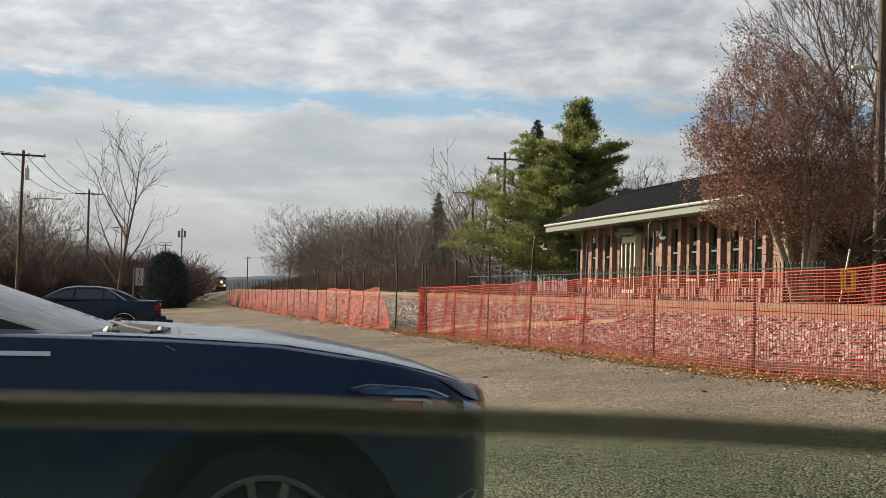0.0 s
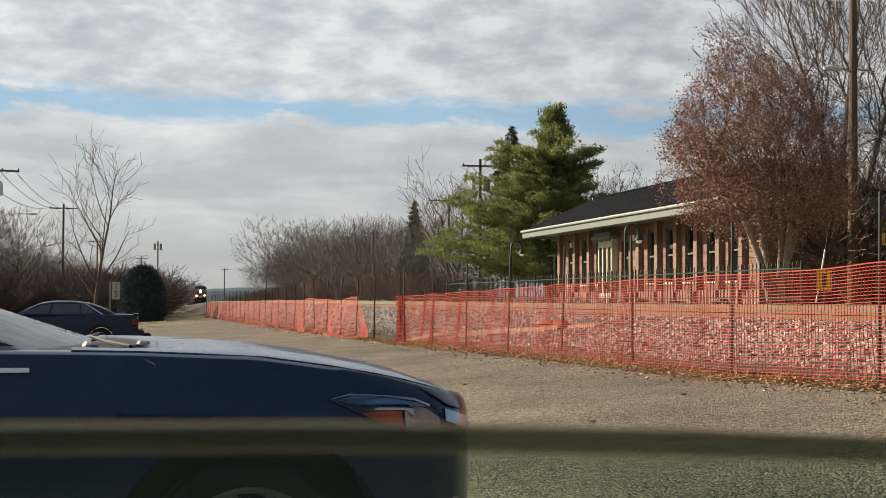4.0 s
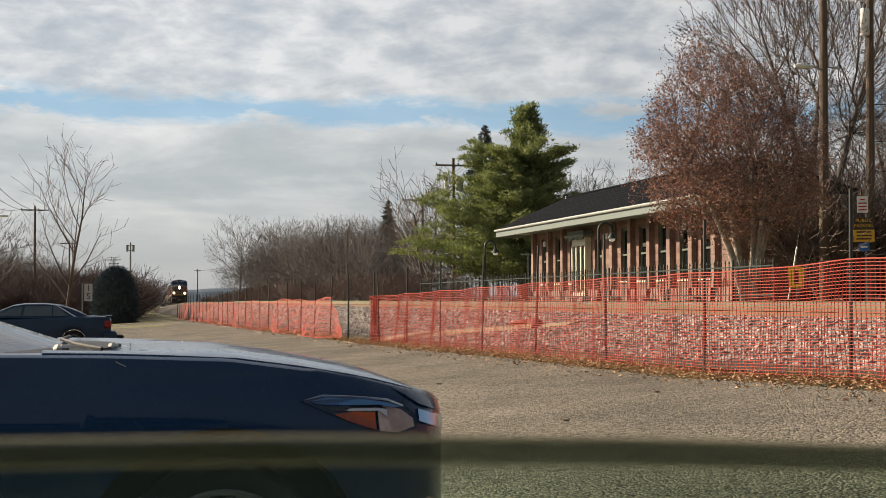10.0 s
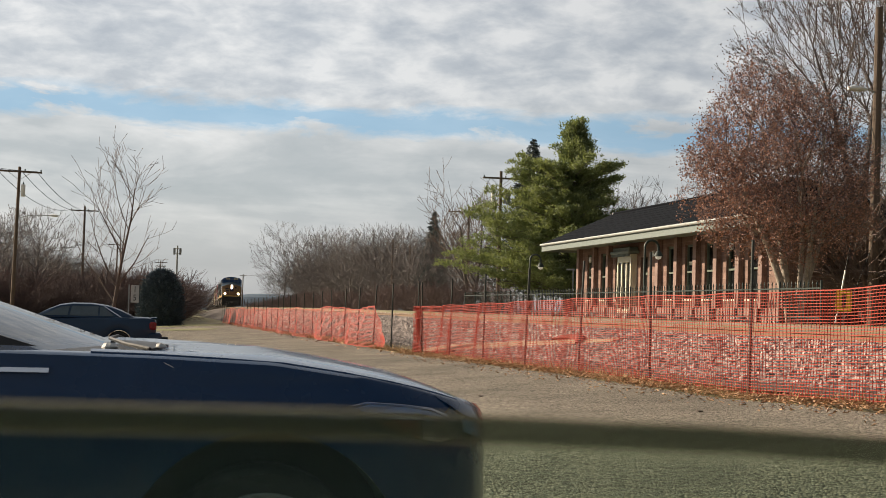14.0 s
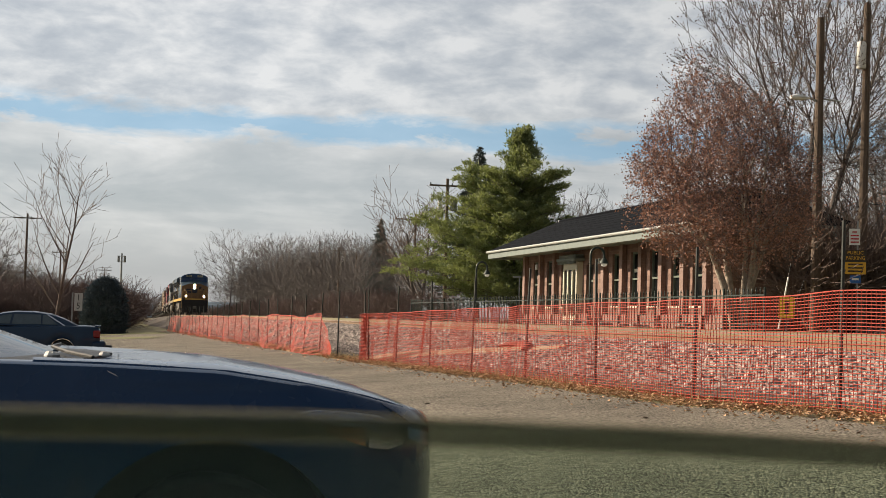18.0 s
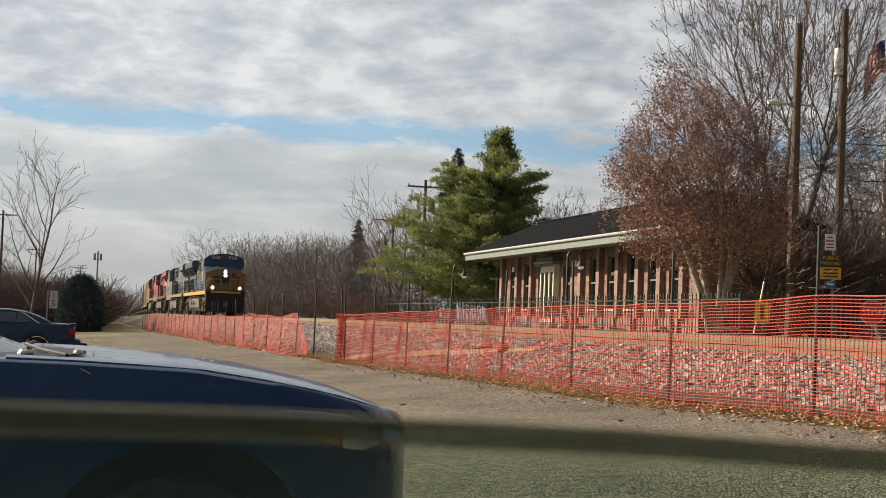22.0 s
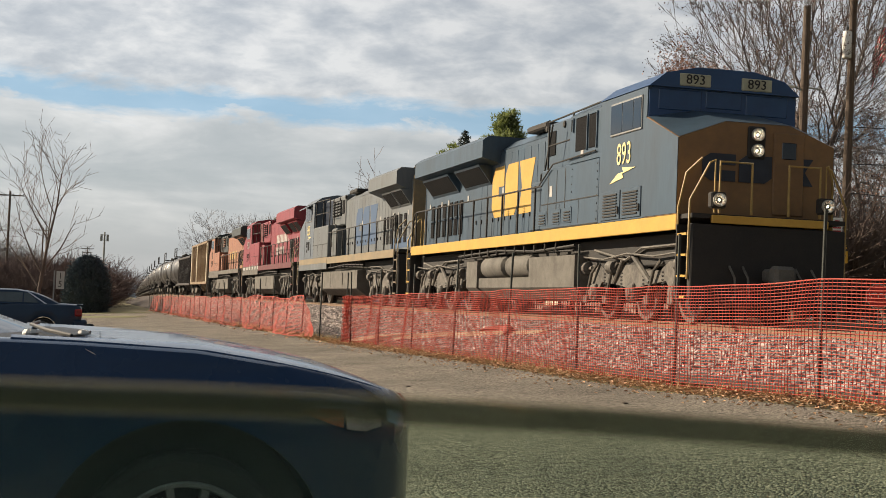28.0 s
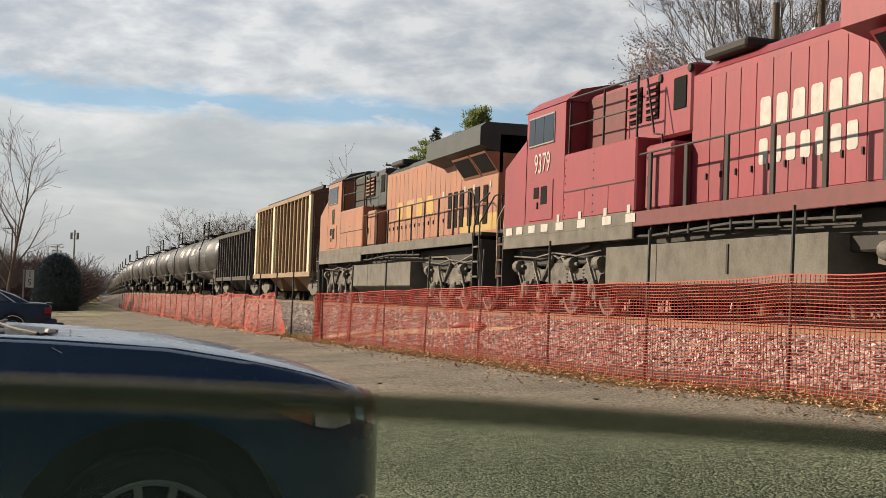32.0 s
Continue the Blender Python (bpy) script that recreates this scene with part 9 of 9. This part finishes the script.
def bank_path():
    """Dusty track of the old crossing that climbs the bank, and the heap of spare net on it."""
    v, f, n = [], [], 15
    for i in range(n):
        t = i / (n - 1)
        y = 34.0 - 8.5 * t
        a = -4.7 + 1.9 * t
        for k in range(5):
            b = a + (k - 2) * (0.27 - 0.17 * t) + 0.04 * math.sin(i * 1.7 + k)
            v.append((track_at(y)[0] + b, y, bank_z(b, y) + 0.05 + 0.03 * (2 - abs(k - 2)) / 2))
    for i in range(n - 1):
        for k in range(4):
            f.append((5 * i + k, 5 * i + k + 1, 5 * i + k + 6, 5 * i + k + 5))
    me = raw_mesh("dusty_path", v, f)
    me.materials.append(M["dust"])
    tagged(new("dusty_path", me), "pale dusty path climbing the ballast bank", "path", kind="structure")
    rnd = random.Random(17)
    s = Shape()
    rings = []
    for i in range(13):
        t = i / 12
        y, r = 28.4 - 2.2 * t, 0.075 * math.sin(math.pi * min(0.97, 0.06 + t)) ** 0.6
        c = -3.25 + 0.25 * math.sin(t * 4)
        rings.append([(track_at(y)[0] + c + (r * 1.6) * math.cos(a) * rnd.uniform(0.8, 1.2), y, bank_z(c, y) + 0.10 + r * math.sin(a) * rnd.uniform(0.8, 1.2)) for a in np.linspace(0, 2 * math.pi, 13)[:-1]])
    s.loft(rings)
    solid("net_roll", s, M["netold"], "slumped roll of spare orange netting on the bank", "netting", smooth=15)


M["netold"] = mat("weathered_orange_netting", (0.26, 0.035, 0.018), 0.7, amount=0.5, scale=8, fine=40, bump=0.6)
M["dust"] = mat("pale_dusty_soil", (0.40, 0.30, 0.20), 0.95, col2=(0.27, 0.19, 0.12), scale=1.5, fine=18, bump=0.4)
M["dryleaf"] = mat("dry_orange_leaves", (0.50, 0.32, 0.185), 0.85, col2=(0.32, 0.18, 0.095), scale=2, fine=20, bump=0.0, per_island=0.45)
M["straw"] = mat("straw_grass", (0.55, 0.42, 0.22), 0.9, col2=(0.38, 0.28, 0.13), scale=1, fine=10, bump=0.0)
stones()
verge()
bank_path()
road_litter()
ties()

motions()
